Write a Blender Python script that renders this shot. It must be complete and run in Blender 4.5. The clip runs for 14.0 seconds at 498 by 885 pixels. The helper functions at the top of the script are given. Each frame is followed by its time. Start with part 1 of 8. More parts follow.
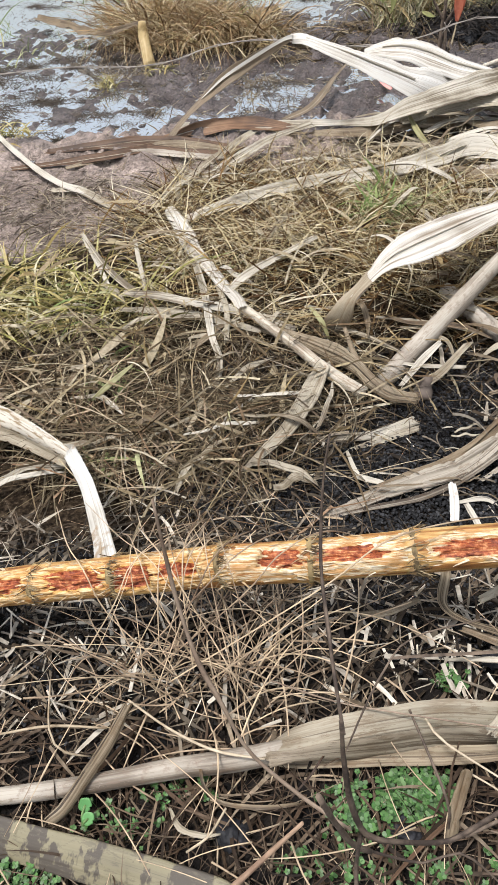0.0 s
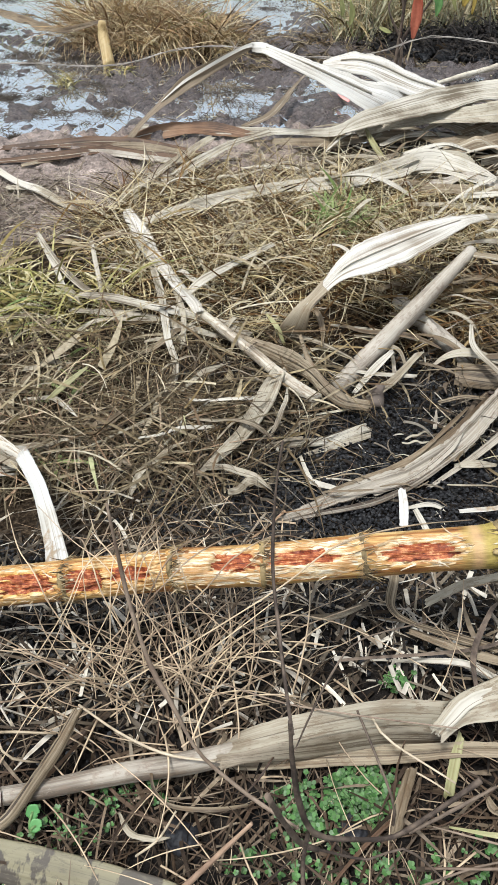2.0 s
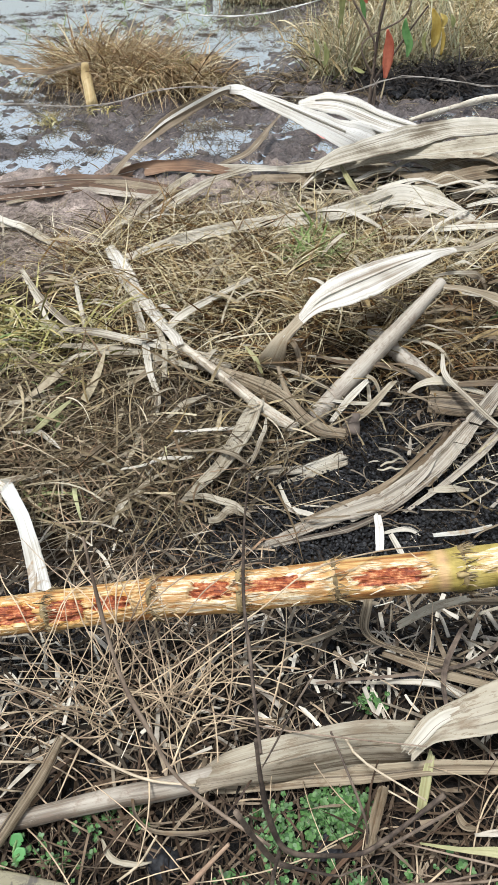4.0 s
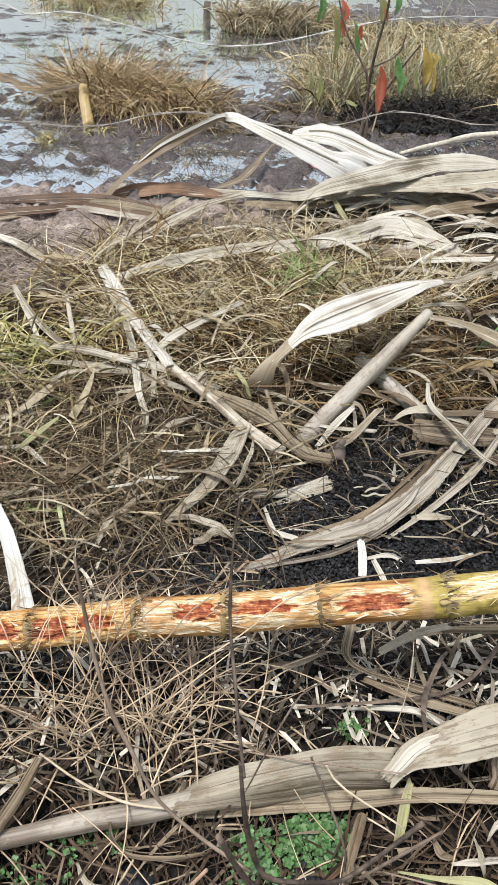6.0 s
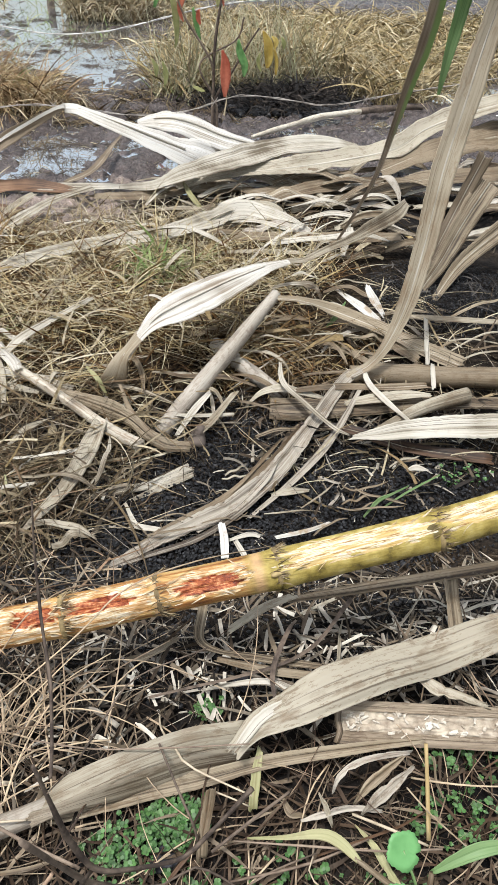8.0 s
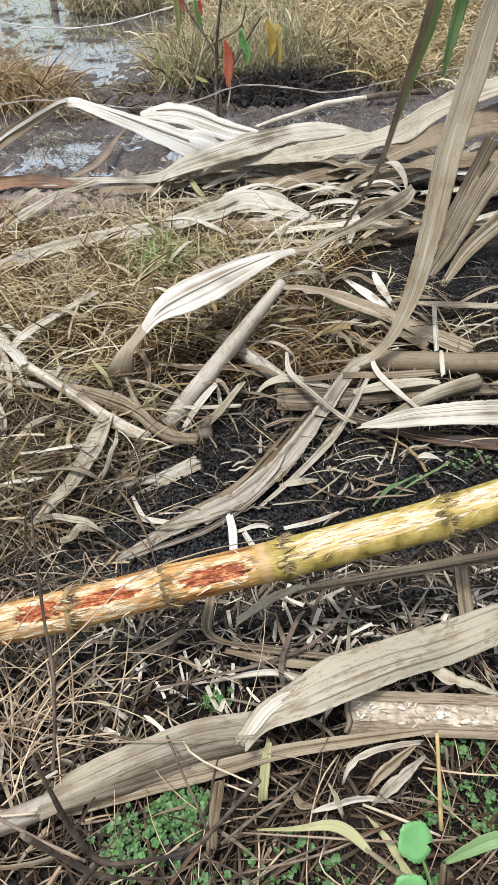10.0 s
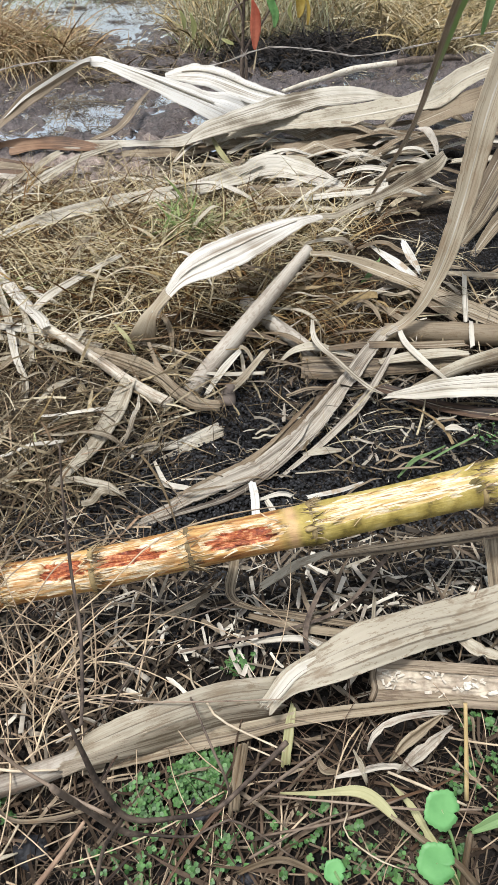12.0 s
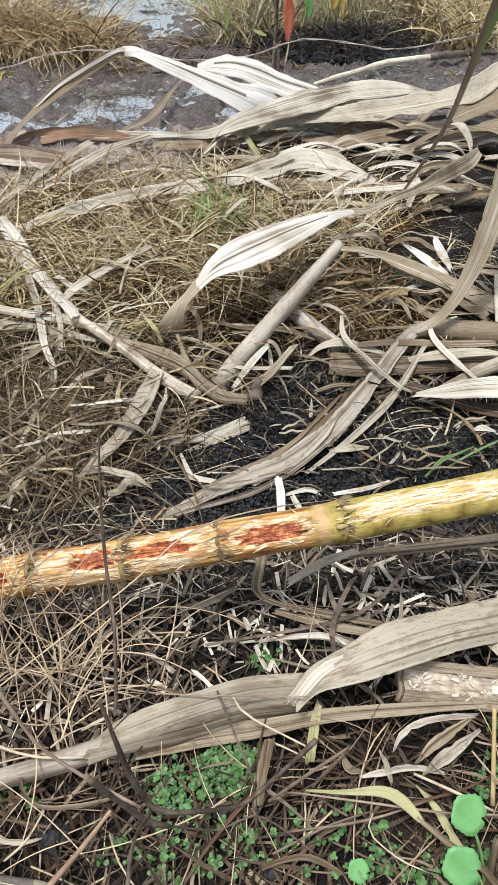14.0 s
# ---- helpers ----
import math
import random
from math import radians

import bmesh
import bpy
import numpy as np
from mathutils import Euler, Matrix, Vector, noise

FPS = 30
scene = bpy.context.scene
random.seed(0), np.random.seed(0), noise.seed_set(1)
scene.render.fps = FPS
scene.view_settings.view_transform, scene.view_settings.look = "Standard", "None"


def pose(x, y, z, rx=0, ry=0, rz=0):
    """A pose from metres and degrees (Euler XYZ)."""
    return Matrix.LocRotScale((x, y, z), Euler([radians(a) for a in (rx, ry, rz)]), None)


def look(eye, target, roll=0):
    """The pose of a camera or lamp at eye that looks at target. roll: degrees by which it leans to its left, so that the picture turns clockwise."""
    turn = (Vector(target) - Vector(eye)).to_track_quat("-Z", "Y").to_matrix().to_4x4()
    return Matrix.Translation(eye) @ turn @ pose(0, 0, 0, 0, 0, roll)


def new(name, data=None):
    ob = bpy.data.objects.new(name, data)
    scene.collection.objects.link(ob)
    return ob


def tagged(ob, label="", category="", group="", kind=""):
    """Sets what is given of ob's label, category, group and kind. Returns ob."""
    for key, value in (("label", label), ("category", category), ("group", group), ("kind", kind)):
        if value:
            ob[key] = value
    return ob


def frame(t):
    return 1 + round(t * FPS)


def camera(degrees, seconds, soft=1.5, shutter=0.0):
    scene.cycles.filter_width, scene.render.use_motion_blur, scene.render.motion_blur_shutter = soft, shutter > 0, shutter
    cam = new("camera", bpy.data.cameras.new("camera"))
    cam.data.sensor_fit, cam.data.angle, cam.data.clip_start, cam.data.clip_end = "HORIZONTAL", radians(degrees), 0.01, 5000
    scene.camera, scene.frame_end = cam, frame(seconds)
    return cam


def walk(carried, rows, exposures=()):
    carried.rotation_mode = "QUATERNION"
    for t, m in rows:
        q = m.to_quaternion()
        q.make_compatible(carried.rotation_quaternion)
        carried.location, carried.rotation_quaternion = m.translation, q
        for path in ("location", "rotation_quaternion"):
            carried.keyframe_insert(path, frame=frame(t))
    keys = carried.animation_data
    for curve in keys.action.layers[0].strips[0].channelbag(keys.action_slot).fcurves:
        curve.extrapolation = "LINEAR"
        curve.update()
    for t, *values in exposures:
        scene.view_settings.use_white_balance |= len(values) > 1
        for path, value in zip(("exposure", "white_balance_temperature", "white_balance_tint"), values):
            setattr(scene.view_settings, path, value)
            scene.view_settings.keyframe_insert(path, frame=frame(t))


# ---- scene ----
cam = camera(41.5, 14.0, soft=1.3)
PATH = [
    (0, (0.179, 0.124, 0.746), (-0.058, 1.518, -0.668), -4.51),
    (0.5, (0.187, 0.131, 0.74), (0.003, 1.506, -0.701), -3.92),
    (1, (0.181, 0.128, 0.742), (-0.005, 1.485, -0.715), -2.86),
    (1.5, (0.171, 0.126, 0.747), (0.001, 1.501, -0.695), -0.92),
    (2, (0.18, 0.12, 0.752), (0.078, 1.535, -0.658), 0.17),
    (2.5, (0.198, 0.102, 0.777), (0.144, 1.579, -0.571), -0.13),
    (3, (0.21, 0.103, 0.777), (0.167, 1.573, -0.579), -1.17),
    (3.2, (0.207, 0.109, 0.772), (0.156, 1.57, -0.594), -0.94),
    (5.3, (0.192, 0.095, 0.788), (0.174, 1.618, -0.51), 2.84),
    (5.5, (0.194, 0.096, 0.788), (0.194, 1.625, -0.501), 3.34),
    (6, (0.189, 0.1, 0.785), (0.167, 1.614, -0.522), 3.21),
    (6.5, (0.198, 0.11, 0.767), (0.178, 1.563, -0.607), 2.71),
    (7, (0.202, 0.116, 0.769), (0.212, 1.555, -0.62), 2.70),
    (7.5, (0.23, 0.104, 0.756), (0.298, 1.518, -0.657), 1.36),
    (8, (0.276, 0.093, 0.793), (0.53, 1.574, -0.527), 3.79),
    (8.2, (0.29, 0.09, 0.799), (0.552, 1.576, -0.513), 2.95),
    (10.3, (0.284, 0.095, 0.781), (0.489, 1.561, -0.565), 1.49),
    (10.5, (0.281, 0.093, 0.779), (0.479, 1.553, -0.574), 1.29),
    (11, (0.282, 0.089, 0.774), (0.471, 1.539, -0.591), 0.68),
    (11.5, (0.277, 0.093, 0.764), (0.449, 1.535, -0.611), 1.20),
    (12, (0.272, 0.098, 0.762), (0.439, 1.528, -0.627), 1.90),
    (12.5, (0.269, 0.096, 0.763), (0.434, 1.522, -0.63), 2.41),
    (13, (0.263, 0.093, 0.761), (0.399, 1.524, -0.63), 2.54),
    (13.5, (0.265, 0.099, 0.758), (0.389, 1.519, -0.645), 2.36),
    (14, (0.257, 0.102, 0.76), (0.372, 1.523, -0.643), 2.12),
]
STOPS = -0.6
TINTS = ((0.0, 6250, 11.5), (0.5, 6160, 10.0), (1.5, 6090, 8.5), (2.5, 5990, 6.8), (5.5, 6110, 8.6), (14.0, 6120, 9.2))
walk(cam, [(t, look(eye, target, roll)) for t, eye, target, roll in PATH], [(t, STOPS, kelvin, tint) for t, kelvin, tint in TINTS])

# ---- sky and sun ----
world = bpy.data.worlds.new("overcast_sky")
scene.world = world
world.use_nodes = True
wt = world.node_tree
wt.nodes.clear()
sky = wt.nodes.new("ShaderNodeTexSky")
sky.sky_type = "NISHITA"
sky.sun_disc = False
sky.sun_elevation = radians(76)
sky.sun_rotation = radians(-124)
sky.air_density, sky.dust_density, sky.ozone_density = 1.8, 4.0, 1.0
haze = wt.nodes.new("ShaderNodeHueSaturation")
haze.inputs["Saturation"].default_value = 0.42
bg = wt.nodes.new("ShaderNodeBackground")
bg.inputs["Strength"].default_value = 0.245
out = wt.nodes.new("ShaderNodeOutputWorld")
wt.links.new(sky.outputs[0], haze.inputs["Color"])
wt.links.new(haze.outputs[0], bg.inputs["Color"])
wt.links.new(bg.outputs[0], out.inputs["Surface"])
sun_data = bpy.data.lights.new("sun", "SUN")
sun_data.energy, sun_data.angle, sun_data.color = 5.4, radians(7), (1.0, 0.965, 0.91)
sun = new("sun", sun_data)
sun.matrix_world = look((-1.2, -0.8, 5.0), (0, 0, 0))

# ---- materials ----


def start(name):
    m = bpy.data.materials.new(name)
    m.use_nodes = True
    t = m.node_tree
    t.nodes.clear()
    b = t.nodes.new("ShaderNodeBsdfPrincipled")
    o = t.nodes.new("ShaderNodeOutputMaterial")
    t.links.new(b.outputs[0], o.inputs[0])
    return m, t, b


def put(t, kind, *, sets=(), **ins):
    """A node; ins by socket name with _ for a blank, a socket or a value."""
    n = t.nodes.new(kind)
    for key, value in dict(sets).items():
        if key == "operation":
            n.operation = value
        elif key == "blend_type":
            n.blend_type = value
        elif key == "data_type":
            n.data_type = value
        elif key == "attribute_name":
            n.attribute_name = value
        elif key == "feature":
            n.feature = value
    for key, value in ins.items():
        key = key.replace("_", " ")
        s = n.inputs[int(key[1:])] if key[0] == "i" and key[1:].isdigit() else n.inputs[key]
        if isinstance(value, bpy.types.NodeSocket):
            t.links.new(value, s)
        else:
            s.default_value = value
    return n


def ramp(t, fac, stops):
    n = t.nodes.new("ShaderNodeValToRGB")
    e = n.color_ramp.elements
    while len(e) < len(stops):
        e.new(0.5)
    for k, (p, c) in zip(e, stops):
        k.position = p
        k.color = (*c, 1) if len(c) == 3 else (c[0], c[0], c[0], 1)
    t.links.new(fac, n.inputs[0])
    return n.outputs[0]


def blend(t, fac, a, b, mode="MIX"):
    n = t.nodes.new("ShaderNodeMix")
    n.data_type, n.blend_type = "RGBA", mode
    for s, v in ((n.inputs[0], fac), (n.inputs[6], a), (n.inputs[7], b)):
        if isinstance(v, bpy.types.NodeSocket):
            t.links.new(v, s)
        else:
            s.default_value = (*v, 1) if isinstance(v, tuple) and len(v) == 3 else v
    return n.outputs[2]


def noise_of(t, vec, scale, detail=3.0, rough=0.55):
    return put(t, "ShaderNodeTexNoise", Vector=vec, Scale=scale, Detail=detail, Roughness=rough).outputs[0]


def stretched(t, vec, sx, sy, sz=1.0):
    return put(t, "ShaderNodeMapping", Vector=vec, Scale=(sx, sy, sz)).outputs[0]


def relief(t, b, height, strength, distance):
    n = put(t, "ShaderNodeBump", Strength=strength, Distance=distance, Height=height)
    t.links.new(n.outputs[0], b.inputs["Normal"])


def fibre_material(name, light, mid, dark, stain=(0.16, 0.10, 0.05), stains=0.5, rough=0.6, green=None, vein=0.5, cloud=0.8, thin=0.22, spot=38.0, spot_at=(0.56, 0.72), crack=0.6, line=420, smear=None, fleck=0.0):
    """Dry leaf or sheath: fine veins along its length, stains at two scales, each piece a shade of its own."""
    m, t, b = start(name)
    uv = put(t, "ShaderNodeUVMap").outputs[0]
    ob = put(t, "ShaderNodeTexCoord").outputs["Object"]
    rnd = put(t, "ShaderNodeObjectInfo").outputs["Random"]
    veins = noise_of(t, stretched(t, uv, 520, 2.5), 1.0, 2.0)
    bands = noise_of(t, stretched(t, uv, 150, 1.6), 1.0, 2.0)
    spots = noise_of(t, stretched(t, uv, *smear), 1.0, 5.0, 0.65) if smear else noise_of(t, ob, spot, 5.0, 0.65)
    clouds = noise_of(t, ob, 9.0, 2.0)
    v = put(t, "ShaderNodeMath", sets={"operation": "MULTIPLY_ADD"}, i0=bands, i1=0.5, i2=-0.03 - 0.25 - 0.5 * (vein + cloud) + 0.5)
    v2 = put(t, "ShaderNodeMath", sets={"operation": "MULTIPLY_ADD"}, i0=veins, i1=vein, i2=v.outputs[0])
    v3 = put(t, "ShaderNodeMath", sets={"operation": "MULTIPLY_ADD"}, i0=clouds, i1=cloud, i2=v2.outputs[0])
    v4 = put(t, "ShaderNodeMath", sets={"operation": "MULTIPLY_ADD"}, i0=rnd, i1=0.2, i2=v3.outputs[0])
    light, mid, dark = (tuple(0.84 * c for c in k) for k in (light, mid, dark))
    colour = ramp(t, v4.outputs[0], [(0.36, dark), (0.5, mid), (0.66, light)])
    lines = noise_of(t, stretched(t, uv, line, 1.8), 1.0, 3.0, 0.6)
    colour = blend(t, ramp(t, lines, [(0.57, (0.0,)), (0.64, (crack,))]), colour, dark)
    mask = ramp(t, spots, [(spot_at[0], (0.0,)), (spot_at[1], (stains,))])
    colour = blend(t, mask, colour, stain)
    if fleck:
        grains = noise_of(t, stretched(t, uv, 380, 70), 1.0, 5.0, 0.75)
        crust = put(t, "ShaderNodeMath", sets={"operation": "MULTIPLY_ADD"}, i0=noise_of(t, stretched(t, uv, 60, 22), 1.0, 3.0), i1=0.6, i2=put(t, "ShaderNodeMath", sets={"operation": "SUBTRACT"}, i0=grains, i1=0.3).outputs[0]).outputs[0]
        colour = blend(t, ramp(t, crust, [(0.55, (0.0,)), (0.62, (fleck,))]), colour, stain)
        colour = blend(t, ramp(t, crust, [(0.36, (fleck * 0.6,)), (0.43, (0.0,))]), colour, light)
    if green:
        g = put(t, "ShaderNodeSeparateXYZ", Vector=uv).outputs[1]
        gm = ramp(t, g, [(green[1], (0.0,)), (green[2], (1.0,))])
        if len(green) > 3:
            across = put(t, "ShaderNodeMath", sets={"operation": "SUBTRACT"}, i0=put(t, "ShaderNodeSeparateXYZ", Vector=uv).outputs[0], i1=green[3]).outputs[0]
            gm = blend(t, 1.0, gm, ramp(t, put(t, "ShaderNodeMath", sets={"operation": "MULTIPLY_ADD"}, i0=across, i1=60.0, i2=0.5).outputs[0], [(0.4, (0.0,)), (0.65, (1.0,))]), "MULTIPLY")
        colour = blend(t, gm, colour, green[0])
    t.links.new(colour, b.inputs["Base Color"])
    b.inputs["Roughness"].default_value = rough
    b.inputs["Specular IOR Level"].default_value = 0.35
    relief(t, b, v2.outputs[0], 0.7, 0.0009)
    if thin:
        glow = put(t, "ShaderNodeBsdfTranslucent", Color=colour)
        both = put(t, "ShaderNodeMixShader", i0=thin, i1=b.outputs[0], i2=glow.outputs[0])
        t.links.new(both.outputs[0], t.nodes["Material Output"].inputs[0])
    return m


def blade_material(name, tones, rough=0.6):
    """Grass, straw and chips joined in one mesh: each island its own tone."""
    m, t, b = start(name)
    rnd = put(t, "ShaderNodeNewGeometry").outputs["Random Per Island"]
    ob = put(t, "ShaderNodeTexCoord").outputs["Object"]
    fine = noise_of(t, ob, 130.0, 3.0)
    n = len(tones)
    tones = [tuple(0.74 * c for c in k) for k in tones]
    colour = ramp(t, rnd, [((i + 0.5) / n, c) for i, c in enumerate(tones)])
    shade = ramp(t, fine, [(0.3, (0.62, 0.58, 0.52)), (0.7, (1.1, 1.08, 1.05))])
    colour = blend(t, 1.0, colour, shade, "MULTIPLY")
    t.links.new(colour, b.inputs["Base Color"])
    b.inputs["Roughness"].default_value = rough
    b.inputs["Specular IOR Level"].default_value = 0.12
    return m


def plain_material(name, a, c, scale=60.0, rough=0.6, bump=0.3, depth=0.001, metal=0.0):
    m, t, b = start(name)
    ob = put(t, "ShaderNodeTexCoord").outputs["Object"]
    rnd = put(t, "ShaderNodeObjectInfo").outputs["Random"]
    n1 = noise_of(t, ob, scale, 4.0)
    n2 = noise_of(t, ob, scale * 0.17, 2.0)
    half = put(t, "ShaderNodeMath", sets={"operation": "MULTIPLY_ADD"}, i0=n2, i1=0.5, i2=-0.1)
    mixd = put(t, "ShaderNodeMath", sets={"operation": "MULTIPLY_ADD"}, i0=n1, i1=0.5, i2=half.outputs[0])
    mixr = put(t, "ShaderNodeMath", sets={"operation": "MULTIPLY_ADD"}, i0=rnd, i1=0.2, i2=mixd.outputs[0])
    t.links.new(ramp(t, mixr.outputs[0], [(0.36, a), (0.64, c)]), b.inputs["Base Color"])
    b.inputs["Roughness"].default_value = rough
    b.inputs["Metallic"].default_value = metal
    b.inputs["Specular IOR Level"].default_value = 0.35
    relief(t, b, n1, bump, depth)
    return m


PALE = fibre_material("pale_dry_leaf", (0.75, 0.695, 0.59), (0.54, 0.48, 0.375), (0.19, 0.15, 0.10), stains=0.25, crack=0.85)
IVORY = fibre_material("bleached_ivory_leaf", (0.92, 0.89, 0.83), (0.84, 0.79, 0.70), (0.34, 0.27, 0.19), stains=0.3, stain=(0.42, 0.32, 0.20), spot_at=(0.6, 0.75), vein=0.5, cloud=0.35, crack=0.75, line=720)
TAN = fibre_material("tan_dry_leaf", (0.58, 0.515, 0.395), (0.38, 0.32, 0.225), (0.13, 0.095, 0.06), stains=0.5, fleck=0.45)
GREY = fibre_material("grey_weathered_stalk", (0.52, 0.465, 0.385), (0.38, 0.33, 0.265), (0.15, 0.115, 0.085), stains=0.65, stain=(0.2, 0.145, 0.105), vein=0.25, cloud=0.9, thin=0.0, spot=85.0, spot_at=(0.55, 0.66), crack=0.3, fleck=0.6)
WOODY = fibre_material("pale_speckled_stalk", (0.74, 0.68, 0.56), (0.58, 0.51, 0.40), (0.22, 0.165, 0.11), stains=0.75, stain=(0.26, 0.18, 0.115), vein=0.25, cloud=0.7, thin=0.0, spot=95.0, spot_at=(0.55, 0.65), crack=0.3, fleck=0.6)
BROWN = fibre_material("brown_rotten_leaf", (0.345, 0.27, 0.178), (0.20, 0.145, 0.088), (0.06, 0.04, 0.025), stains=0.6, fleck=0.5)
DARKLEAF = fibre_material("dark_wet_leaf", (0.17, 0.095, 0.052), (0.085, 0.048, 0.028), (0.03, 0.02, 0.014), stains=0.5, stain=(0.03, 0.02, 0.014), rough=0.55)
REDLEAF = fibre_material("reddish_wet_leaf", (0.36, 0.215, 0.125), (0.24, 0.13, 0.07), (0.08, 0.045, 0.028), stains=0.5)
# brown leaf tone; on the arched leaf it carries the underside's shade
ARM = fibre_material("brown_shaded_leaf", (0.28, 0.215, 0.145), (0.20, 0.15, 0.095), (0.09, 0.065, 0.042), stains=0.4, thin=0.1)
WHITE = fibre_material("bleached_white_leaf", (0.86, 0.84, 0.79), (0.74, 0.70, 0.62), (0.40, 0.33, 0.24), stains=0.7, stain=(0.36, 0.23, 0.11), spot_at=(0.55, 0.63), spot=30.0)
SHEATH = fibre_material("pale_leaf_sheath", (0.55, 0.485, 0.37), (0.38, 0.32, 0.23), (0.16, 0.12, 0.08), stains=0.7, stain=(0.24, 0.18, 0.115), vein=0.35, cloud=0.8, spot_at=(0.54, 0.63), crack=0.85, line=240, smear=(75, 13), fleck=0.75)
# SHEATH darkened: the shade below the fold is put into the colour
SHADEDSHEATH = fibre_material("shaded_leaf_sheath", (0.50, 0.43, 0.325), (0.34, 0.275, 0.195), (0.13, 0.095, 0.06), stains=0.7, stain=(0.17, 0.125, 0.08), vein=0.35, cloud=0.9, spot_at=(0.54, 0.63), crack=0.85, line=240, smear=(75, 13), fleck=0.7)
SPOTTED = fibre_material("spotted_grey_sheath", (0.255, 0.225, 0.14), (0.19, 0.165, 0.105), (0.10, 0.085, 0.06), stains=0.95, stain=(0.07, 0.058, 0.047), vein=0.25, cloud=1.0, thin=0.0, spot_at=(0.5, 0.525), crack=0.5, smear=(14, 17), fleck=0.4)
HALFGREEN = fibre_material("half_green_leaf", (0.60, 0.50, 0.38), (0.45, 0.36, 0.26), (0.24, 0.17, 0.12), stains=0.3, thin=0.35, green=((0.33, 0.45, 0.17), 0.3, 0.42, 12.953))
YELLOWING = fibre_material("yellowing_leaf", (0.56, 0.53, 0.29), (0.42, 0.40, 0.19), (0.32, 0.26, 0.12), stains=0.25)
GREENLEAF = fibre_material("green_leaf", (0.36, 0.52, 0.23), (0.27, 0.43, 0.165), (0.18, 0.32, 0.11), stains=0.1, rough=0.45, thin=0.4)
UPRIGHT = fibre_material("tan_upright_leaf", (0.55, 0.465, 0.335), (0.40, 0.325, 0.22), (0.15, 0.105, 0.06), stains=0.6, stain=(0.27, 0.175, 0.095), smear=(40, 5), spot_at=(0.52, 0.66), fleck=0.45)
STAINED = fibre_material("stained_white_sheath", (0.80, 0.74, 0.63), (0.62, 0.53, 0.39), (0.22, 0.15, 0.085), stains=0.9, stain=(0.27, 0.18, 0.085), smear=(130, 34), spot_at=(0.5, 0.6), vein=0.5)
STREAKED = fibre_material("streaked_brown_leaf", (0.47, 0.385, 0.265), (0.27, 0.205, 0.13), (0.06, 0.042, 0.027), stains=0.3, vein=0.9, cloud=0.4, crack=0.95, line=330, fleck=0.5)
RIMWOOD = fibre_material("brown_split_rim", (0.33, 0.26, 0.18), (0.215, 0.16, 0.105), (0.07, 0.048, 0.032), stains=0.6, stain=(0.10, 0.065, 0.04), vein=0.8, cloud=0.6, thin=0.0, crack=0.9, line=300, smear=(120, 25), fleck=0.6)
WEATHERED = fibre_material("weathered_streaked_leaf", (0.58, 0.515, 0.42), (0.40, 0.345, 0.27), (0.10, 0.075, 0.055), stains=0.4, vein=0.9, cloud=0.4, crack=0.9, line=360, fleck=0.5)
TWIG = plain_material("dark_twig", (0.05, 0.036, 0.028), (0.20, 0.15, 0.11), 130.0, 0.8, 0.9)
PALETWIG = plain_material("pale_twig", (0.13, 0.09, 0.063), (0.34, 0.26, 0.19), 90.0, 0.7, 0.5)
REDTWIG = plain_material("reddish_stem", (0.13, 0.075, 0.05), (0.36, 0.245, 0.165), 60.0, 0.7, 0.5)
CLOD = plain_material("wet_black_clod", (0.012, 0.012, 0.014), (0.045, 0.045, 0.052), 140.0, 0.65, 1.0)
ROUND = plain_material("round_green_leaf", (0.075, 0.215, 0.062), (0.145, 0.33, 0.115), 50.0, 0.45, 0.3)
RED = plain_material("red_leaf", (0.36, 0.075, 0.04), (0.60, 0.19, 0.11), 70.0, 0.5, 0.3)
YELLOW = plain_material("yellow_leaf", (0.40, 0.27, 0.05), (0.62, 0.47, 0.14), 70.0, 0.5, 0.3)
SHRUBGREEN = plain_material("shrub_green_leaf", (0.10, 0.23, 0.065), (0.21, 0.38, 0.13), 70.0, 0.45, 0.3)
OLIVE = plain_material("olive_leaf", (0.26, 0.27, 0.10), (0.40, 0.38, 0.17), 60.0, 0.55, 0.3)
PINK = plain_material("pink_plastic", (0.62, 0.22, 0.20), (0.78, 0.36, 0.32), 30.0, 0.45, 0.2)
WIRE = plain_material("weathered_wire", (0.34, 0.33, 0.31), (0.55, 0.53, 0.50), 80.0, 0.5, 0.3, metal=0.5)
RUSTWIRE = plain_material("rusty_wire", (0.26, 0.225, 0.19), (0.52, 0.47, 0.42), 80.0, 0.7, 0.4)
STRAWSTEM = plain_material("straw_stem", (0.28, 0.21, 0.13), (0.62, 0.52, 0.38), 80.0, 0.65, 0.4)
POST = plain_material("dark_post", (0.06, 0.05, 0.04), (0.14, 0.11, 0.09), 25.0, 0.8, 0.6, 0.003)
FLAKE = plain_material("white_pith_flake", (0.40, 0.33, 0.25), (0.72, 0.66, 0.56), 200.0, 0.8, 0.5)
PITH = plain_material("brown_white_pith", (0.12, 0.075, 0.045), (0.56, 0.48, 0.37), 110.0, 0.8, 0.8, 0.002)
STAKE = fibre_material("yellow_cut_stem", (0.78, 0.62, 0.34), (0.66, 0.48, 0.22), (0.42, 0.28, 0.12), stains=0.2)
DRYGRASS = blade_material("dry_grass", [(0.54, 0.44, 0.27), (0.14, 0.10, 0.055), (0.76, 0.68, 0.49), (0.26, 0.20, 0.10), (0.88, 0.82, 0.65), (0.42, 0.31, 0.17), (0.08, 0.055, 0.03), (0.66, 0.57, 0.38)])
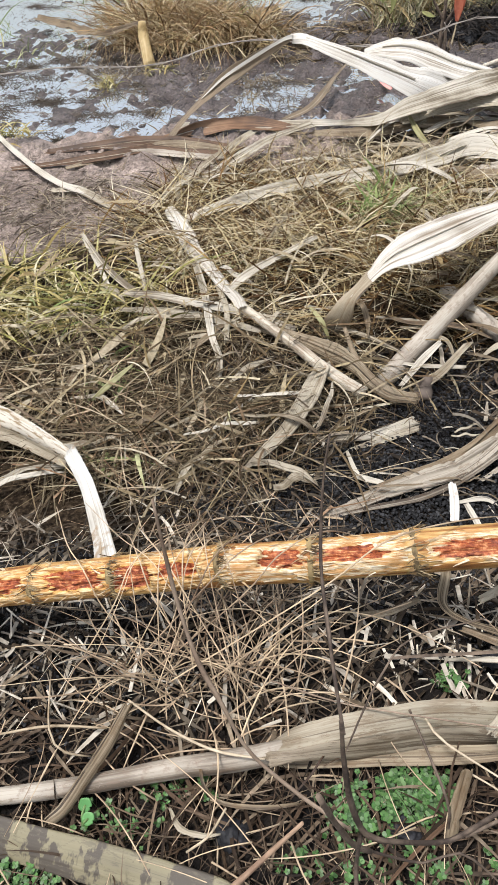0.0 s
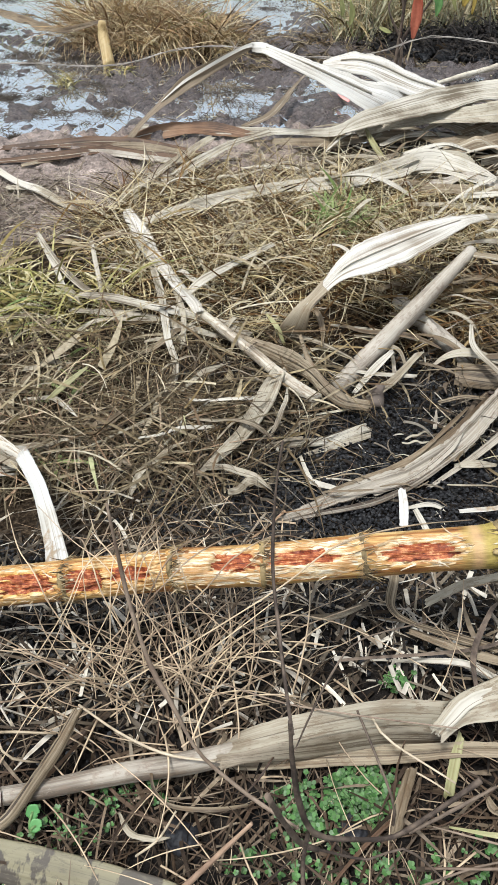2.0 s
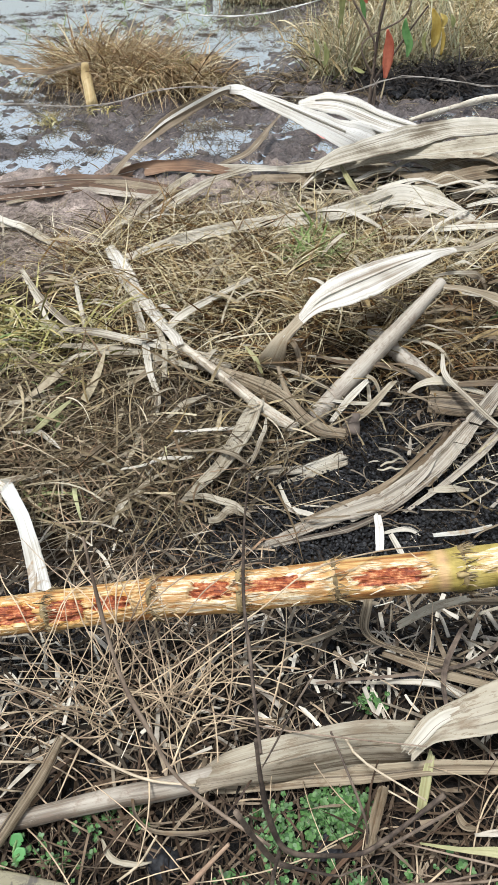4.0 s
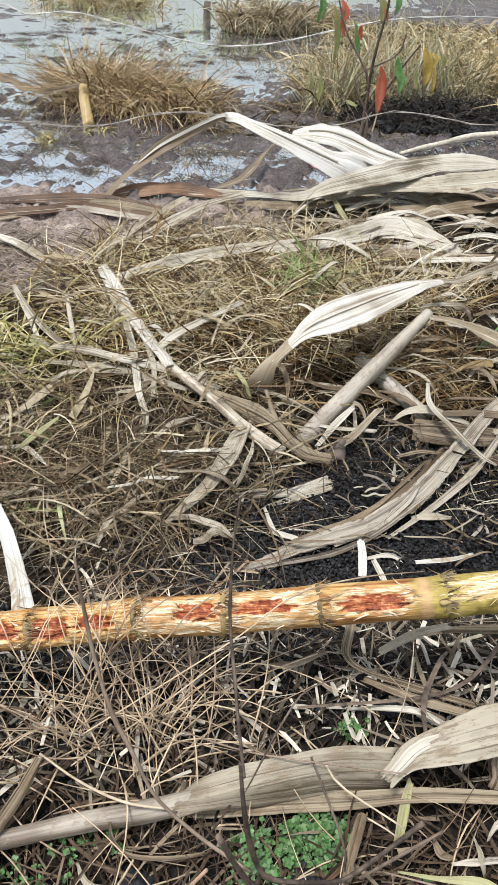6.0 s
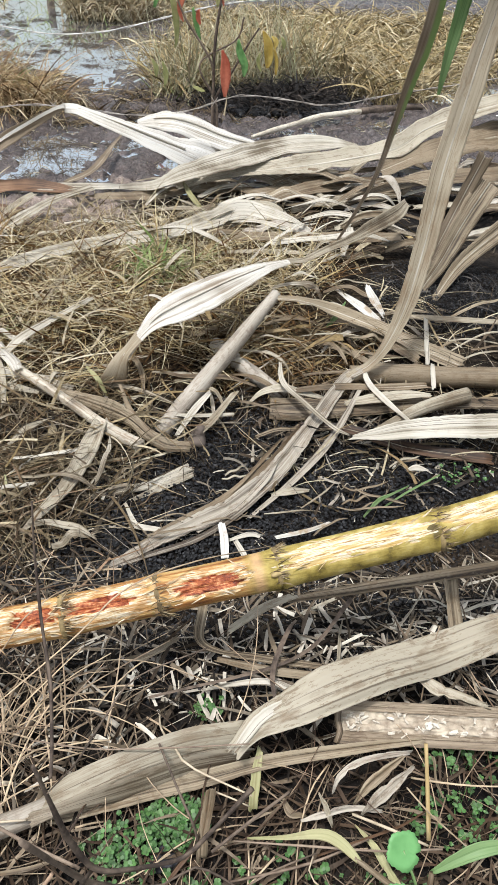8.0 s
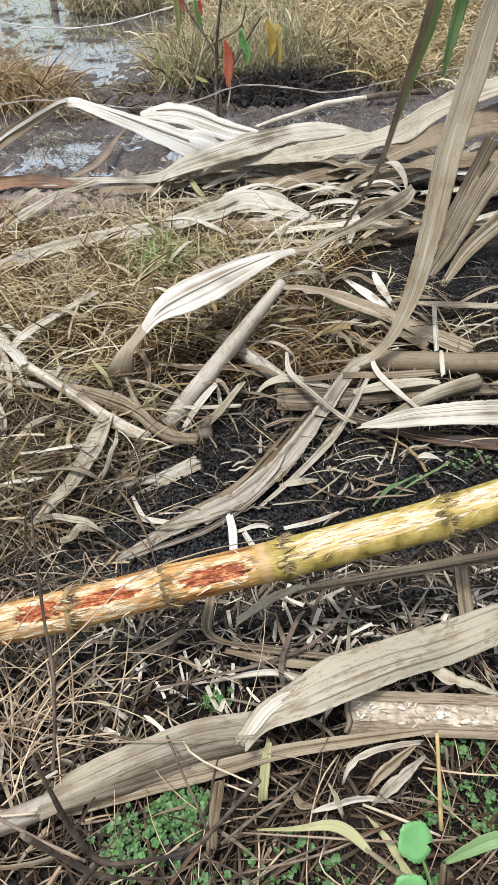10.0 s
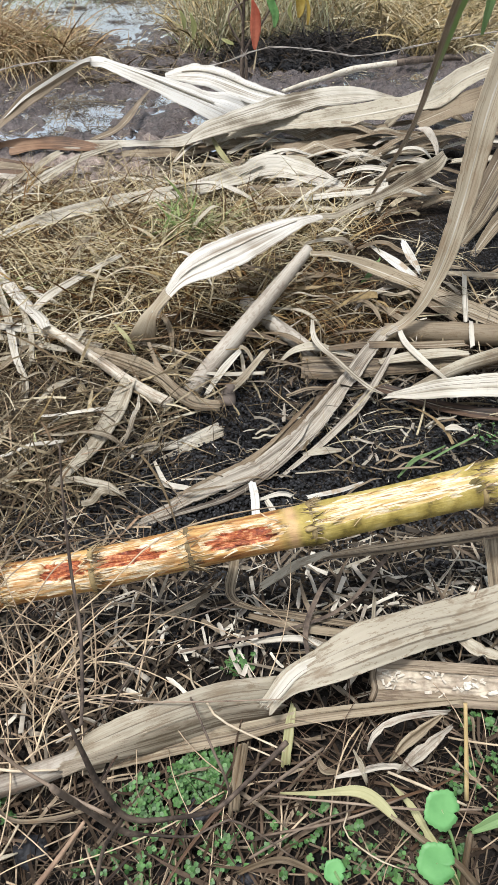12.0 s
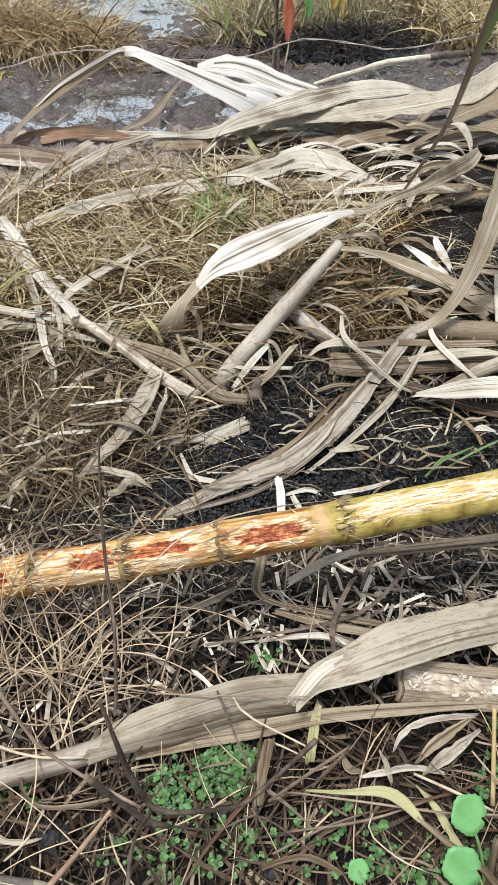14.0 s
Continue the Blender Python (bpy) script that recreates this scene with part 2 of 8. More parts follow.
MUDSTRAW = blade_material("muddy_straw", [(0.46, 0.385, 0.31), (0.20, 0.165, 0.135), (0.66, 0.58, 0.47), (0.10, 0.08, 0.066), (0.34, 0.28, 0.225)])
GOLDGRASS = blade_material("golden_grass", [(0.66, 0.57, 0.25), (0.30, 0.25, 0.08), (0.86, 0.78, 0.44), (0.48, 0.47, 0.16), (0.12, 0.11, 0.035), (0.62, 0.49, 0.20), (0.94, 0.88, 0.60)])
DARKSTRAW = blade_material("rotting_straw", [(0.20, 0.15, 0.09), (0.06, 0.044, 0.028), (0.40, 0.32, 0.20), (0.11, 0.08, 0.045), (0.04, 0.03, 0.02), (0.60, 0.51, 0.35), (0.09, 0.068, 0.038), (0.24, 0.165, 0.10)])
# darker, browner straw tones for the strip nearest the viewer
BROWNSTRAW = blade_material("dark_brown_straw", [(0.13, 0.088, 0.06), (0.04, 0.028, 0.02), (0.28, 0.21, 0.15), (0.022, 0.016, 0.012), (0.17, 0.12, 0.082), (0.07, 0.048, 0.035), (0.42, 0.34, 0.25)])
GREENGRASS = blade_material("green_grass", [(0.30, 0.41, 0.15), (0.46, 0.53, 0.24), (0.21, 0.33, 0.10), (0.58, 0.60, 0.34)])
LITTER = blade_material("straw_litter", [(0.18, 0.138, 0.10), (0.05, 0.04, 0.03), (0.50, 0.43, 0.335), (0.025, 0.02, 0.017), (0.12, 0.09, 0.063), (0.90, 0.84, 0.72), (0.065, 0.051, 0.04), (0.31, 0.25, 0.18), (0.035, 0.029, 0.024)])
PALESHRED = blade_material("pale_leaf_shred", [(0.62, 0.54, 0.38), (0.46, 0.37, 0.22), (0.74, 0.67, 0.52), (0.34, 0.25, 0.13), (0.52, 0.40, 0.20)])
HAIRSTRAW = blade_material("thin_straw", [(0.56, 0.40, 0.27), (0.30, 0.19, 0.115), (0.82, 0.70, 0.52), (0.14, 0.085, 0.055), (0.68, 0.53, 0.37)])
SEEDLING = blade_material("seedling_leaf", [(0.07, 0.17, 0.05), (0.15, 0.31, 0.10), (0.10, 0.23, 0.07), (0.23, 0.39, 0.17), (0.05, 0.12, 0.04), (0.20, 0.31, 0.17)], 0.45)
# black soil; the paler blue-grey tones are painted highlights on crumb facets
CRUMB = blade_material("black_soil_crumb", [(0.014, 0.014, 0.016), (0.03, 0.031, 0.034), (0.06, 0.062, 0.069), (0.02, 0.02, 0.022), (0.1, 0.104, 0.115), (0.024, 0.024, 0.026), (0.045, 0.046, 0.051)], 0.42)
SPRIG = blade_material("dark_water_weed", [(0.10, 0.083, 0.075), (0.19, 0.155, 0.13), (0.055, 0.046, 0.04), (0.28, 0.235, 0.19), (0.13, 0.115, 0.08)])


def ground_material():
    m, t, b = start("ground_soil_and_mud")
    ob = put(t, "ShaderNodeTexCoord").outputs["Object"]
    mud = put(t, "ShaderNodeAttribute", sets={"attribute_name": "mud"}).outputs["Fac"]
    fine = noise_of(t, ob, 120.0, 5.0, 0.65)
    lumps = noise_of(t, ob, 22.0, 4.0)
    wide = noise_of(t, ob, 3.0, 3.0)
    grit = put(t, "ShaderNodeMath", sets={"operation": "MULTIPLY_ADD"}, i0=fine, i1=0.6, i2=put(t, "ShaderNodeMath", sets={"operation": "MULTIPLY"}, i0=lumps, i1=0.4).outputs[0])
    soil = ramp(t, lumps, [(0.3, (0.008, 0.008, 0.008)), (0.55, (0.02, 0.017, 0.015)), (0.8, (0.05, 0.04, 0.032))])
    thatch = put(t, "ShaderNodeAttribute", sets={"attribute_name": "thatch"}).outputs["Fac"]
    # thatch tones lowered so the shadow between straws sits in the colour
    shaded_thatch = ramp(t, fine, [(0.35, (0.008, 0.006, 0.004)), (0.5, (0.034, 0.023, 0.014)), (0.65, (0.10, 0.072, 0.045))])
    soil = blend(t, thatch, soil, shaded_thatch)
    mudc = ramp(t, grit.outputs[0], [(0.38, (0.07, 0.058, 0.05)), (0.46, (0.165, 0.132, 0.108)), (0.56, (0.265, 0.215, 0.178)), (0.66, (0.40, 0.33, 0.28))])
    dark = ramp(t, wide, [(0.35, (0.55, 0.52, 0.5)), (0.65, (1.0, 1.0, 1.0))])
    mudc = blend(t, 1.0, blend(t, 1.0, mudc, dark, "MULTIPLY"), (0.95, 0.985, 1.06), "MULTIPLY")
    damp = put(t, "ShaderNodeAttribute", sets={"attribute_name": "wet"}).outputs["Fac"]
    mudc = blend(t, 1.0, mudc, ramp(t, damp, [(0.1, (1.75, 1.66, 1.59)), (0.5, (0.68, 0.67, 0.70))]), "MULTIPLY")
    edge = put(t, "ShaderNodeMath", sets={"operation": "MULTIPLY_ADD"}, i0=lumps, i1=0.5, i2=mud)
    em = ramp(t, edge.outputs[0], [(0.6, (0.0,)), (0.9, (1.0,))])
    t.links.new(blend(t, em, soil, mudc), b.inputs["Base Color"])
    t.links.new(ramp(t, em, [(0.0, (0.08,)), (1.0, (0.5,))]), b.inputs["Specular IOR Level"])
    wet = put(t, "ShaderNodeAttribute", sets={"attribute_name": "wet"}).outputs["Fac"]
    gloss = put(t, "ShaderNodeMath", sets={"operation": "MULTIPLY_ADD"}, i0=fine, i1=0.5, i2=wet)
    t.links.new(ramp(t, gloss.outputs[0], [(0.25, (0.9,)), (0.75, (0.1,))]), b.inputs["Roughness"])
    both = put(t, "ShaderNodeMath", sets={"operation": "MULTIPLY_ADD"}, i0=fine, i1=0.5, i2=lumps)
    relief(t, b, both.outputs[0], 1.0, 0.02)
    return m


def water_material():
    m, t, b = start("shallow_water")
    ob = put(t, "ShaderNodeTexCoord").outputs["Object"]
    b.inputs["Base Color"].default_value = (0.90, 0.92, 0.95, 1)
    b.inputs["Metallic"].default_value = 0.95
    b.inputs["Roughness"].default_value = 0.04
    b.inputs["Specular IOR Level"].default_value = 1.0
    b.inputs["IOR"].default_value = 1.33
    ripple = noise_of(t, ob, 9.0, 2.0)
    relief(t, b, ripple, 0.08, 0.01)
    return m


def cane_material():
    """Rind of the stalk; 'gnaw' marks where it is chewed to pale fibre, 'flesh' the red hollows, 'ripe' runs from straw yellow to green yellow."""
    m, t, b = start("sugar_cane_rind")
    uv = put(t, "ShaderNodeUVMap").outputs[0]
    ob = put(t, "ShaderNodeTexCoord").outputs["Object"]
    gnaw = put(t, "ShaderNodeAttribute", sets={"attribute_name": "gnaw"}).outputs["Fac"]
    flesh = put(t, "ShaderNodeAttribute", sets={"attribute_name": "flesh"}).outputs["Fac"]
    ripe = put(t, "ShaderNodeAttribute", sets={"attribute_name": "ripe"}).outputs["Fac"]
    veins = noise_of(t, stretched(t, uv, 620, 40), 1.0, 4.0, 0.7)
    tatter = noise_of(t, stretched(t, uv, 240, 70), 1.0, 4.0, 0.7)
    spots = noise_of(t, ob, 55.0, 4.0)
    streak = noise_of(t, stretched(t, uv, 150, 14), 1.0, 3.0, 0.6)
    rindy = ramp(t, streak, [(0.3, (0.13, 0.045, 0.015)), (0.45, (0.36, 0.16, 0.045)), (0.58, (0.58, 0.36, 0.13)), (0.72, (0.64, 0.48, 0.24))])
    ringy = ramp(t, spots, [(0.3, (0.11, 0.08, 0.02)), (0.42, (0.30, 0.225, 0.05)), (0.55, (0.44, 0.335, 0.09)), (0.7, (0.52, 0.42, 0.17))])
    blush = blend(t, ramp(t, ripe, [(0.3, (0.0,)), (0.6, (0.55,))]), ringy, (0.62, 0.36, 0.22))
    ringy = blend(t, ramp(t, ripe, [(0.75, (0.0,)), (0.95, (1.0,))]), blush, ringy)
    rind = blend(t, ramp(t, ripe, [(0.15, (0.0,)), (0.5, (1.0,))]), rindy, ringy)
    blotch = put(t, "ShaderNodeMath", sets={"operation": "MULTIPLY_ADD"}, i0=noise_of(t, ob, 150.0, 4.0, 0.7), i1=0.5, i2=put(t, "ShaderNodeMath", sets={"operation": "MULTIPLY"}, i0=veins, i1=0.5).outputs[0]).outputs[0]
    red = ramp(t, blotch, [(0.38, (0.075, 0.018, 0.009)), (0.46, (0.24, 0.052, 0.02)), (0.54, (0.44, 0.135, 0.048)), (0.63, (0.74, 0.44, 0.22))])
    torn = ramp(t, veins, [(0.38, (0.32, 0.13, 0.035)), (0.45, (0.58, 0.37, 0.16)), (0.52, (0.72, 0.58, 0.37)), (0.6, (0.82, 0.74, 0.58))])
    white = ramp(t, veins, [(0.40, (0.28, 0.14, 0.04)), (0.46, (0.58, 0.44, 0.21)), (0.53, (0.74, 0.66, 0.49))])
    torn = blend(t, ripe, torn, white)
    chewed = noise_of(t, stretched(t, uv, 190, 26), 1.0, 4.0, 0.65)
    torn = blend(t, ramp(t, chewed, [(0.48, (0.0,)), (0.56, (0.8,))]), torn, blend(t, ripe, (0.46, 0.22, 0.065), (0.55, 0.36, 0.11)))
    torn = blend(t, ramp(t, chewed, [(0.33, (0.6,)), (0.4, (0.0,))]), torn, (0.26, 0.12, 0.04))
    amber = ramp(t, veins, [(0.4, (0.34, 0.15, 0.03)), (0.52, (0.62, 0.34, 0.08)), (0.62, (0.80, 0.60, 0.26))])
    torn = blend(t, ramp(t, ripe, [(0.03, (0.5,)), (0.08, (0.0,))]), torn, amber)
    g = put(t, "ShaderNodeMath", sets={"operation": "MULTIPLY_ADD"}, i0=tatter, i1=0.8, i2=put(t, "ShaderNodeMath", sets={"operation": "SUBTRACT"}, i0=gnaw, i1=0.4).outputs[0])
    c = blend(t, ramp(t, g.outputs[0], [(0.42, (0.0,)), (0.5, (1.0,))]), rind, torn)
    f = put(t, "ShaderNodeMath", sets={"operation": "MULTIPLY_ADD"}, i0=tatter, i1=0.8, i2=put(t, "ShaderNodeMath", sets={"operation": "SUBTRACT"}, i0=flesh, i1=0.4).outputs[0])
    rim = blend(t, 1.0, ramp(t, f.outputs[0], [(0.16, (0.0,)), (0.34, (0.9,))]), ramp(t, ripe, [(0.03, (1.0,)), (0.08, (0.12,))]), "MULTIPLY")
    c = blend(t, rim, c, amber)
    c = blend(t, ramp(t, f.outputs[0], [(0.46, (0.0,)), (0.56, (1.0,))]), c, red)
    t.links.new(c, b.inputs["Base Color"])
    b.inputs["Roughness"].default_value = 0.48
    b.inputs["Specular IOR Level"].default_value = 0.35
    relief(t, b, veins, 0.8, 0.0016)
    return m


GROUND, WATER, CANE = ground_material(), water_material(), cane_material()
NODE = plain_material("cane_node", (0.10, 0.07, 0.035), (0.42, 0.31, 0.14), 120.0, 0.7, 0.6)
ROOTS = blade_material("root_hair", [(0.11, 0.08, 0.05), (0.36, 0.27, 0.15), (0.56, 0.46, 0.29), (0.2, 0.14, 0.08)])
FRAY = blade_material("frayed_cane_fibre", [(0.86, 0.76, 0.58), (0.60, 0.40, 0.19), (0.94, 0.88, 0.74), (0.74, 0.56, 0.33)])

# ---- the lie of the land ----


def step(a, b, x):
    u = np.clip((np.asarray(x, float) - a) / (b - a), 0, 1)
    return u * u * (3 - 2 * u)


def base(x, y):
    """The smooth height of the ground: a bank towards the viewer, a low hump under the grass."""
    x, y = np.asarray(x, float), np.asarray(y, float)
    z = (1 - step(0.42, 0.74, y)) * (0.055 + 0.055 * step(-0.05, 0.35, x))
    z = z + 0.05 * np.exp(-(((x - 0.1) / 0.5) ** 2) - ((y - 1.45) / 0.33) ** 2)
    return z + 0.03 * step(0.55, 0.95, x) * np.exp(-(((y - 1.3) / 0.6) ** 2))


def rough(x, y, size, seed=0.0):
    """Smooth noise about 0, within about -1 to 1."""
    x, y = np.broadcast_arrays(np.asarray(x, float), np.asarray(y, float))
    flat = [noise.fractal(Vector((a / size + seed, b / size, seed)), 0.9, 2.0, 4) for a, b in zip(x.ravel(), y.ravel())]
    return np.array(flat).reshape(x.shape)


WATER_Z = -0.008
POOLS = [(-0.95, 2.75, 0.42, 0.55), (-0.5, 2.34, 0.17, 0.11), (-0.06, 2.53, 0.11, 0.2), (-0.22, 2.33, 0.12, 0.05), (-0.10, 4.45, 0.5, 0.7), (-1.35, 4.3, 0.72, 1.2),
         (1.66, 3.52, 0.36, 0.22), (1.34, 2.92, 0.16, 0.05), (-1.3, 6.4, 1.6, 1.3), (0.6, 2.55, 0.10, 0.06), (0.4, 7.5, 1.4, 1.2), (-0.7, 5.4, 1.3, 1.2), (-0.9, 3.55, 0.35, 0.4), (-0.75, 2.25, 0.2, 0.1)]


DAMP = [(-0.15, 2.62, 0.75, 0.4), (0.95, 2.9, 0.6, 0.22), (1.7, 3.5, 0.6, 0.4), (-0.2, 3.7, 0.9, 0.5)]


def pool(x, y, places=POOLS):
    d = np.zeros(np.shape(x))
    for cx, cy, rx, ry in places:
        d = np.maximum(d, np.exp(-((((x - cx) / rx) ** 2 + ((y - cy) / ry) ** 2) ** 2)))
    return d


def axis(edges):
    """Coordinates with a step that grows outwards; edges: (from, to, count) in order."""
    out = []
    for a, b, n in edges:
        out += list(np.linspace(a, b, n, endpoint=False))
    return np.array(out + [edges[-1][1]])


def build_ground():
    xs = axis([(-150, -20, 6), (-20, -3, 12), (-3, -1.3, 24), (-1.3, 1.7, 210), (1.7, 3.2, 20), (3.2, 20, 12), (20, 150, 6)])
    ys = axis([(-150, -10, 6), (-10, -0.4, 12), (-0.4, 2.0, 190), (2.0, 3.4, 90), (3.4, 7, 90), (7, 30, 16), (30, 300, 8)])
    X, Y = np.meshgrid(xs, ys)
    far = step(1.75, 2.1, Y)
    near = (np.abs(X) < 4) & (Y > -1) & (Y < 9)
    n1, n2 = np.zeros(X.shape), np.zeros(X.shape)
    n1[near], n2[near] = rough(X[near], Y[near], 0.16, 3.1), rough(X[near], Y[near], 0.028, 7.7)
    Z = base(X, Y) + (0.002 + 0.014 * far) * n2 + (0.003 * n1 - 0.003) * (1 - far)
    n3 = np.zeros(X.shape)
    n3[near] = rough(X[near], Y[near], 0.07, 5.5)
    Z = Z + 0.0015 * n3 + far * (0.009 + 0.016 * n1 + 0.02 * n3 * (1 - 0.75 * step(2.9, 3.7, Y)) - 0.03 * pool(X, Y) - 0.012 * pool(X, Y, DAMP))
    wild = step(8, 30, np.hypot(X, Y - 2))
    Z = Z * (1 - wild) + wild * 0.05
    wave = (1.1 * np.sin(X * 0.31 + 1.0) + 0.9 * np.sin(X * 0.113 + 2.0)) * step(3, 9, np.abs(X)) + 0.5 * np.sin(X * 0.7) * step(2.0, 5.0, np.abs(X)) + 0.45 * np.sin(X * 1.3 + 0.6) * step(0.8, 2.2, np.abs(X - 0.1)) + 0.2 * np.sin(X * 4.3) * step(0.9, 2.0, np.abs(X - 0.1)) + 0.1 * np.sin(X * 3.1)* step(0.8, 2.5, np.abs(X))
    mud = np.maximum(step(1.45, 1.75, Y + wave + 0.25 * n1), step(-0.25, -0.4, X + 0.1 * n1) * step(1.36, 1.5, Y + 0.1 * n1))
    mud = mud * (0.75 + 0.25 * far) * (1 - 0.9 * step(0.1, 0.35, X) * (1 - step(2.05, 2.3, Y + wave)) * (1 - step(1.6, 2.6, X)))
    mud = mud * (1 - 0.97 * np.exp(-(((X - 0.82) / 0.42) ** 2) - ((Y - 3.22) / 0.26) ** 2))
    wet = np.clip(step(2.0, 2.4, Y + 0.9 * wave + 0.35 * n1) * 0.55 + 0.4 * pool(X, Y), 0, 1) + 0.04 * step(1.5, 1.6, Y)
    thatch = step(0.56, 0.66, Y + 0.08 * n1) * (1 - step(0.35, 1.1, 1.35 * np.exp(-(((X - 0.5) / 0.42) ** 4) - ((Y - 0.86) / 0.19) ** 4) + 0.45 * n1)) * (1 - np.exp(-(((X - 1.0) / 0.25) ** 2) - ((Y - 1.45) / 0.22) ** 2))
    thatch = thatch * (1 - step(0.55, 1.0, np.abs(X - 0.2) + 0.3 * n1))
    patch = np.sin(1.7 * X + 0.8 * Y) + np.sin(2.3 * Y - 1.1 * X + 1.0) + np.sin(0.61 * X - 0.47 * Y) + 0.8 * n1
    thatch = np.maximum(thatch, 0.75 * step(-0.3, 1.2, patch) * np.maximum(step(0.9, 1.6, np.abs(X - 0.2)), step(0.0, -0.5, Y)))
    me = bpy.data.meshes.new("ground")
    w, h = len(xs), len(ys)
    i = (np.arange(h - 1)[:, None] * w + np.arange(w - 1)).ravel()
    me.from_pydata(np.stack([X, Y, Z], -1).reshape(-1, 3).tolist(), [], np.stack([i, i + 1, i + w + 1, i + w], -1).tolist())
    for name, v in (("mud", mud), ("wet", wet), ("thatch", thatch)):
        me.attributes.new(name, "FLOAT", "POINT").data.foreach_set("value", v.ravel().astype(np.float32))
    me.polygons.foreach_set("use_smooth", [True] * len(me.polygons))
    me.materials.append(GROUND)
    return tagged(new("ground", me), "black damp soil turning to brown wet mud", "ground", kind="structure")


build_ground()
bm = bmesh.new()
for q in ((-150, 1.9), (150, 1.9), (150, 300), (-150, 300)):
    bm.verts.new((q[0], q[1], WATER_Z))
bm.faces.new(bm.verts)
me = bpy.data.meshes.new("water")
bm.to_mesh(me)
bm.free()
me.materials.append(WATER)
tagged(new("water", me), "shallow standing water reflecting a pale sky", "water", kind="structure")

# ---- builders ----


def spline(ctrl, n):
    """A Catmull-Rom curve of n points through ctrl, evenly by chord."""
    c = np.array(ctrl, float)
    d = np.r_[0, np.cumsum(np.linalg.norm(np.diff(c[:, :3], axis=0), axis=1))]
    c = np.vstack([2 * c[0] - c[1], c, 2 * c[-1] - c[-2]])
    out = []
    for s in np.linspace(0, d[-1], n):
        k = min(np.searchsorted(d, s, side="right") - 1, len(d) - 2)
        u = (s - d[k]) / max(d[k + 1] - d[k], 1e-9)
        p0, p1, p2, p3 = c[k : k + 4]
        out.append(0.5 * (2 * p1 + (p2 - p0) * u + (2 * p0 - 5 * p1 + 4 * p2 - p3) * u**2 + (3 * p1 - p0 - 3 * p2 + p3) * u**3))
    return np.array(out)


def unit(v):
    return v / np.maximum(np.linalg.norm(v, axis=-1, keepdims=True), 1e-9)


def link(name, verts, faces, material, uv=None, smooth=True, floats=()):
    me = bpy.data.meshes.new(name)
    me.from_pydata(np.asarray(verts).tolist(), [], [list(f) for f in faces])
    if uv is not None:
        flat = np.empty(len(me.loops), int)
        me.loops.foreach_get("vertex_index", flat)
        me.uv_layers.new(name="along").data.foreach_set("uv", np.asarray(uv, np.float32)[flat].ravel())
    for key, v in floats:
        me.attributes.new(key, "FLOAT", "POINT").data.foreach_set("value", np.asarray(v, np.float32))
    if smooth:
        me.polygons.foreach_set("use_smooth", [True] * len(me.polygons))
    me.materials.append(material)
    return new(name, me)


def under(ob, parent, label=""):
    ob.parent = parent
    return tagged(ob, label)


def thing(name, label, category, group="", kind=""):
    return tagged(new(name), label, category, group, kind)


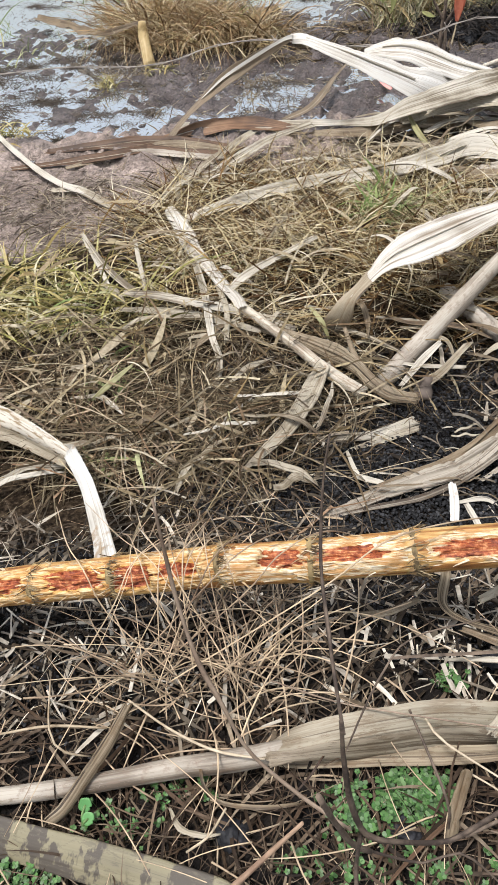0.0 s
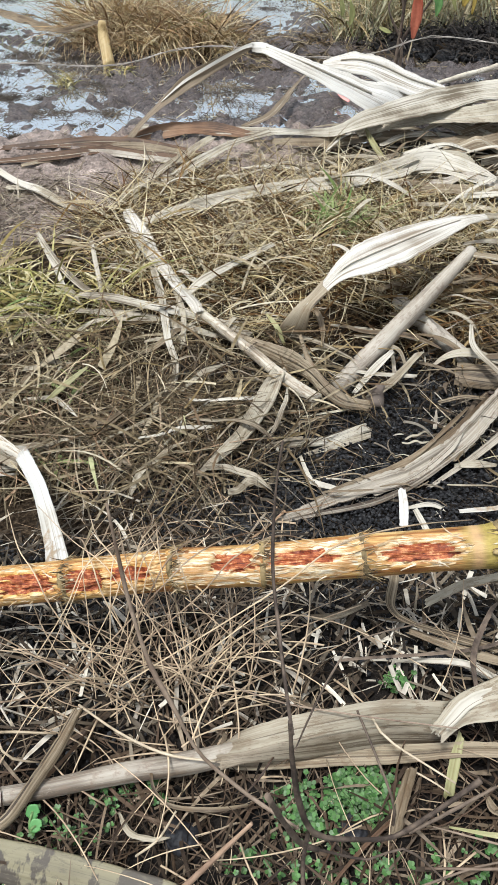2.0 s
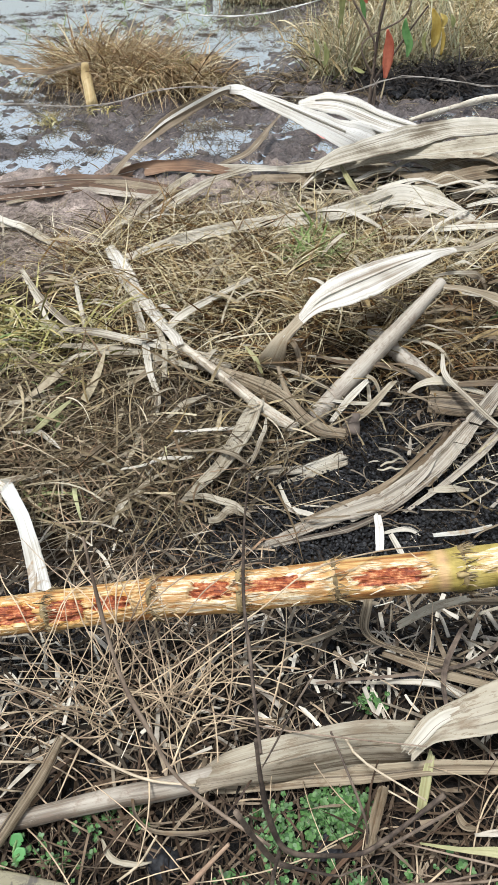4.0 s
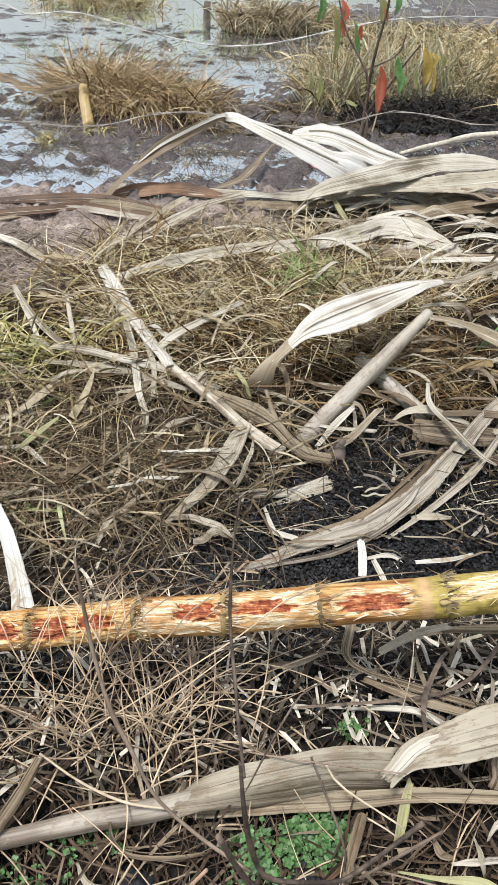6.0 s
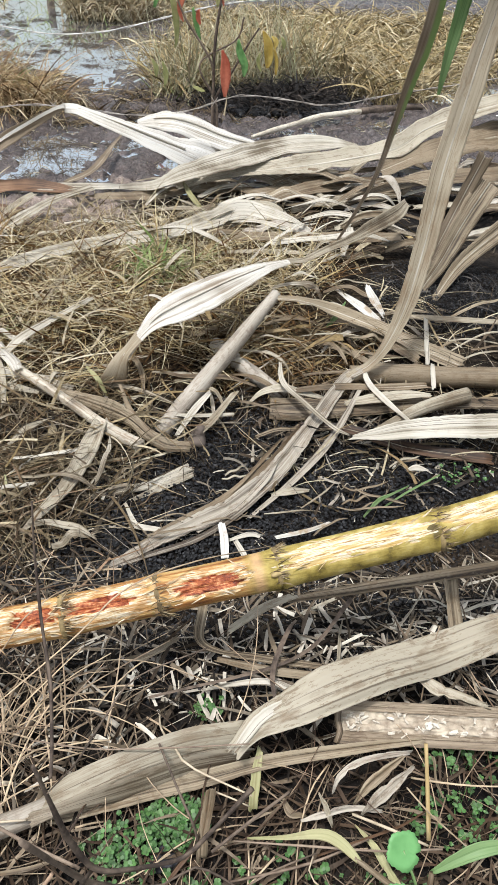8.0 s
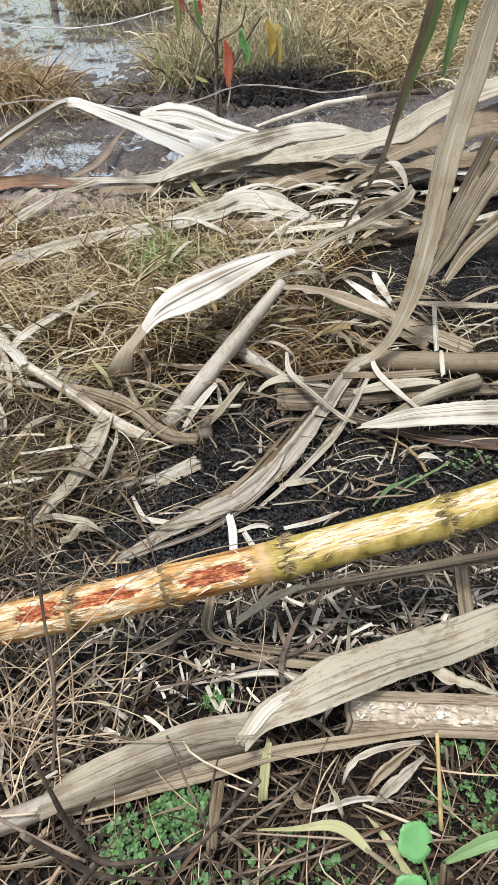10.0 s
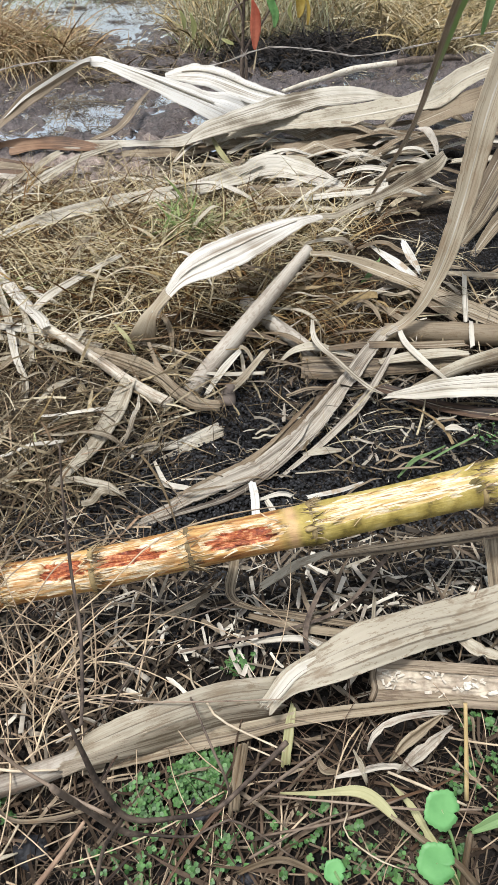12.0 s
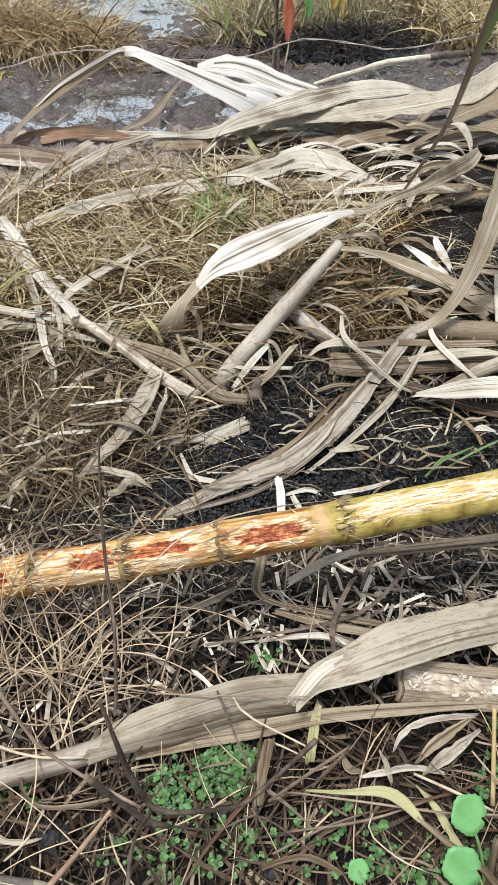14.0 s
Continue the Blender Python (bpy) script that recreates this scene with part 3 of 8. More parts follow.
def leaf(name, ctrl, material, face=(0, -0.45, 1), twist=(0,), fold=0.15, arc=0.0, crease=0.04, ragged=0.08, thick=0.0007, m=13, seed=1, tip=0.0, wander=26.0):
    """A blade or sheath along ctrl (x, y, z, width): folded at its midrib, or rolled through arc degrees, creased along its veins, with uneven edges."""
    c = np.array(ctrl, float)
    length = np.linalg.norm(np.diff(c[:, :3], axis=0), axis=1).sum()
    n = int(np.clip(length / 0.005, 14, 150))
    p = spline(c, n)
    w = np.maximum(p[:, 3], 0.0012)
    run = np.r_[0, np.cumsum(np.linalg.norm(np.diff(p[:, :3], axis=0), axis=1))]
    if tip:
        w = w * np.clip(0.15 + (run[-1] - run) / tip, 0, 1)
    tang = unit(np.gradient(p[:, :3], axis=0))
    look_way = np.atleast_2d(np.array(face, float))
    spots = np.linspace(0, 1, len(look_way))
    look_way = np.stack([np.interp(np.linspace(0, 1, n), spots, look_way[:, j]) for j in range(3)], -1)
    side = unit(np.cross(tang, look_way))
    up = np.cross(side, tang)
    a = np.radians(np.interp(np.linspace(0, 1, n), np.linspace(0, 1, len(twist)), twist) + np.array([wander * noise.noise(Vector((r * 9, seed * 1.7, 4))) for r in run]))[:, None]
    side, up = side * np.cos(a) + up * np.sin(a), up * np.cos(a) - side * np.sin(a)
    rng = np.random.default_rng(seed)
    us = np.linspace(-1, 1, m)
    ribs = rng.normal(0, 1, m)
    slow = np.array([[noise.noise(Vector((r * 4, k * 0.9, seed * 3.3))) for k in range(m)] for r in run])
    edge = np.array([[1 + ragged * (1.4 * noise.noise(Vector((r * 22, s * 9, seed))) + 2.6 * min(0, noise.noise(Vector((r * 130, s * 9, seed + 50))) + 0.1)) for s in (0, 1)] for r in run])
    half = w[:, None] / 2
    lat = us[None] * half * np.where(us[None] < 0, edge[:, :1], edge[:, 1:])
    hgt = crease * w[:, None] * (0.25 * ribs[None] + 1.5 * slow) + fold * half * np.abs(us[None])
    if arc:
        t = us * radians(arc) / 2
        r = half / max(np.sin(min(radians(abs(arc)) / 2, math.pi / 2)), 0.2)
        lat = r * np.sin(t)[None] * np.where(us[None] < 0, edge[:, :1], edge[:, 1:])
        hgt = hgt * 0.5 + math.copysign(1, arc) * r * (np.cos(t)[None] - np.cos(radians(arc) / 2))
    top = p[:, None, :3] + side[:, None] * lat[..., None] + up[:, None] * hgt[..., None]
    for k, way in ((0, -1.0), (n - 1, 1.0)):
        tear = np.clip(min(w[k] * 0.3, 0.01) * np.cumsum(rng.normal(0, 0.6, m)), -0.5 * run[1], 0.014)
        top[k] += tang[k] * (way * tear)[:, None]
    low = top - up[:, None] * thick
    verts = np.concatenate([top.reshape(-1, 3), low.reshape(-1, 3)])
    uv1 = np.stack([np.repeat(us[None] * half.max() * 0.8, n, 0) + 0.37 * seed, np.repeat(run[:, None], m, 1)], -1).reshape(-1, 2)
    i = (np.arange(n - 1)[:, None] * m + np.arange(m - 1)).ravel()
    q = np.stack([i, i + 1, i + m + 1, i + m], -1)
    o = n * m
    faces = q.tolist() + (q[:, ::-1] + o).tolist()
    for k in range(n - 1):
        a0, b0 = k * m, k * m + m - 1
        faces += [[a0, a0 + m, a0 + m + o, a0 + o], [b0 + m, b0, b0 + o, b0 + m + o]]
    for k in range(m - 1):
        a0, b0 = k, (n - 1) * m + k
        faces += [[a0 + 1, a0, a0 + o, a0 + o + 1], [b0, b0 + 1, b0 + 1 + o, b0 + o]]
    return link(name, verts, faces, material, np.concatenate([uv1, uv1]))


def ribbon(name, rows, material, bulge=0.0, fold=0.0, crease=0.04, ragged=0.06, thick=0.0007, m=17, seed=1, lift=0.0):
    """A blade through rows of its middle (x, y, z) and half its width as a vector: bulging or folded across, creased along its veins, with uneven edges."""
    c = np.array(rows, float)
    length = np.linalg.norm(np.diff(c[:, :3], axis=0), axis=1).sum()
    n = int(np.clip(length / 0.005, 16, 160))
    p = spline(c, n)
    run = np.r_[0, np.cumsum(np.linalg.norm(np.diff(p[:, :3], axis=0), axis=1))]
    half = np.linalg.norm(p[:, 3:6], axis=1, keepdims=True)
    tang = unit(np.gradient(p[:, :3], axis=0))
    side = unit(p[:, 3:6] - tang * (p[:, 3:6] * tang).sum(1, keepdims=True))
    up = np.cross(side, tang)
    if (up @ np.array((0, -0.6, 0.8))).mean() < 0:
        up = -up
    rng = np.random.default_rng(seed)
    us = np.linspace(-1, 1, m)
    ribs = rng.normal(0, 1, m)
    slow = np.array([[noise.noise(Vector((r * 3.5, k * 0.8, seed * 3.3))) for k in range(m)] for r in run])
    edge = np.array([[1 + ragged * (1.4 * noise.noise(Vector((r * 22, q * 9, seed))) + 2.6 * min(0, noise.noise(Vector((r * 130, q * 9, seed + 50))) + 0.1)) for q in (0, 1)] for r in run])
    lat = us[None] * half * np.where(us[None] < 0, edge[:, :1], edge[:, 1:])
    hgt = lift + half * (crease * (0.35 * ribs[None] + 1.6 * slow) + bulge * (1 - us[None] ** 2) + fold * np.abs(us[None]))
    top = p[:, None, :3] + side[:, None] * lat[..., None] + up[:, None] * hgt[..., None]
    for k, way in ((0, -1.0), (n - 1, 1.0)):
        tear = np.clip(np.cumsum(rng.normal(0, 0.2, m)) * half[k], -0.5 * run[1], 0.02)
        top[k] += tang[k] * (way * tear)[:, None]
    low = top - up[:, None] * thick
    uv = np.stack([np.repeat(us[None] * half.max() * 0.8, n, 0) + 0.37 * seed, np.repeat(run[:, None], m, 1)], -1).reshape(-1, 2)
    i = (np.arange(n - 1)[:, None] * m + np.arange(m - 1)).ravel()
    q = np.stack([i, i + 1, i + m + 1, i + m], -1)
    o = n * m
    faces = q.tolist() + (q[:, ::-1] + o).tolist()
    for k in range(n - 1):
        a0, b0 = k * m, k * m + m - 1
        faces += [[a0, a0 + m, a0 + m + o, a0 + o], [b0 + m, b0, b0 + o, b0 + m + o]]
    for k in range(m - 1):
        a0, b0 = k, (n - 1) * m + k
        faces += [[a0 + 1, a0, a0 + o, a0 + o + 1], [b0, b0 + 1, b0 + 1 + o, b0 + o]]
    return link(name, np.concatenate([top.reshape(-1, 3), low.reshape(-1, 3)]), faces, material, np.concatenate([uv, uv]))


def tube(name, ctrl, material, sides=14, bumps=0.05, seed=1, hollow=0.0):
    """A round stalk or twig along ctrl (x, y, z, diameter), a little uneven; hollow: the depth of the hole at both ends."""
    c = np.array(ctrl, float)
    length = np.linalg.norm(np.diff(c[:, :3], axis=0), axis=1).sum()
    n = int(np.clip(length / 0.012, 8, 60))
    p = spline(c, n)
    run = np.r_[0, np.cumsum(np.linalg.norm(np.diff(p[:, :3], axis=0), axis=1))]
    tang = unit(np.gradient(p[:, :3], axis=0))
    ref = np.array((0, 0, 1.0)) if abs(tang[0, 2]) < 0.9 else np.array((0, 1.0, 0))
    side = unit(np.cross(tang, ref))
    up = np.cross(side, tang)
    a = np.linspace(0, 2 * math.pi, sides, endpoint=False)
    r = p[:, 3:4] / 2 * np.array([[1 + bumps * 2 * noise.noise(Vector((s * 25, math.cos(k) * 1.5 + seed * 5, math.sin(k) * 1.5))) for k in a] for s in run])
    v = p[:, None, :3] + side[:, None] * (r * np.cos(a))[..., None] + up[:, None] * (r * np.sin(a))[..., None]
    verts = v.reshape(-1, 3)
    uv = np.stack([np.repeat(a[None] * p[:, 3:4] / 2, 1, 0) + seed * 0.37, np.repeat(run[:, None], sides, 1)], -1).reshape(-1, 2)
    faces = []
    for k in range(n - 1):
        for j in range(sides):
            faces.append([k * sides + j, k * sides + (j + 1) % sides, (k + 1) * sides + (j + 1) % sides, (k + 1) * sides + j])
    for k, into, flip in ((0, 1, True), (n - 1, -1, False)):
        centre, t0, r0 = p[k, :3], tang[k], p[k, 3] / 2
        ring = list(range(k * sides, (k + 1) * sides))
        if hollow:
            o = len(verts)
            inner = centre + (verts[ring] - centre) * 0.72
            verts = np.vstack([verts, inner, inner + t0 * hollow * into])
            uv = np.vstack([uv, uv[ring], uv[ring]])
            for j in range(sides):
                jj = (j + 1) % sides
                for u0, v0 in ((ring, range(o, o + sides)), (range(o, o + sides), range(o + sides, o + 2 * sides))):
                    f = [u0[j], u0[jj], v0[jj], v0[j]]
                    faces.append(f[::-1] if flip else f)
            last = list(range(o + sides, o + 2 * sides))
        else:
            last = ring
        faces.append(last[::-1] if flip else last)
    return link(name, verts, faces, material, uv)


def strips(name, base_p, way, length, width, droop, material, seg=4, lean=0.0, seed=0, sides=0):
    """Many blades (flat) or straws (sides=3) in one mesh; arrays of foot, direction, length, width and sag."""
    rng = np.random.default_rng(seed)
    n = len(base_p)
    way = unit(np.asarray(way, float))
    length, width, droop = (np.broadcast_to(np.asarray(v, float), (n,)) for v in (length, width, droop))
    s = np.linspace(0, 1, seg + 1)
    out = unit(np.cross(way, (0, 0, 1)) + 1e-6)
    swing = rng.normal(0, 1, n)[:, None, None] * lean
    p = base_p[:, None] + way[:, None] * (length[:, None] * s)[..., None] + out[:, None] * swing * (length[:, None] * s**2)[..., None]
    p[..., 2] -= droop[:, None] * length[:, None] * s**2
    taper = np.clip(1.15 - s**2, 0.08, 1)
    roll = rng.uniform(-1.2, 1.2, n)[:, None]
    normal = np.cross(out, way)
    wide = out * np.cos(roll) + normal * np.sin(roll)
    if not sides:
        off = wide[:, None] * (width[:, None] * taper / 2)[..., None]
        v = np.stack([p - off, p + off], 2)
        k = 2
        pairs = [(0, 1)]
    else:
        k = 3
        rings = []
        for j in range(3):
            a = 2 * math.pi * j / 3
            d = out * math.cos(a) + normal * math.sin(a)
            rings.append(p + d[:, None] * (width[:, None] * np.clip(taper, 0.4, 1) / 2)[..., None])
        v = np.stack(rings, 2)
        pairs = [(0, 1), (1, 2), (2, 0)]
    row = np.arange(n)[:, None] * ((seg + 1) * k) + np.arange(seg)[None] * k
    faces = np.concatenate([np.stack([row + a, row + b, row + k + b, row + k + a], -1).reshape(-1, 4) for a, b in pairs])
    return link(name, v.reshape(-1, 3), faces, material, smooth=True)


def lying(rng, n, x0, x1, y0, y1):
    """Feet spread over a box of the plan, on the ground."""
    x, y = rng.uniform(x0, x1, n), rng.uniform(y0, y1, n)
    return np.stack([x, y, base(x, y)], -1)


def spread(rng, n, cx, cy, rx, ry):
    """Feet in a soft ellipse of the plan, on the ground."""
    a, r = rng.uniform(0, 2 * math.pi, n), np.sqrt(rng.uniform(0, 1, n)) * rng.uniform(0.75, 1.08, n)
    x, y = cx + rx * r * np.cos(a), cy + ry * r * np.sin(a)
    return np.stack([x, y, base(x, y)], -1)


def ways(rng, n, up=0.3, spread_up=0.2):
    a = rng.uniform(0, 2 * math.pi, n)
    return np.stack([np.cos(a), np.sin(a), np.clip(rng.normal(up, spread_up, n), -0.02, 3)], -1)


# ---- the gnawed sugar cane ----
NODES = [(-0.338, 0.47, 0.102), (-0.215, 0.473, 0.14), (-0.116, 0.477, 0.164), (-0.028, 0.48, 0.183), (0.082, 0.485, 0.207), (0.168, 0.492, 0.214), (0.264, 0.498, 0.231), (0.385, 0.504, 0.251), (0.549, 0.511, 0.287), (0.691, 0.514, 0.338), (0.81, 0.514, 0.393)]
CANE_R = 0.0208
# red hollows of each joint: middle along it, half length, middle round it, half width
SCARS = {0: [(0.5, 0.3, -0.2, 0.5)], 1: [(0.55, 0.32, -0.1, 0.5)], 2: [(0.55, 0.33, -0.05, 0.6)], 3: [(0.18, 0.17, 0.1, 0.65), (0.62, 0.16, -0.1, 0.45)], 4: [(0.68, 0.22, -0.3, 0.5)], 5: [(0.40, 0.31, -0.28, 0.42)], 6: [(0.42, 0.25, 0.0, 0.5)]}


def internode(a, b, k, parent):
    """One joint from node a to node b: waisted, swollen at the rings, gnawed on the side that faces up, with red hollows."""
    a, b = np.array(a), np.array(b)
    n, m = 84, 72
    d = b - a
    ln = np.linalg.norm(d)
    tang = d / ln
    toward = np.array((0.05, -0.62, 0.78))
    up = unit(toward - tang * (toward @ tang))
    side = np.cross(tang, up)
    s, t = np.linspace(0, 1, n), np.linspace(0, 2 * math.pi, m, endpoint=False)
    S, T = np.meshgrid(s, t, indexing="ij")
    ang = (T + math.pi) % (2 * math.pi) - math.pi
    jag = np.array([[noise.fractal(Vector((x * 5 + k * 3.7, math.cos(q) * 4 + k * 9, math.sin(q) * 4)), 0.8, 2.0, 4) for q in t] for x in s])
    fibre = np.array([[noise.noise(Vector((x * 9 + k * 1.7, math.cos(q) * 17 + k * 5, math.sin(q) * 17))) for q in t] for x in s])
    young = k > 6
    wide, mid, long = (0.62, -0.42, 0.45) if young else (0.75, -0.15, 0.33) if k == 6 else (1.05, -0.1, 0.47)
    at = 0.42 if k == 6 else 0.5
    gnaw = np.clip(0.5 + 2.2 * (1 - np.sqrt(((S - at) / long) ** 4 + ((ang - mid) / wide) ** 4) + 0.45 * jag + 0.5 * fibre * (1.2 if young else 0.7)), 0, 1)
    flesh = np.zeros_like(S)
    for c, hl, am, aw in SCARS.get(k, ()):
        flesh = np.maximum(flesh, np.clip(0.5 + 1.5 * (1 - np.sqrt(((S - c) / hl) ** 4 + ((ang - am) / aw) ** 4) + 0.75 * jag + 0.75 * fibre), 0, 1))
    gnaw = np.maximum(gnaw, np.clip(flesh * 1.3, 0, 1))
    swell = 1 + 0.05 * np.exp(-((S / 0.05) ** 2)) + 0.07 * np.exp(-(((1 - S) / 0.05) ** 2)) - 0.03 * np.sin(S * math.pi)
    torn = gnaw * (0.0009 + 0.0011 * fibre + 0.0012 * jag)
    r = CANE_R * swell * (1 + 0.01 * jag) - torn - flesh * (0.0048 + 0.0026 * fibre + 0.0024 * jag)
    v = a + tang * (S * ln)[..., None] + up * (r * np.cos(ang))[..., None] + side * (r * np.sin(ang))[..., None]
    idx = np.arange(n * m).reshape(n, m)
    nx = np.roll(idx, -1, 1)
    faces = np.stack([idx[:-1], nx[:-1], nx[1:], idx[1:]], -1).reshape(-1, 4).tolist() + [idx[0][::-1].tolist(), idx[-1].tolist()]
    ripe = np.ones(n * m) * (1.0 if young else 0.1 if k > 3 else 0.0)
    if k == 6:
        ripe = (0.1 + 0.9 * step(0.66, 0.95, S)).ravel()
    if k == 5:
        ripe = (0.1 + 0.6 * step(0.88, 0.95, S)).ravel()
    uv = np.stack([ang * CANE_R + k, S * ln + k * 0.31], -1).reshape(-1, 2)
    skin = under(link("internode", v.reshape(-1, 3), faces, CANE, uv, floats=(("gnaw", gnaw.ravel()), ("flesh", flesh.ravel()), ("ripe", ripe))), parent)
    r2 = np.random.default_rng(700 + k)
    pick = np.argwhere((gnaw > 0.35) & (gnaw < 0.95) & (np.abs(ang) < 1.4))
    pick = pick[r2.permutation(len(pick))[:34 if young else 46]]
    if len(pick):
        foot = v[pick[:, 0], pick[:, 1]]
        out = up * np.cos(ang[pick[:, 0], pick[:, 1]])[:, None] + side * np.sin(ang[pick[:, 0], pick[:, 1]])[:, None]
        way = tang * r2.choice((-1, 1), len(pick))[:, None] + out * r2.uniform(0.02, 0.3, len(pick))[:, None] + side * r2.normal(0, 0.2, len(pick))[:, None]
        tagged(under(strips("frayed_fibre", foot + out * 0.0003, way, r2.uniform(0.004, 0.016, len(pick)), r2.uniform(0.0006, 0.0018, len(pick)), 0.1, FRAY, 3, 0.2, k), skin, "pale frayed fibres"), "pale frayed fibres", kind="stuff")


def build_cane():
    cane = thing("sugar_cane", "yellow sugar cane stalk gnawed down to red flesh", "sugar cane")
    rng = np.random.default_rng(5)
    for k in range(len(NODES) - 1):
        a, b = np.array(NODES[k]), np.array(NODES[k + 1])
        t = unit(b - a)
        internode(a, b, k, cane)
        ring = [(*(b - t * 0.003), CANE_R * 2.07), (*(b - t * 0.001), CANE_R * 2.15), (*(b + t * 0.001), CANE_R * 2.12), (*(b + t * 0.0025), CANE_R * 2.04)]
        knot = under(tube("node_ring", ring, NODE, 28, 0.05, k), cane, "dark scarred ring")
        n = 90
        u = unit(np.cross(t, (0, 0, 1)))
        w = np.cross(u, t)
        ang = rng.uniform(0, 2 * math.pi, n)
        rad = u * np.cos(ang)[:, None] + w * np.sin(ang)[:, None]
        foot = b + rad * CANE_R * 1.055 + t * rng.uniform(-0.002, 0.003, n)[:, None]
        d = rad * rng.uniform(0.05, 0.4, n)[:, None] + t * np.where(rng.uniform(0, 1, n) < 0.8, 1.0, -0.8)[:, None] + np.cross(t, rad) * rng.normal(0, 0.25, n)[:, None]
        tagged(under(strips("root_hair", foot, d, rng.uniform(0.006, 0.016, n), 0.0011, 0.1, ROOTS, 3, 0.2, k, 3), knot, "short dry root hairs"), "short dry root hairs", kind="stuff")
        if k == 6:
            q = b - t * 0.010 + (u * 0.2 - w * -0.2) * CANE_R + np.array((0, -0.62, 0.5)) * CANE_R
            bud = [(*q, 0.003), (*(q + t * 0.003), 0.006), (*(q + t * 0.007), 0.005), (*(q + t * 0.012), 0.001)]
            under(tube("bud", bud, NODE, 10, 0.08, k), knot, "brown bud beside the ring")


build_cane()

# ---- stalks and sheaths ----
stalk = "dry stalks"


def stalk_thing(name, ctrl, material, label, category="stalk", **more):
    return tagged(tube(name, ctrl, material, **more), label, category, stalk)


stalk_thing("cut_stalk", [(0.268, 1.01, 0.008, 0.032), (0.311, 1.048, 0.039, 0.034), (0.406, 1.154, 0.085, 0.0318), (0.515, 1.278, 0.139, 0.0217)], GREY, "grey dry cane stump leaning up from the litter", hollow=0.02, seed=2, bumps=0.03)
stalk_thing("cut_stalk", [(0.386, 1.232, 0.053, 0.0297), (0.44, 1.158, 0.044, 0.0310), (0.506, 1.081, 0.027, 0.0279)], GREY, "grey dry stalk half buried in dead leaves", seed=3)
stalk_thing("thin_stalk", [(-0.002, 1.159, 0.072, 0.0153), (0.026, 1.128, 0.069, 0.0161), (0.125, 1.04, 0.051, 0.0195), (0.184, 0.989, 0.037, 0.0229), (0.236, 0.963, 0.02, 0.0257)], WOODY, "pale thin stalk lying slantwise over grass", seed=4, hollow=0.01)
stalk_thing("lying_stalk", [(0.648, 1.126, 0.04, 0.0376), (0.724, 1.117, 0.045, 0.0419), (0.807, 1.097, 0.051, 0.0416), (0.939, 1.067, 0.062, 0.0410)], BROWN, "thick grey brown stalk lying flat among dry leaves", seed=5, hollow=0.015)
stalk_thing("lying_stalk", [(0.653, 0.95, 0.04, 0.0159), (0.748, 0.994, 0.053, 0.0246), (0.842, 1.01, 0.07, 0.0289)], TAN, "short brown stalk lying on dry leaves", seed=6, hollow=0.02)
stalk_thing("lying_stalk", [(-0.169, 0.288, 0.07, 0.0163), (-0.119, 0.296, 0.075, 0.0162), (-0.05, 0.311, 0.075, 0.0174), (0.043, 0.33, 0.093, 0.0187), (0.108, 0.339, 0.109, 0.0209), (0.159, 0.352, 0.114, 0.0188)], GREY, "grey smooth stalk lying above green seedlings", seed=7)
stick = stalk_thing("far_stick", [(0.656, 2.69, 0.02, 0.014), (0.75, 2.76, 0.026, 0.02), (0.85, 2.835, 0.03, 0.0185), (0.948, 2.907, 0.034, 0.024), (1.05, 2.955, 0.036, 0.021), (1.161, 3.003, 0.036, 0.022)], WOODY, "pale broken stick lying on the mud", seed=8, sides=10, bumps=0.12)
under(tube("dark_end", [(1.155, 3.001, 0.036, 0.025), (1.25, 3.04, 0.035, 0.027), (1.391, 3.102, 0.03, 0.022), (1.48, 3.14, 0.018, 0.012)], TWIG, 10, 0.14, 208), stick, "dark wet end of the stick")
stalk_thing("stump", [(0.332, 0.97, 0.005, 0.0341), (0.336, 0.988, 0.016, 0.0303), (0.341, 0.993, 0.036, 0.0140)], POST, "black rotten stub in the soil", "stump", seed=9, bumps=0.2, sides=12)

# split cane with pith
split = thing("split_cane", "split grey cane piece with white shredded pith", "cane piece")
LOG_A, LOG_B, LOG_R = np.array((0.436, 0.386, 0.152)), np.array((0.64, 0.354, 0.152)), 0.0205


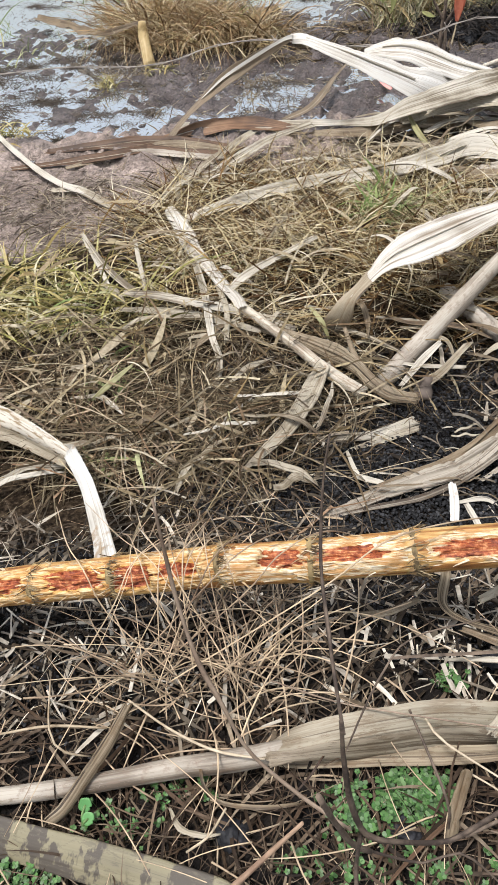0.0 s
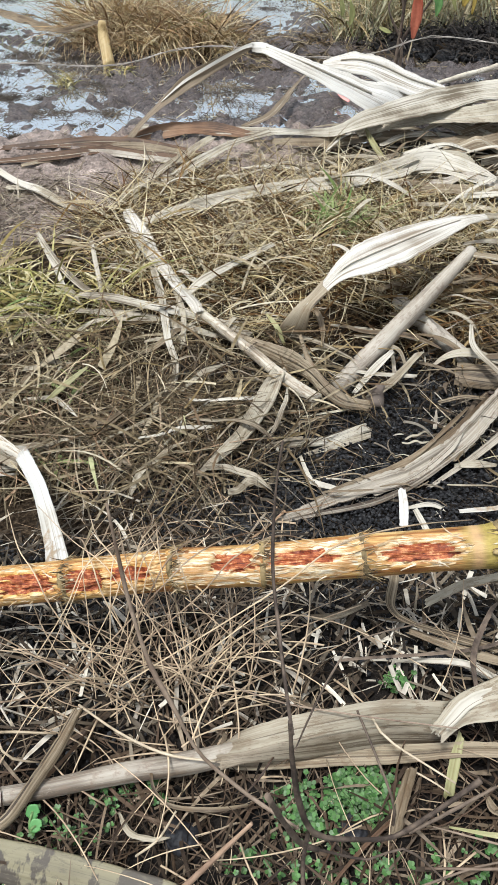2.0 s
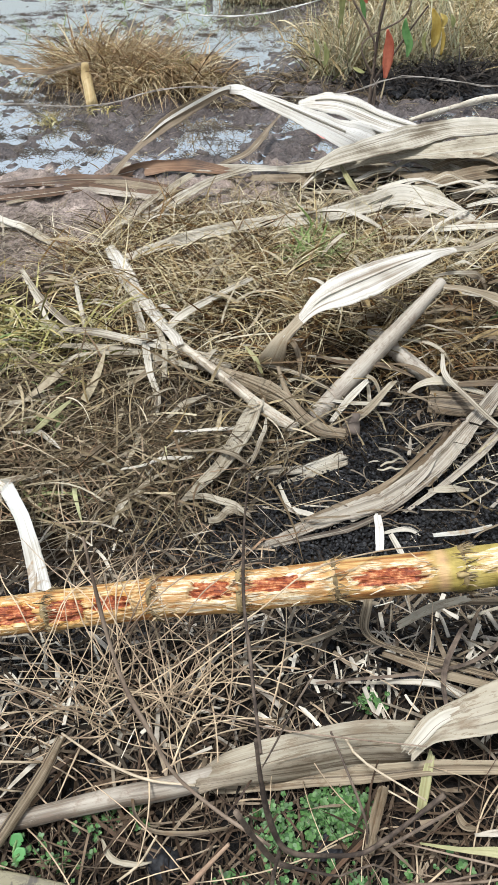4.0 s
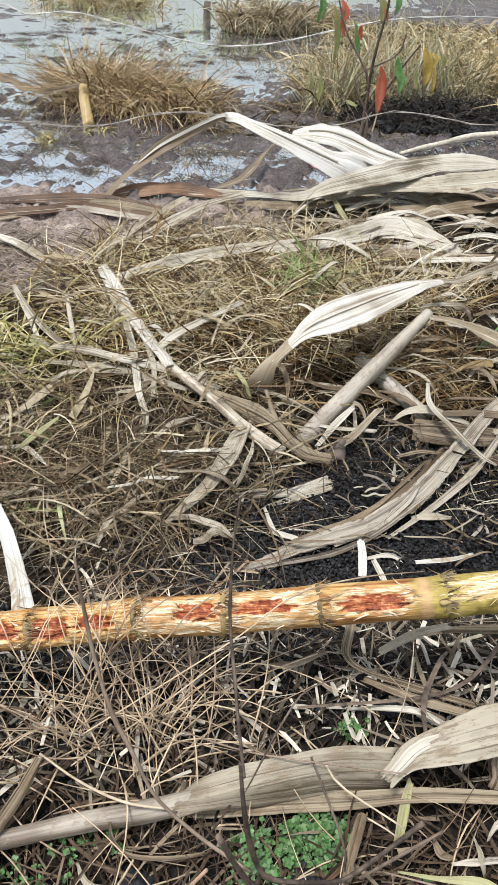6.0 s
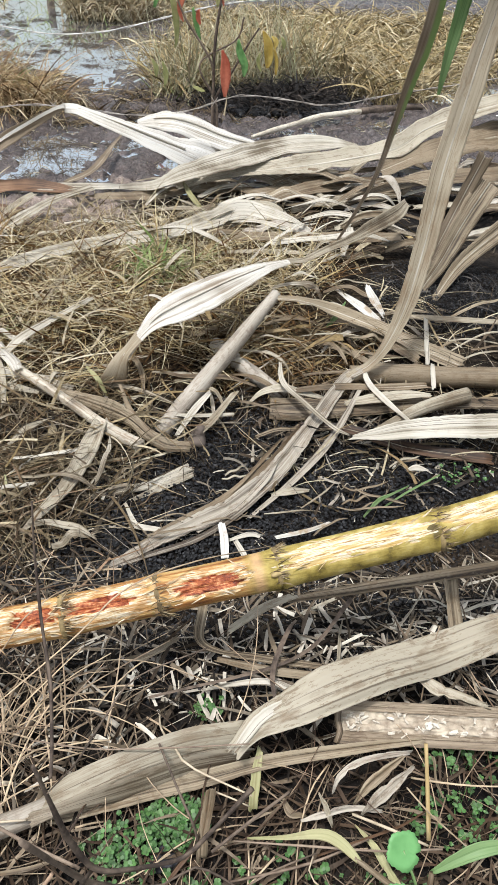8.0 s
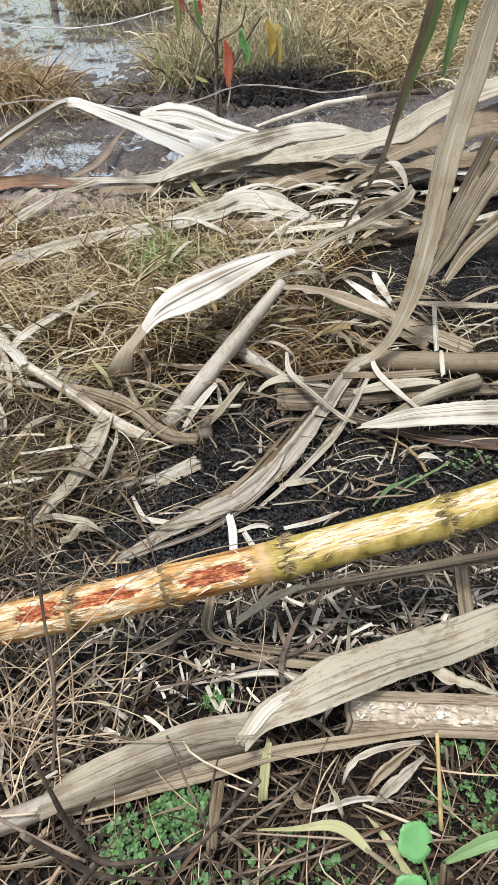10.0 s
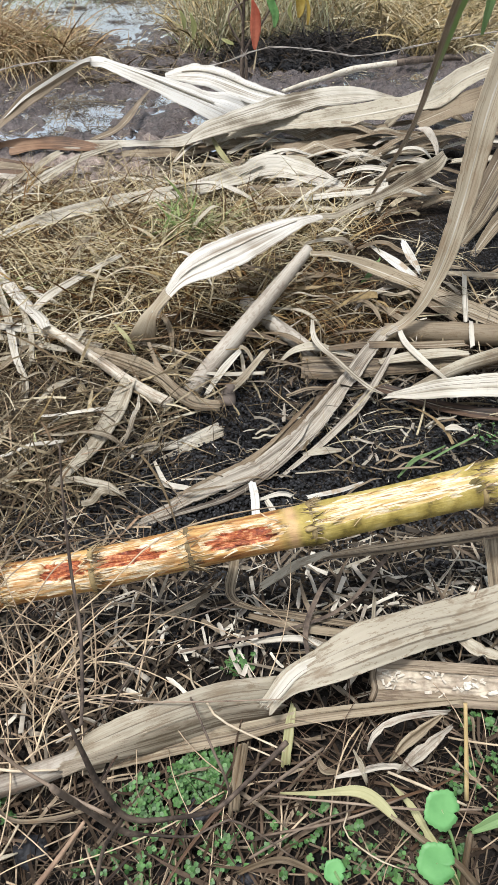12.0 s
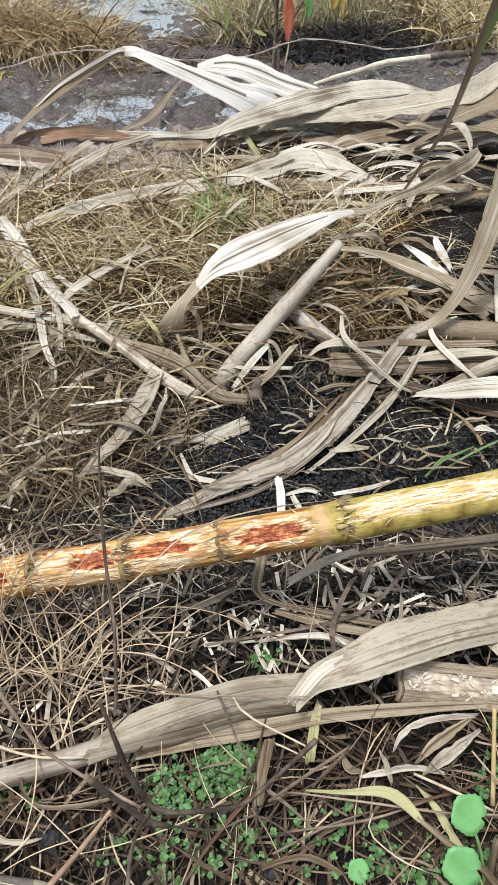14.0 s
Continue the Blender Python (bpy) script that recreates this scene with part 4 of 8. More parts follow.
def half_log(part_name, lo, hi, material, rise, seed, outer):
    """One face of the split piece, from share lo to share hi across it: the round rind below (outer) or a strip of the torn face."""
    n, m = 90, 22
    ax = unit(LOG_B - LOG_A)
    nrm = unit(np.array((0.0, -0.55, 0.83)) - ax * (np.array((0.0, -0.55, 0.83)) @ ax))
    wid = np.cross(nrm, ax)
    ss, us = np.linspace(0, 1, n), np.linspace(lo, hi, m)
    grid = []
    for x in ss:
        row = []
        for u in us:
            j = noise.fractal(Vector((x * 14, u * 5, seed)), 0.8, 2.0, 4)
            f = noise.noise(Vector((x * 3, u * 24, seed + 3)))
            if outer:
                a = math.pi * (u + 1) / 2
                p = wid * (-math.cos(a)) * LOG_R * (1 + 0.02 * j) - nrm * math.sin(a) * LOG_R * (1 + 0.03 * f)
            else:
                p = wid * u * LOG_R * (1 + 0.02 * j) + nrm * (rise(u) + (0.0024 if -0.5 < u < 0.55 else 0.0011) * j + 0.0007 * f)
            row.append(LOG_A + (LOG_B - LOG_A) * x + p + ax * (0.004 * noise.noise(Vector((u * 7, seed, 1))) if x in (0.0, 1.0) else 0.0))
        grid.append(row)
    v = np.array(grid)
    idx = np.arange(n * m).reshape(n, m)
    faces = np.stack([idx[:-1, :-1], idx[1:, :-1], idx[1:, 1:], idx[:-1, 1:]], -1).reshape(-1, 4).tolist()
    uv = np.stack(np.broadcast_arrays(us[None] * LOG_R + seed, ss[:, None] * 0.2), -1).reshape(-1, 2)
    return link(part_name, v.reshape(-1, 3), faces, material, uv)


husk = under(half_log("rind", -1.0, 1.0, BROWN, None, 12, True), split, "brown split rind")
for k, (lo, hi) in enumerate(((-1.0, -0.42), (0.5, 1.0))):
    under(half_log("rim", lo, hi, RIMWOOD, lambda u: 0.0015 - 0.004 * (1 - abs(u)), 60 + k, False), husk, "grey weathered rim")
bed = under(half_log("pith_bed", -0.44, 0.52, PITH, lambda u: -0.0035 + 0.002 * u * u, 50, False), split, "white torn pith")
rng = np.random.default_rng(12)
ax = unit(LOG_B - LOG_A)
wid = np.cross(unit(np.array((0.0, -0.55, 0.83))), ax)
for k, c in enumerate(([(-0.002, -0.95), (0.001, -0.4), (-0.002, 0.1), (0.001, 0.9)],)):
    end = [(*(LOG_A + ax * q + wid * u * LOG_R + np.array((0, -0.001, 0.0))), 0.006) for q, u in c]
    under(tube("torn_end", end, RIMWOOD, 9, 0.7, 5), split, "brown torn end")
for i in range(64):
    q = LOG_A + (LOG_B - LOG_A) * rng.uniform(0.04, 0.98) + wid * rng.uniform(-0.4, 0.5) * LOG_R + np.array((0, -0.0008, rng.uniform(-0.0022, 0.0002)))
    d = unit(ax * rng.normal(0, 1.0) + wid * rng.normal(0, 0.5) + np.array((0, -0.05, rng.uniform(0.0, 0.25)))) * rng.uniform(0.003, 0.008)
    w = rng.uniform(0.001, 0.0036)
    under(leaf("pith_flake", [(*q, w), (*(q + d * 0.5), w * rng.uniform(0.5, 1.2)), (*(q + d), w * 0.9)], FLAKE, crease=0.2, ragged=0.6, thick=0.0007, m=5, seed=i, face=(rng.normal(0, 0.4), -0.5, 0.8)), bed)


# ---- long dry leaves ----
dry = "dry cane leaves"


def leaf_thing(ctrl, material, label, name="dry_leaf", category="leaf", group=dry, rib=0.0, **more):
    """A loose leaf; rib: the width of its raised midrib, as a share of the blade's."""
    ctrl = [(*q[:3], q[3] * 0.9) for q in ctrl]
    ob = tagged(leaf(name, ctrl, material, **more), label, category, group)
    rib = rib or (0.07 if max(q[3] for q in ctrl) > 0.016 and not more.get("arc") else 0.0)
    if rib:
        more = {k: v for k, v in more.items() if k in ("face", "twist", "seed", "wander")}
        under(leaf("midrib", [(*q[:3], q[3] * rib) for q in ctrl], TAN if material in (BROWN, DARKLEAF) else PALE, crease=0.0, ragged=0.02, thick=0.0024, m=5, arc=80, **more), ob, "thick pale midrib")
    return ob


arch = thing("arched_leaf", "long dry leaf arching over mud, one arm painted brown as shaded", "leaf", dry)
# the arm's underside faces away; its shade is painted as a browner blade
under(ribbon("blade", [(-0.327, 2.07, 0.007, 0.0122, 0.0, 0.0028), (-0.28, 2.11, 0.055, 0.0154, -0.0068, 0.008), (-0.211, 2.16, 0.105, 0.0188, -0.0068, 0.0059), (-0.142, 2.175, 0.156, 0.0194, -0.0034, 0.0051), (-0.057, 2.165, 0.206, 0.0145, -0.0034, 0.0018), (0.013, 2.145, 0.246, 0.0084, -0.0034, -0.0007), (0.044, 2.135, 0.259, 0.0054, -0.0034, -0.0031)], ARM, fold=0.25, crease=0.03, seed=21), arch, "underside of the arm, shade painted in brown")
under(ribbon("upper_side", [(-0.2288, 2.1625, 0.1024, 0.0009, -0.0003, 0.0003), (-0.1579, 2.1738, 0.1548, 0.0035, -0.0006, 0.0009), (-0.0671, 2.1634, 0.2077, 0.0043, -0.001, 0.0006), (0.0084, 2.1429, 0.2494, 0.0038, -0.0015, -0.0003), (0.0429, 2.1317, 0.2626, 0.0044, -0.0027, -0.0025)], IVORY, fold=0.2, crease=0.02, m=9, seed=121), arch, "pale upper side turned over at the edge")
limb = under(ribbon("blade", [(0.037, 2.135, 0.256, 0.0079, -0.005, -0.006), (0.079, 2.115, 0.261, 0.0043, -0.015, -0.0076), (0.133, 2.105, 0.246, 0.0028, -0.025, -0.01), (0.209, 2.100, 0.220, 0.0, -0.03, -0.0136), (0.289, 2.105, 0.188, -0.0086, -0.035, -0.0174), (0.377, 2.125, 0.148, -0.0226, -0.045, -0.0122), (0.440, 2.155, 0.113, -0.0409, -0.045, -0.0075), (0.53, 2.2, 0.05, -0.04, -0.035, -0.004)], IVORY, fold=-0.2, crease=0.05, seed=20), arch)
under(ribbon("midrib", [(0.079, 2.115, 0.263, 0.0003, -0.0012, -0.0006), (0.209, 2.100, 0.223, 0.0, -0.0022, -0.001), (0.289, 2.105, 0.191, -0.0006, -0.0025, -0.0012), (0.377, 2.125, 0.152, -0.0014, -0.003, -0.0008)], PALE, bulge=0.8, crease=0.0, thick=0.002, m=7, seed=20), limb, "thick pale midrib")
crest = thing("dry_leaf", "broad bleached leaf bulging over other leaves", "leaf", dry)
under(ribbon("blade", [(0.236, 2.275, 0.182, 0.0051, -0.005, -0.0034), (0.289, 2.255, 0.197, 0.0122, -0.025, -0.0082), (0.347, 2.240, 0.202, 0.0197, -0.04, -0.0165), (0.417, 2.250, 0.183, 0.0192, -0.05, -0.0263), (0.496, 2.250, 0.153, 0.0095, -0.05, -0.0207), (0.601, 2.270, 0.121, -0.0059, -0.05, -0.0086), (0.678, 2.295, 0.097, 0.0114, -0.045, -0.008)], IVORY, fold=-0.15, crease=0.05, seed=22), crest)
under(ribbon("midrib", [(0.289, 2.255, 0.2, 0.0006, -0.0015, -0.0005), (0.347, 2.240, 0.207, 0.001, -0.0025, -0.001), (0.417, 2.250, 0.188, 0.001, -0.003, -0.0015), (0.496, 2.250, 0.158, 0.0005, -0.003, -0.0012), (0.601, 2.270, 0.125, -0.0003, -0.003, -0.0006)], PALE, bulge=0.8, crease=0.0, thick=0.002, m=7, seed=22), crest, "thick pale midrib")
leaf_thing([(-0.312, 2.178, 0.02, 0.0339), (-0.108, 2.148, 0.03, 0.0337), (0.094, 2.127, 0.041, 0.0303), (0.262, 2.072, 0.061, 0.0363), (0.362, 2.057, 0.101, 0.0651), (0.518, 2.128, 0.12, 0.0936), (0.686, 2.219, 0.131, 0.0903), (0.836, 2.257, 0.132, 0.0638), (0.942, 2.276, 0.122, 0.0144)], PALE, "long ribbed dry leaf lying over the heap", fold=0.2, seed=23, rib=0.08)
leaf_thing([(0.345, 2.097, 0.051, 0.0269), (0.5, 2.124, 0.08, 0.0575), (0.67, 2.118, 0.101, 0.0777), (0.85, 2.155, 0.113, 0.0825), (1.027, 2.172, 0.144, 0.0794), (1.154, 2.252, 0.182, 0.0741), (1.28, 2.273, 0.222, 0.0882), (1.445, 2.232, 0.283, 0.0927)], TAN, "long ribbed dry leaf rising over the heap", fold=0.25, seed=24, rib=0.08)
leaf_thing([(0.974, 2.092, 0.105, 0.0509), (1.135, 2.168, 0.134, 0.0870), (1.282, 2.192, 0.163, 0.1224), (1.474, 2.222, 0.183, 0.1417)], BROWN, "brown dry leaf under paler leaves", seed=25)
leaf_thing([(0.544, 2.2, 0.07, 0.0350), (0.642, 2.149, 0.061, 0.0588), (0.748, 2.056, 0.043, 0.0575), (0.801, 1.981, 0.036, 0.0331)], TAN, "short tan leaf crossing the heap", seed=26)
leaf_thing([(0.567, 1.982, 0.032, 0.0295), (0.676, 2.039, 0.052, 0.0501), (0.802, 2.076, 0.064, 0.0543), (0.95, 2.107, 0.065, 0.0414), (1.048, 2.128, 0.054, 0.0210)], BROWN, "dry leaf lying across the heap", seed=27)
leaf_thing([(0.844, 1.963, 0.058, 0.0228), (0.987, 2.009, 0.088, 0.0430), (1.125, 2.023, 0.107, 0.0599), (1.359, 2.012, 0.127, 0.0732)], BROWN, "tan dry leaf in the heap", seed=28)
leaf_thing([(-0.174, 1.484, 0.057, 0.0225), (-0.081, 1.541, 0.071, 0.0283), (0.02, 1.576, 0.087, 0.0340), (0.147, 1.639, 0.086, 0.0380), (0.284, 1.672, 0.088, 0.0472), (0.417, 1.761, 0.084, 0.0641), (0.516, 1.845, 0.076, 0.0791), (0.603, 1.811, 0.066, 0.0726), (0.684, 1.752, 0.06, 0.0297)], PALE, "long bent dry leaf lying over grass", fold=0.35, seed=29, rib=0.08)
leaf_thing([(0.399, 1.731, 0.057, 0.0145), (0.515, 1.72, 0.063, 0.0319), (0.662, 1.716, 0.061, 0.0380), (0.791, 1.696, 0.067, 0.0408), (0.925, 1.693, 0.071, 0.0293)], BROWN, "flat dry leaf lying over grass", seed=30)
broad = thing("broad_dry_leaf", "broad pale dry leaf twisting above the grass", "leaf", dry)
wing = under(ribbon("blade", [(0.209, 1.11, 0.111, 0.0102, -0.005, 0.0069), (0.239, 1.125, 0.143, 0.01, -0.005, 0.003), (0.268, 1.145, 0.164, 0.0113, -0.015, -0.0056), (0.306, 1.17, 0.174, 0.014, -0.03, -0.0089), (0.358, 1.215, 0.175, 0.0158, -0.035, -0.0072), (0.427, 1.28, 0.172, 0.013, -0.03, -0.0042), (0.501, 1.355, 0.16, 0.0094, -0.015, -0.0025), (0.568, 1.415, 0.143, 0.005, -0.005, -0.0027)], IVORY, fold=-0.08, crease=0.007, m=25, seed=31), broad)
# foot beyond the fold: its shade is painted with the tan material
under(ribbon("foot", [(0.179, 1.115, 0.032, 0.0294, -0.0054, 0.0139), (0.192, 1.107, 0.073, 0.0193, -0.0027, 0.0086), (0.209, 1.11, 0.111, 0.011, -0.0054, 0.0075), (0.239, 1.125, 0.143, 0.0108, -0.0054, 0.0032)], UPRIGHT, fold=-0.05, crease=0.006, m=15, seed=331, lift=0.0012), wing, "flattened foot of the leaf, fold shade painted tan")
under(ribbon("far_arm", [(0.566, 1.414, 0.143, 0.005, -0.005, -0.0028), (0.606, 1.445, 0.130, 0.0034, -0.005, -0.003), (0.665, 1.485, 0.136, 0.003, -0.006, -0.004), (0.735, 1.545, 0.132, 0.0049, -0.006, -0.0065), (0.812, 1.610, 0.137, 0.0024, -0.012, -0.0122), (0.889, 1.670, 0.146, 0.0064, -0.012, -0.0134), (0.926, 1.715, 0.155, 0.0071, -0.005, -0.0068)], TAN, fold=0.2, seed=231), broad, "tan twisted far arm")
under(ribbon("midrib", [(0.209, 1.110, 0.113, 0.001, -0.0005, 0.0007), (0.268, 1.145, 0.166, 0.0006, -0.001, -0.0004), (0.306, 1.170, 0.177, 0.0006, -0.0012, -0.0004), (0.358, 1.215, 0.178, 0.0006, -0.0013, -0.0003), (0.427, 1.280, 0.174, 0.0005, -0.0011, -0.0002), (0.501, 1.355, 0.162, 0.0005, -0.0008, -0.0002)], PALE, bulge=0.8, crease=0.0, thick=0.0015, m=7, seed=31), wing, "thick pale midrib")
tall = thing("long_leaf", "long dry leaf lying on soil then rising upright", "leaf", dry)
lower = under(leaf("lower_blade", [(0.152, 0.699, 0.004, 0.0041), (0.213, 0.727, 0.011, 0.0143), (0.287, 0.769, 0.013, 0.0244), (0.375, 0.808, 0.019, 0.0305), (0.46, 0.878, 0.026, 0.0321), (0.544, 0.983, 0.038, 0.0283), (0.624, 1.085, 0.057, 0.0235), (0.646, 1.092, 0.069, 0.0192)], WEATHERED, face=(0, -0.4, 1), fold=0.3, seed=32, wander=14, crease=0.07, ragged=0.16), tall, "grey weathered lower blade")
upper = under(leaf("upper_blade", [(0.625, 1.088, 0.052, 0.0215), (0.646, 1.092, 0.069, 0.0171), (0.674, 1.1, 0.082, 0.0171), (0.703, 1.11, 0.118, 0.0211), (0.736, 1.14, 0.183, 0.0332), (0.763, 1.18, 0.282, 0.0423), (0.787, 1.23, 0.399, 0.0466), (0.82, 1.28, 0.499, 0.0511), (0.856, 1.33, 0.616, 0.0492), (0.893, 1.36, 0.72, 0.044), (0.925, 1.375, 0.8, 0.034)], UPRIGHT, face=((-0.1, -0.6, 0.8), (-0.1, -0.8, 0.6), (0.0, -1, 0.5), (0.35, -1, 0.4), (0.35, -1, 0.4)), crease=0.015, fold=0.12, seed=33, wander=8), tall, "tan upright upper blade")
under(leaf("midrib", [(*q[:3], q[3] * 0.08) for q in [(0.625, 1.088, 0.052, 0.0215), (0.646, 1.092, 0.069, 0.0171), (0.674, 1.1, 0.082, 0.0171), (0.703, 1.11, 0.118, 0.0211), (0.736, 1.14, 0.183, 0.0332), (0.763, 1.18, 0.282, 0.0423), (0.787, 1.23, 0.399, 0.0466), (0.82, 1.28, 0.499, 0.0511), (0.856, 1.33, 0.616, 0.0492), (0.893, 1.36, 0.72, 0.044), (0.925, 1.375, 0.8, 0.034)]], PALE, face=((-0.1, -0.6, 0.8), (-0.1, -0.8, 0.6), (0.0, -1, 0.5), (0.35, -1, 0.4), (0.35, -1, 0.4)), crease=0.0, ragged=0.02, thick=0.0024, m=5, arc=80, seed=33, wander=8), upper, "thick pale midrib")
leaf_thing([(0.164, 0.703, 0.007, 0.0033), (0.238, 0.726, 0.011, 0.0084), (0.316, 0.752, 0.012, 0.0103), (0.382, 0.788, 0.021, 0.0106), (0.467, 0.866, 0.026, 0.0075)], WEATHERED, "narrow strip split off a dry leaf", seed=201, twist=(20, -30, 20), ragged=0.2)
leaf_thing([(0.248, 0.766, 0.013, 0.0035), (0.302, 0.79, 0.021, 0.0088), (0.368, 0.822, 0.026, 0.0108), (0.441, 0.883, 0.032, 0.0113), (0.516, 0.973, 0.038, 0.0080)], BROWN, "narrow strip split off a dry leaf", seed=202, twist=(-20, 20, -30), ragged=0.2)
leaf_thing([(0.335, 0.813, 0.016, 0.0045), (0.388, 0.84, 0.031, 0.0091), (0.444, 0.902, 0.037, 0.0076), (0.482, 0.952, 0.033, 0.0040)], BROWN, "curled strip split off a dry leaf", seed=203, twist=(-20, 40, -30), ragged=0.2)
leaf_thing([(0.318, 0.766, 0.011, 0.0052), (0.384, 0.803, 0.021, 0.0107), (0.436, 0.851, 0.031, 0.0129), (0.461, 0.889, 0.032, 0.0057)], WEATHERED, "narrow strip split off a dry leaf", seed=33)
leaf_thing([(0.4, 0.79, 0.006, 0.0054), (0.498, 0.873, 0.016, 0.0133), (0.573, 0.95, 0.032, 0.0159), (0.65, 1.059, 0.058, 0.0084)], WEATHERED, "narrow strip split off a dry leaf", seed=34)
shoot = thing("cane_shoot", "upright cane leaves, brown below and green above", "leaf", dry)
under(ribbon("blade", [(0.724, 1.66, 0.047, 0.0031, 0.0, -0.0002), (0.762, 1.65, 0.134, 0.0041, 0.0, -0.0011), (0.798, 1.62, 0.255, 0.0054, 0.0, -0.0014), (0.814, 1.6, 0.371, 0.0083, 0.0, -0.0021), (0.821, 1.57, 0.472, 0.0127, 0.0, -0.002), (0.827, 1.55, 0.533, 0.0154, 0.0, -0.0017), (0.829, 1.53, 0.612, 0.0156, 0.0, -0.003), (0.823, 1.5, 0.701, 0.0139, 0.0, -0.0026), (0.81, 1.46, 0.79, 0.0098, 0.0, -0.0014)], HALFGREEN, fold=0.35, seed=35), shoot)
under(ribbon("blade", [(0.876, 1.54, 0.449, 0.0027, 0.0, 0.001), (0.877, 1.54, 0.489, 0.0076, 0.0, 0.0), (0.879, 1.54, 0.531, 0.0114, 0.0, 0.0), (0.884, 1.54, 0.589, 0.0138, 0.0, 0.0), (0.884, 1.53, 0.664, 0.0159, 0.0, 0.0), (0.868, 1.51, 0.74, 0.014, 0.0, 0.002), (0.825, 1.49, 0.785, 0.01, 0.0, 0.006)], GREENLEAF, fold=0.3, seed=36), shoot, "green blade with a narrow hanging tip")
leaf_thing([(0.912, 1.475, 0.03, 0.0243), (0.973, 1.527, 0.088, 0.0487), (1.024, 1.574, 0.156, 0.0593), (1.086, 1.615, 0.244, 0.0663)], STREAKED, "brown dry leaf standing in the heap", face=(-0.3, -1, 0.3), seed=37)
leaf_thing([(0.907, 1.522, 0.029, 0.0166), (0.96, 1.555, 0.097, 0.0300), (1.014, 1.605, 0.185, 0.0351), (1.059, 1.624, 0.303, 0.0440)], ARM, "tan dry leaf standing in the heap", face=(-0.3, -1, 0.3), seed=38)
leaf_thing([(0.93, 1.429, 0.032, 0.0185), (1.027, 1.53, 0.077, 0.0410), (1.148, 1.591, 0.144, 0.0550)], STREAKED, "brown dry leaf standing in the heap", face=(-0.3, -1, 0.3), seed=39)
leaf_thing([(0.514, 1.261, 0.138, 0.0135), (0.568, 1.27, 0.126, 0.0205), (0.633, 1.285, 0.096, 0.0328), (0.725, 1.256, 0.07, 0.0376), (0.794, 1.201, 0.058, 0.0415), (0.88, 1.136, 0.047, 0.0428)], STREAKED, "folded tan leaf slanting down through the grass", fold=0.4, seed=40, rib=0.08)
leaf_thing([(0.653, 1.304, 0.067, 0.0144), (0.726, 1.251, 0.059, 0.0283), (0.793, 1.158, 0.052, 0.0271)], BROWN, "brown leaf under a tan leaf", seed=41)
leaf_thing([(0.43, 1.063, 0.018, 0.0042), (0.459, 1.067, 0.048, 0.0136), (0.496, 1.068, 0.057, 0.0189), (0.535, 1.07, 0.046, 0.0138), (0.577, 1.062, 0.035, 0.0085)], TAN, "curled pale leaf end in the heap", seed=42, twist=(30, 10, -10))
leaf_thing([(0.473, 1.047, 0.026, 0.0525), (0.559, 1.027, 0.034, 0.0479), (0.676, 1.026, 0.038, 0.0377), (0.779, 1.017, 0.046, 0.0313), (0.913, 1.001, 0.053, 0.0312)], STREAKED, "broad brown leaf lying flat", seed=43, arc=60)
leaf_thing([(0.514, 1.071, 0.047, 0.0106), (0.598, 1.068, 0.056, 0.0148), (0.701, 1.053, 0.061, 0.0189), (0.775, 1.047, 0.067, 0.0126)], BROWN, "narrow tan leaf lying flat", seed=44)
leaf_thing([(0.611, 1.028, 0.045, 0.0125), (0.672, 1.025, 0.058, 0.0269), (0.735, 1.025, 0.063, 0.0228), (0.775, 1.017, 0.066, 0.0103)], TAN, "short tan leaf lying flat", seed=45)
leaf_thing([(0.522, 0.998, 0.024, 0.0123), (0.608, 0.968, 0.033, 0.0222), (0.707, 0.917, 0.028, 0.0237), (0.831, 0.873, 0.035, 0.0251)], DARKLEAF, "brown leaf lying on the litter", seed=46)
leaf_thing([(0.606, 0.925, 0.053, 0.0097), (0.642, 0.922, 0.059, 0.0252), (0.7, 0.921, 0.067, 0.0406), (0.778, 0.916, 0.073, 0.0503), (0.888, 0.899, 0.083, 0.0537)], PALE, "broad pale yellowish leaf lying flat", fold=0.15, seed=47, rib=0.08)
leaf_thing([(0.808, 1.317, 0.057, 0.0098), (0.873, 1.29, 0.066, 0.0145), (1.022, 1.257, 0.071, 0.0144)], TAN, "narrow pale strip lying flat", seed=48)
leaf_thing([(0.843, 1.263, 0.079, 0.0107), (0.821, 1.192, 0.075, 0.0114), (0.799, 1.118, 0.071, 0.0099)], PALE, "short pale strip across a leaf", seed=49)
leaf_thing([(0.804, 1.106, 0.076, 0.0076), (0.791, 1.069, 0.079, 0.0106), (0.782, 1.032, 0.072, 0.0094)], PALE, "pale strip wrapped over a stalk", seed=50)
leaf_thing([(0.665, 1.114, 0.07, 0.0087), (0.664, 1.057, 0.068, 0.0126), (0.686, 1.004, 0.063, 0.0132), (0.721, 0.932, 0.059, 0.0078)], PALE, "narrow pale strip over brown leaves", seed=51)
leaf_thing([(0.502, 1.121, 0.08, 0.0064), (0.5, 1.065, 0.072, 0.0124), (0.532, 1.011, 0.064, 0.0121), (0.572, 0.957, 0.052, 0.0089), (0.6, 0.942, 0.043, 0.0039)], PALE, "narrow pale strip over brown leaves", seed=52)
leaf_thing([(0.296, 0.989, 0.016, 0.0080), (0.33, 1.022, 0.048, 0.0142), (0.364, 1.062, 0.059, 0.0093)], PALE, "short pale strip against a stalk", seed=53)
leaf_thing([(0.279, 1.029, 0.039, 0.0051), (0.329, 1.016, 0.042, 0.0081), (0.401, 1.022, 0.036, 0.0082)], PALE, "thin pale strip across a stalk", seed=54)
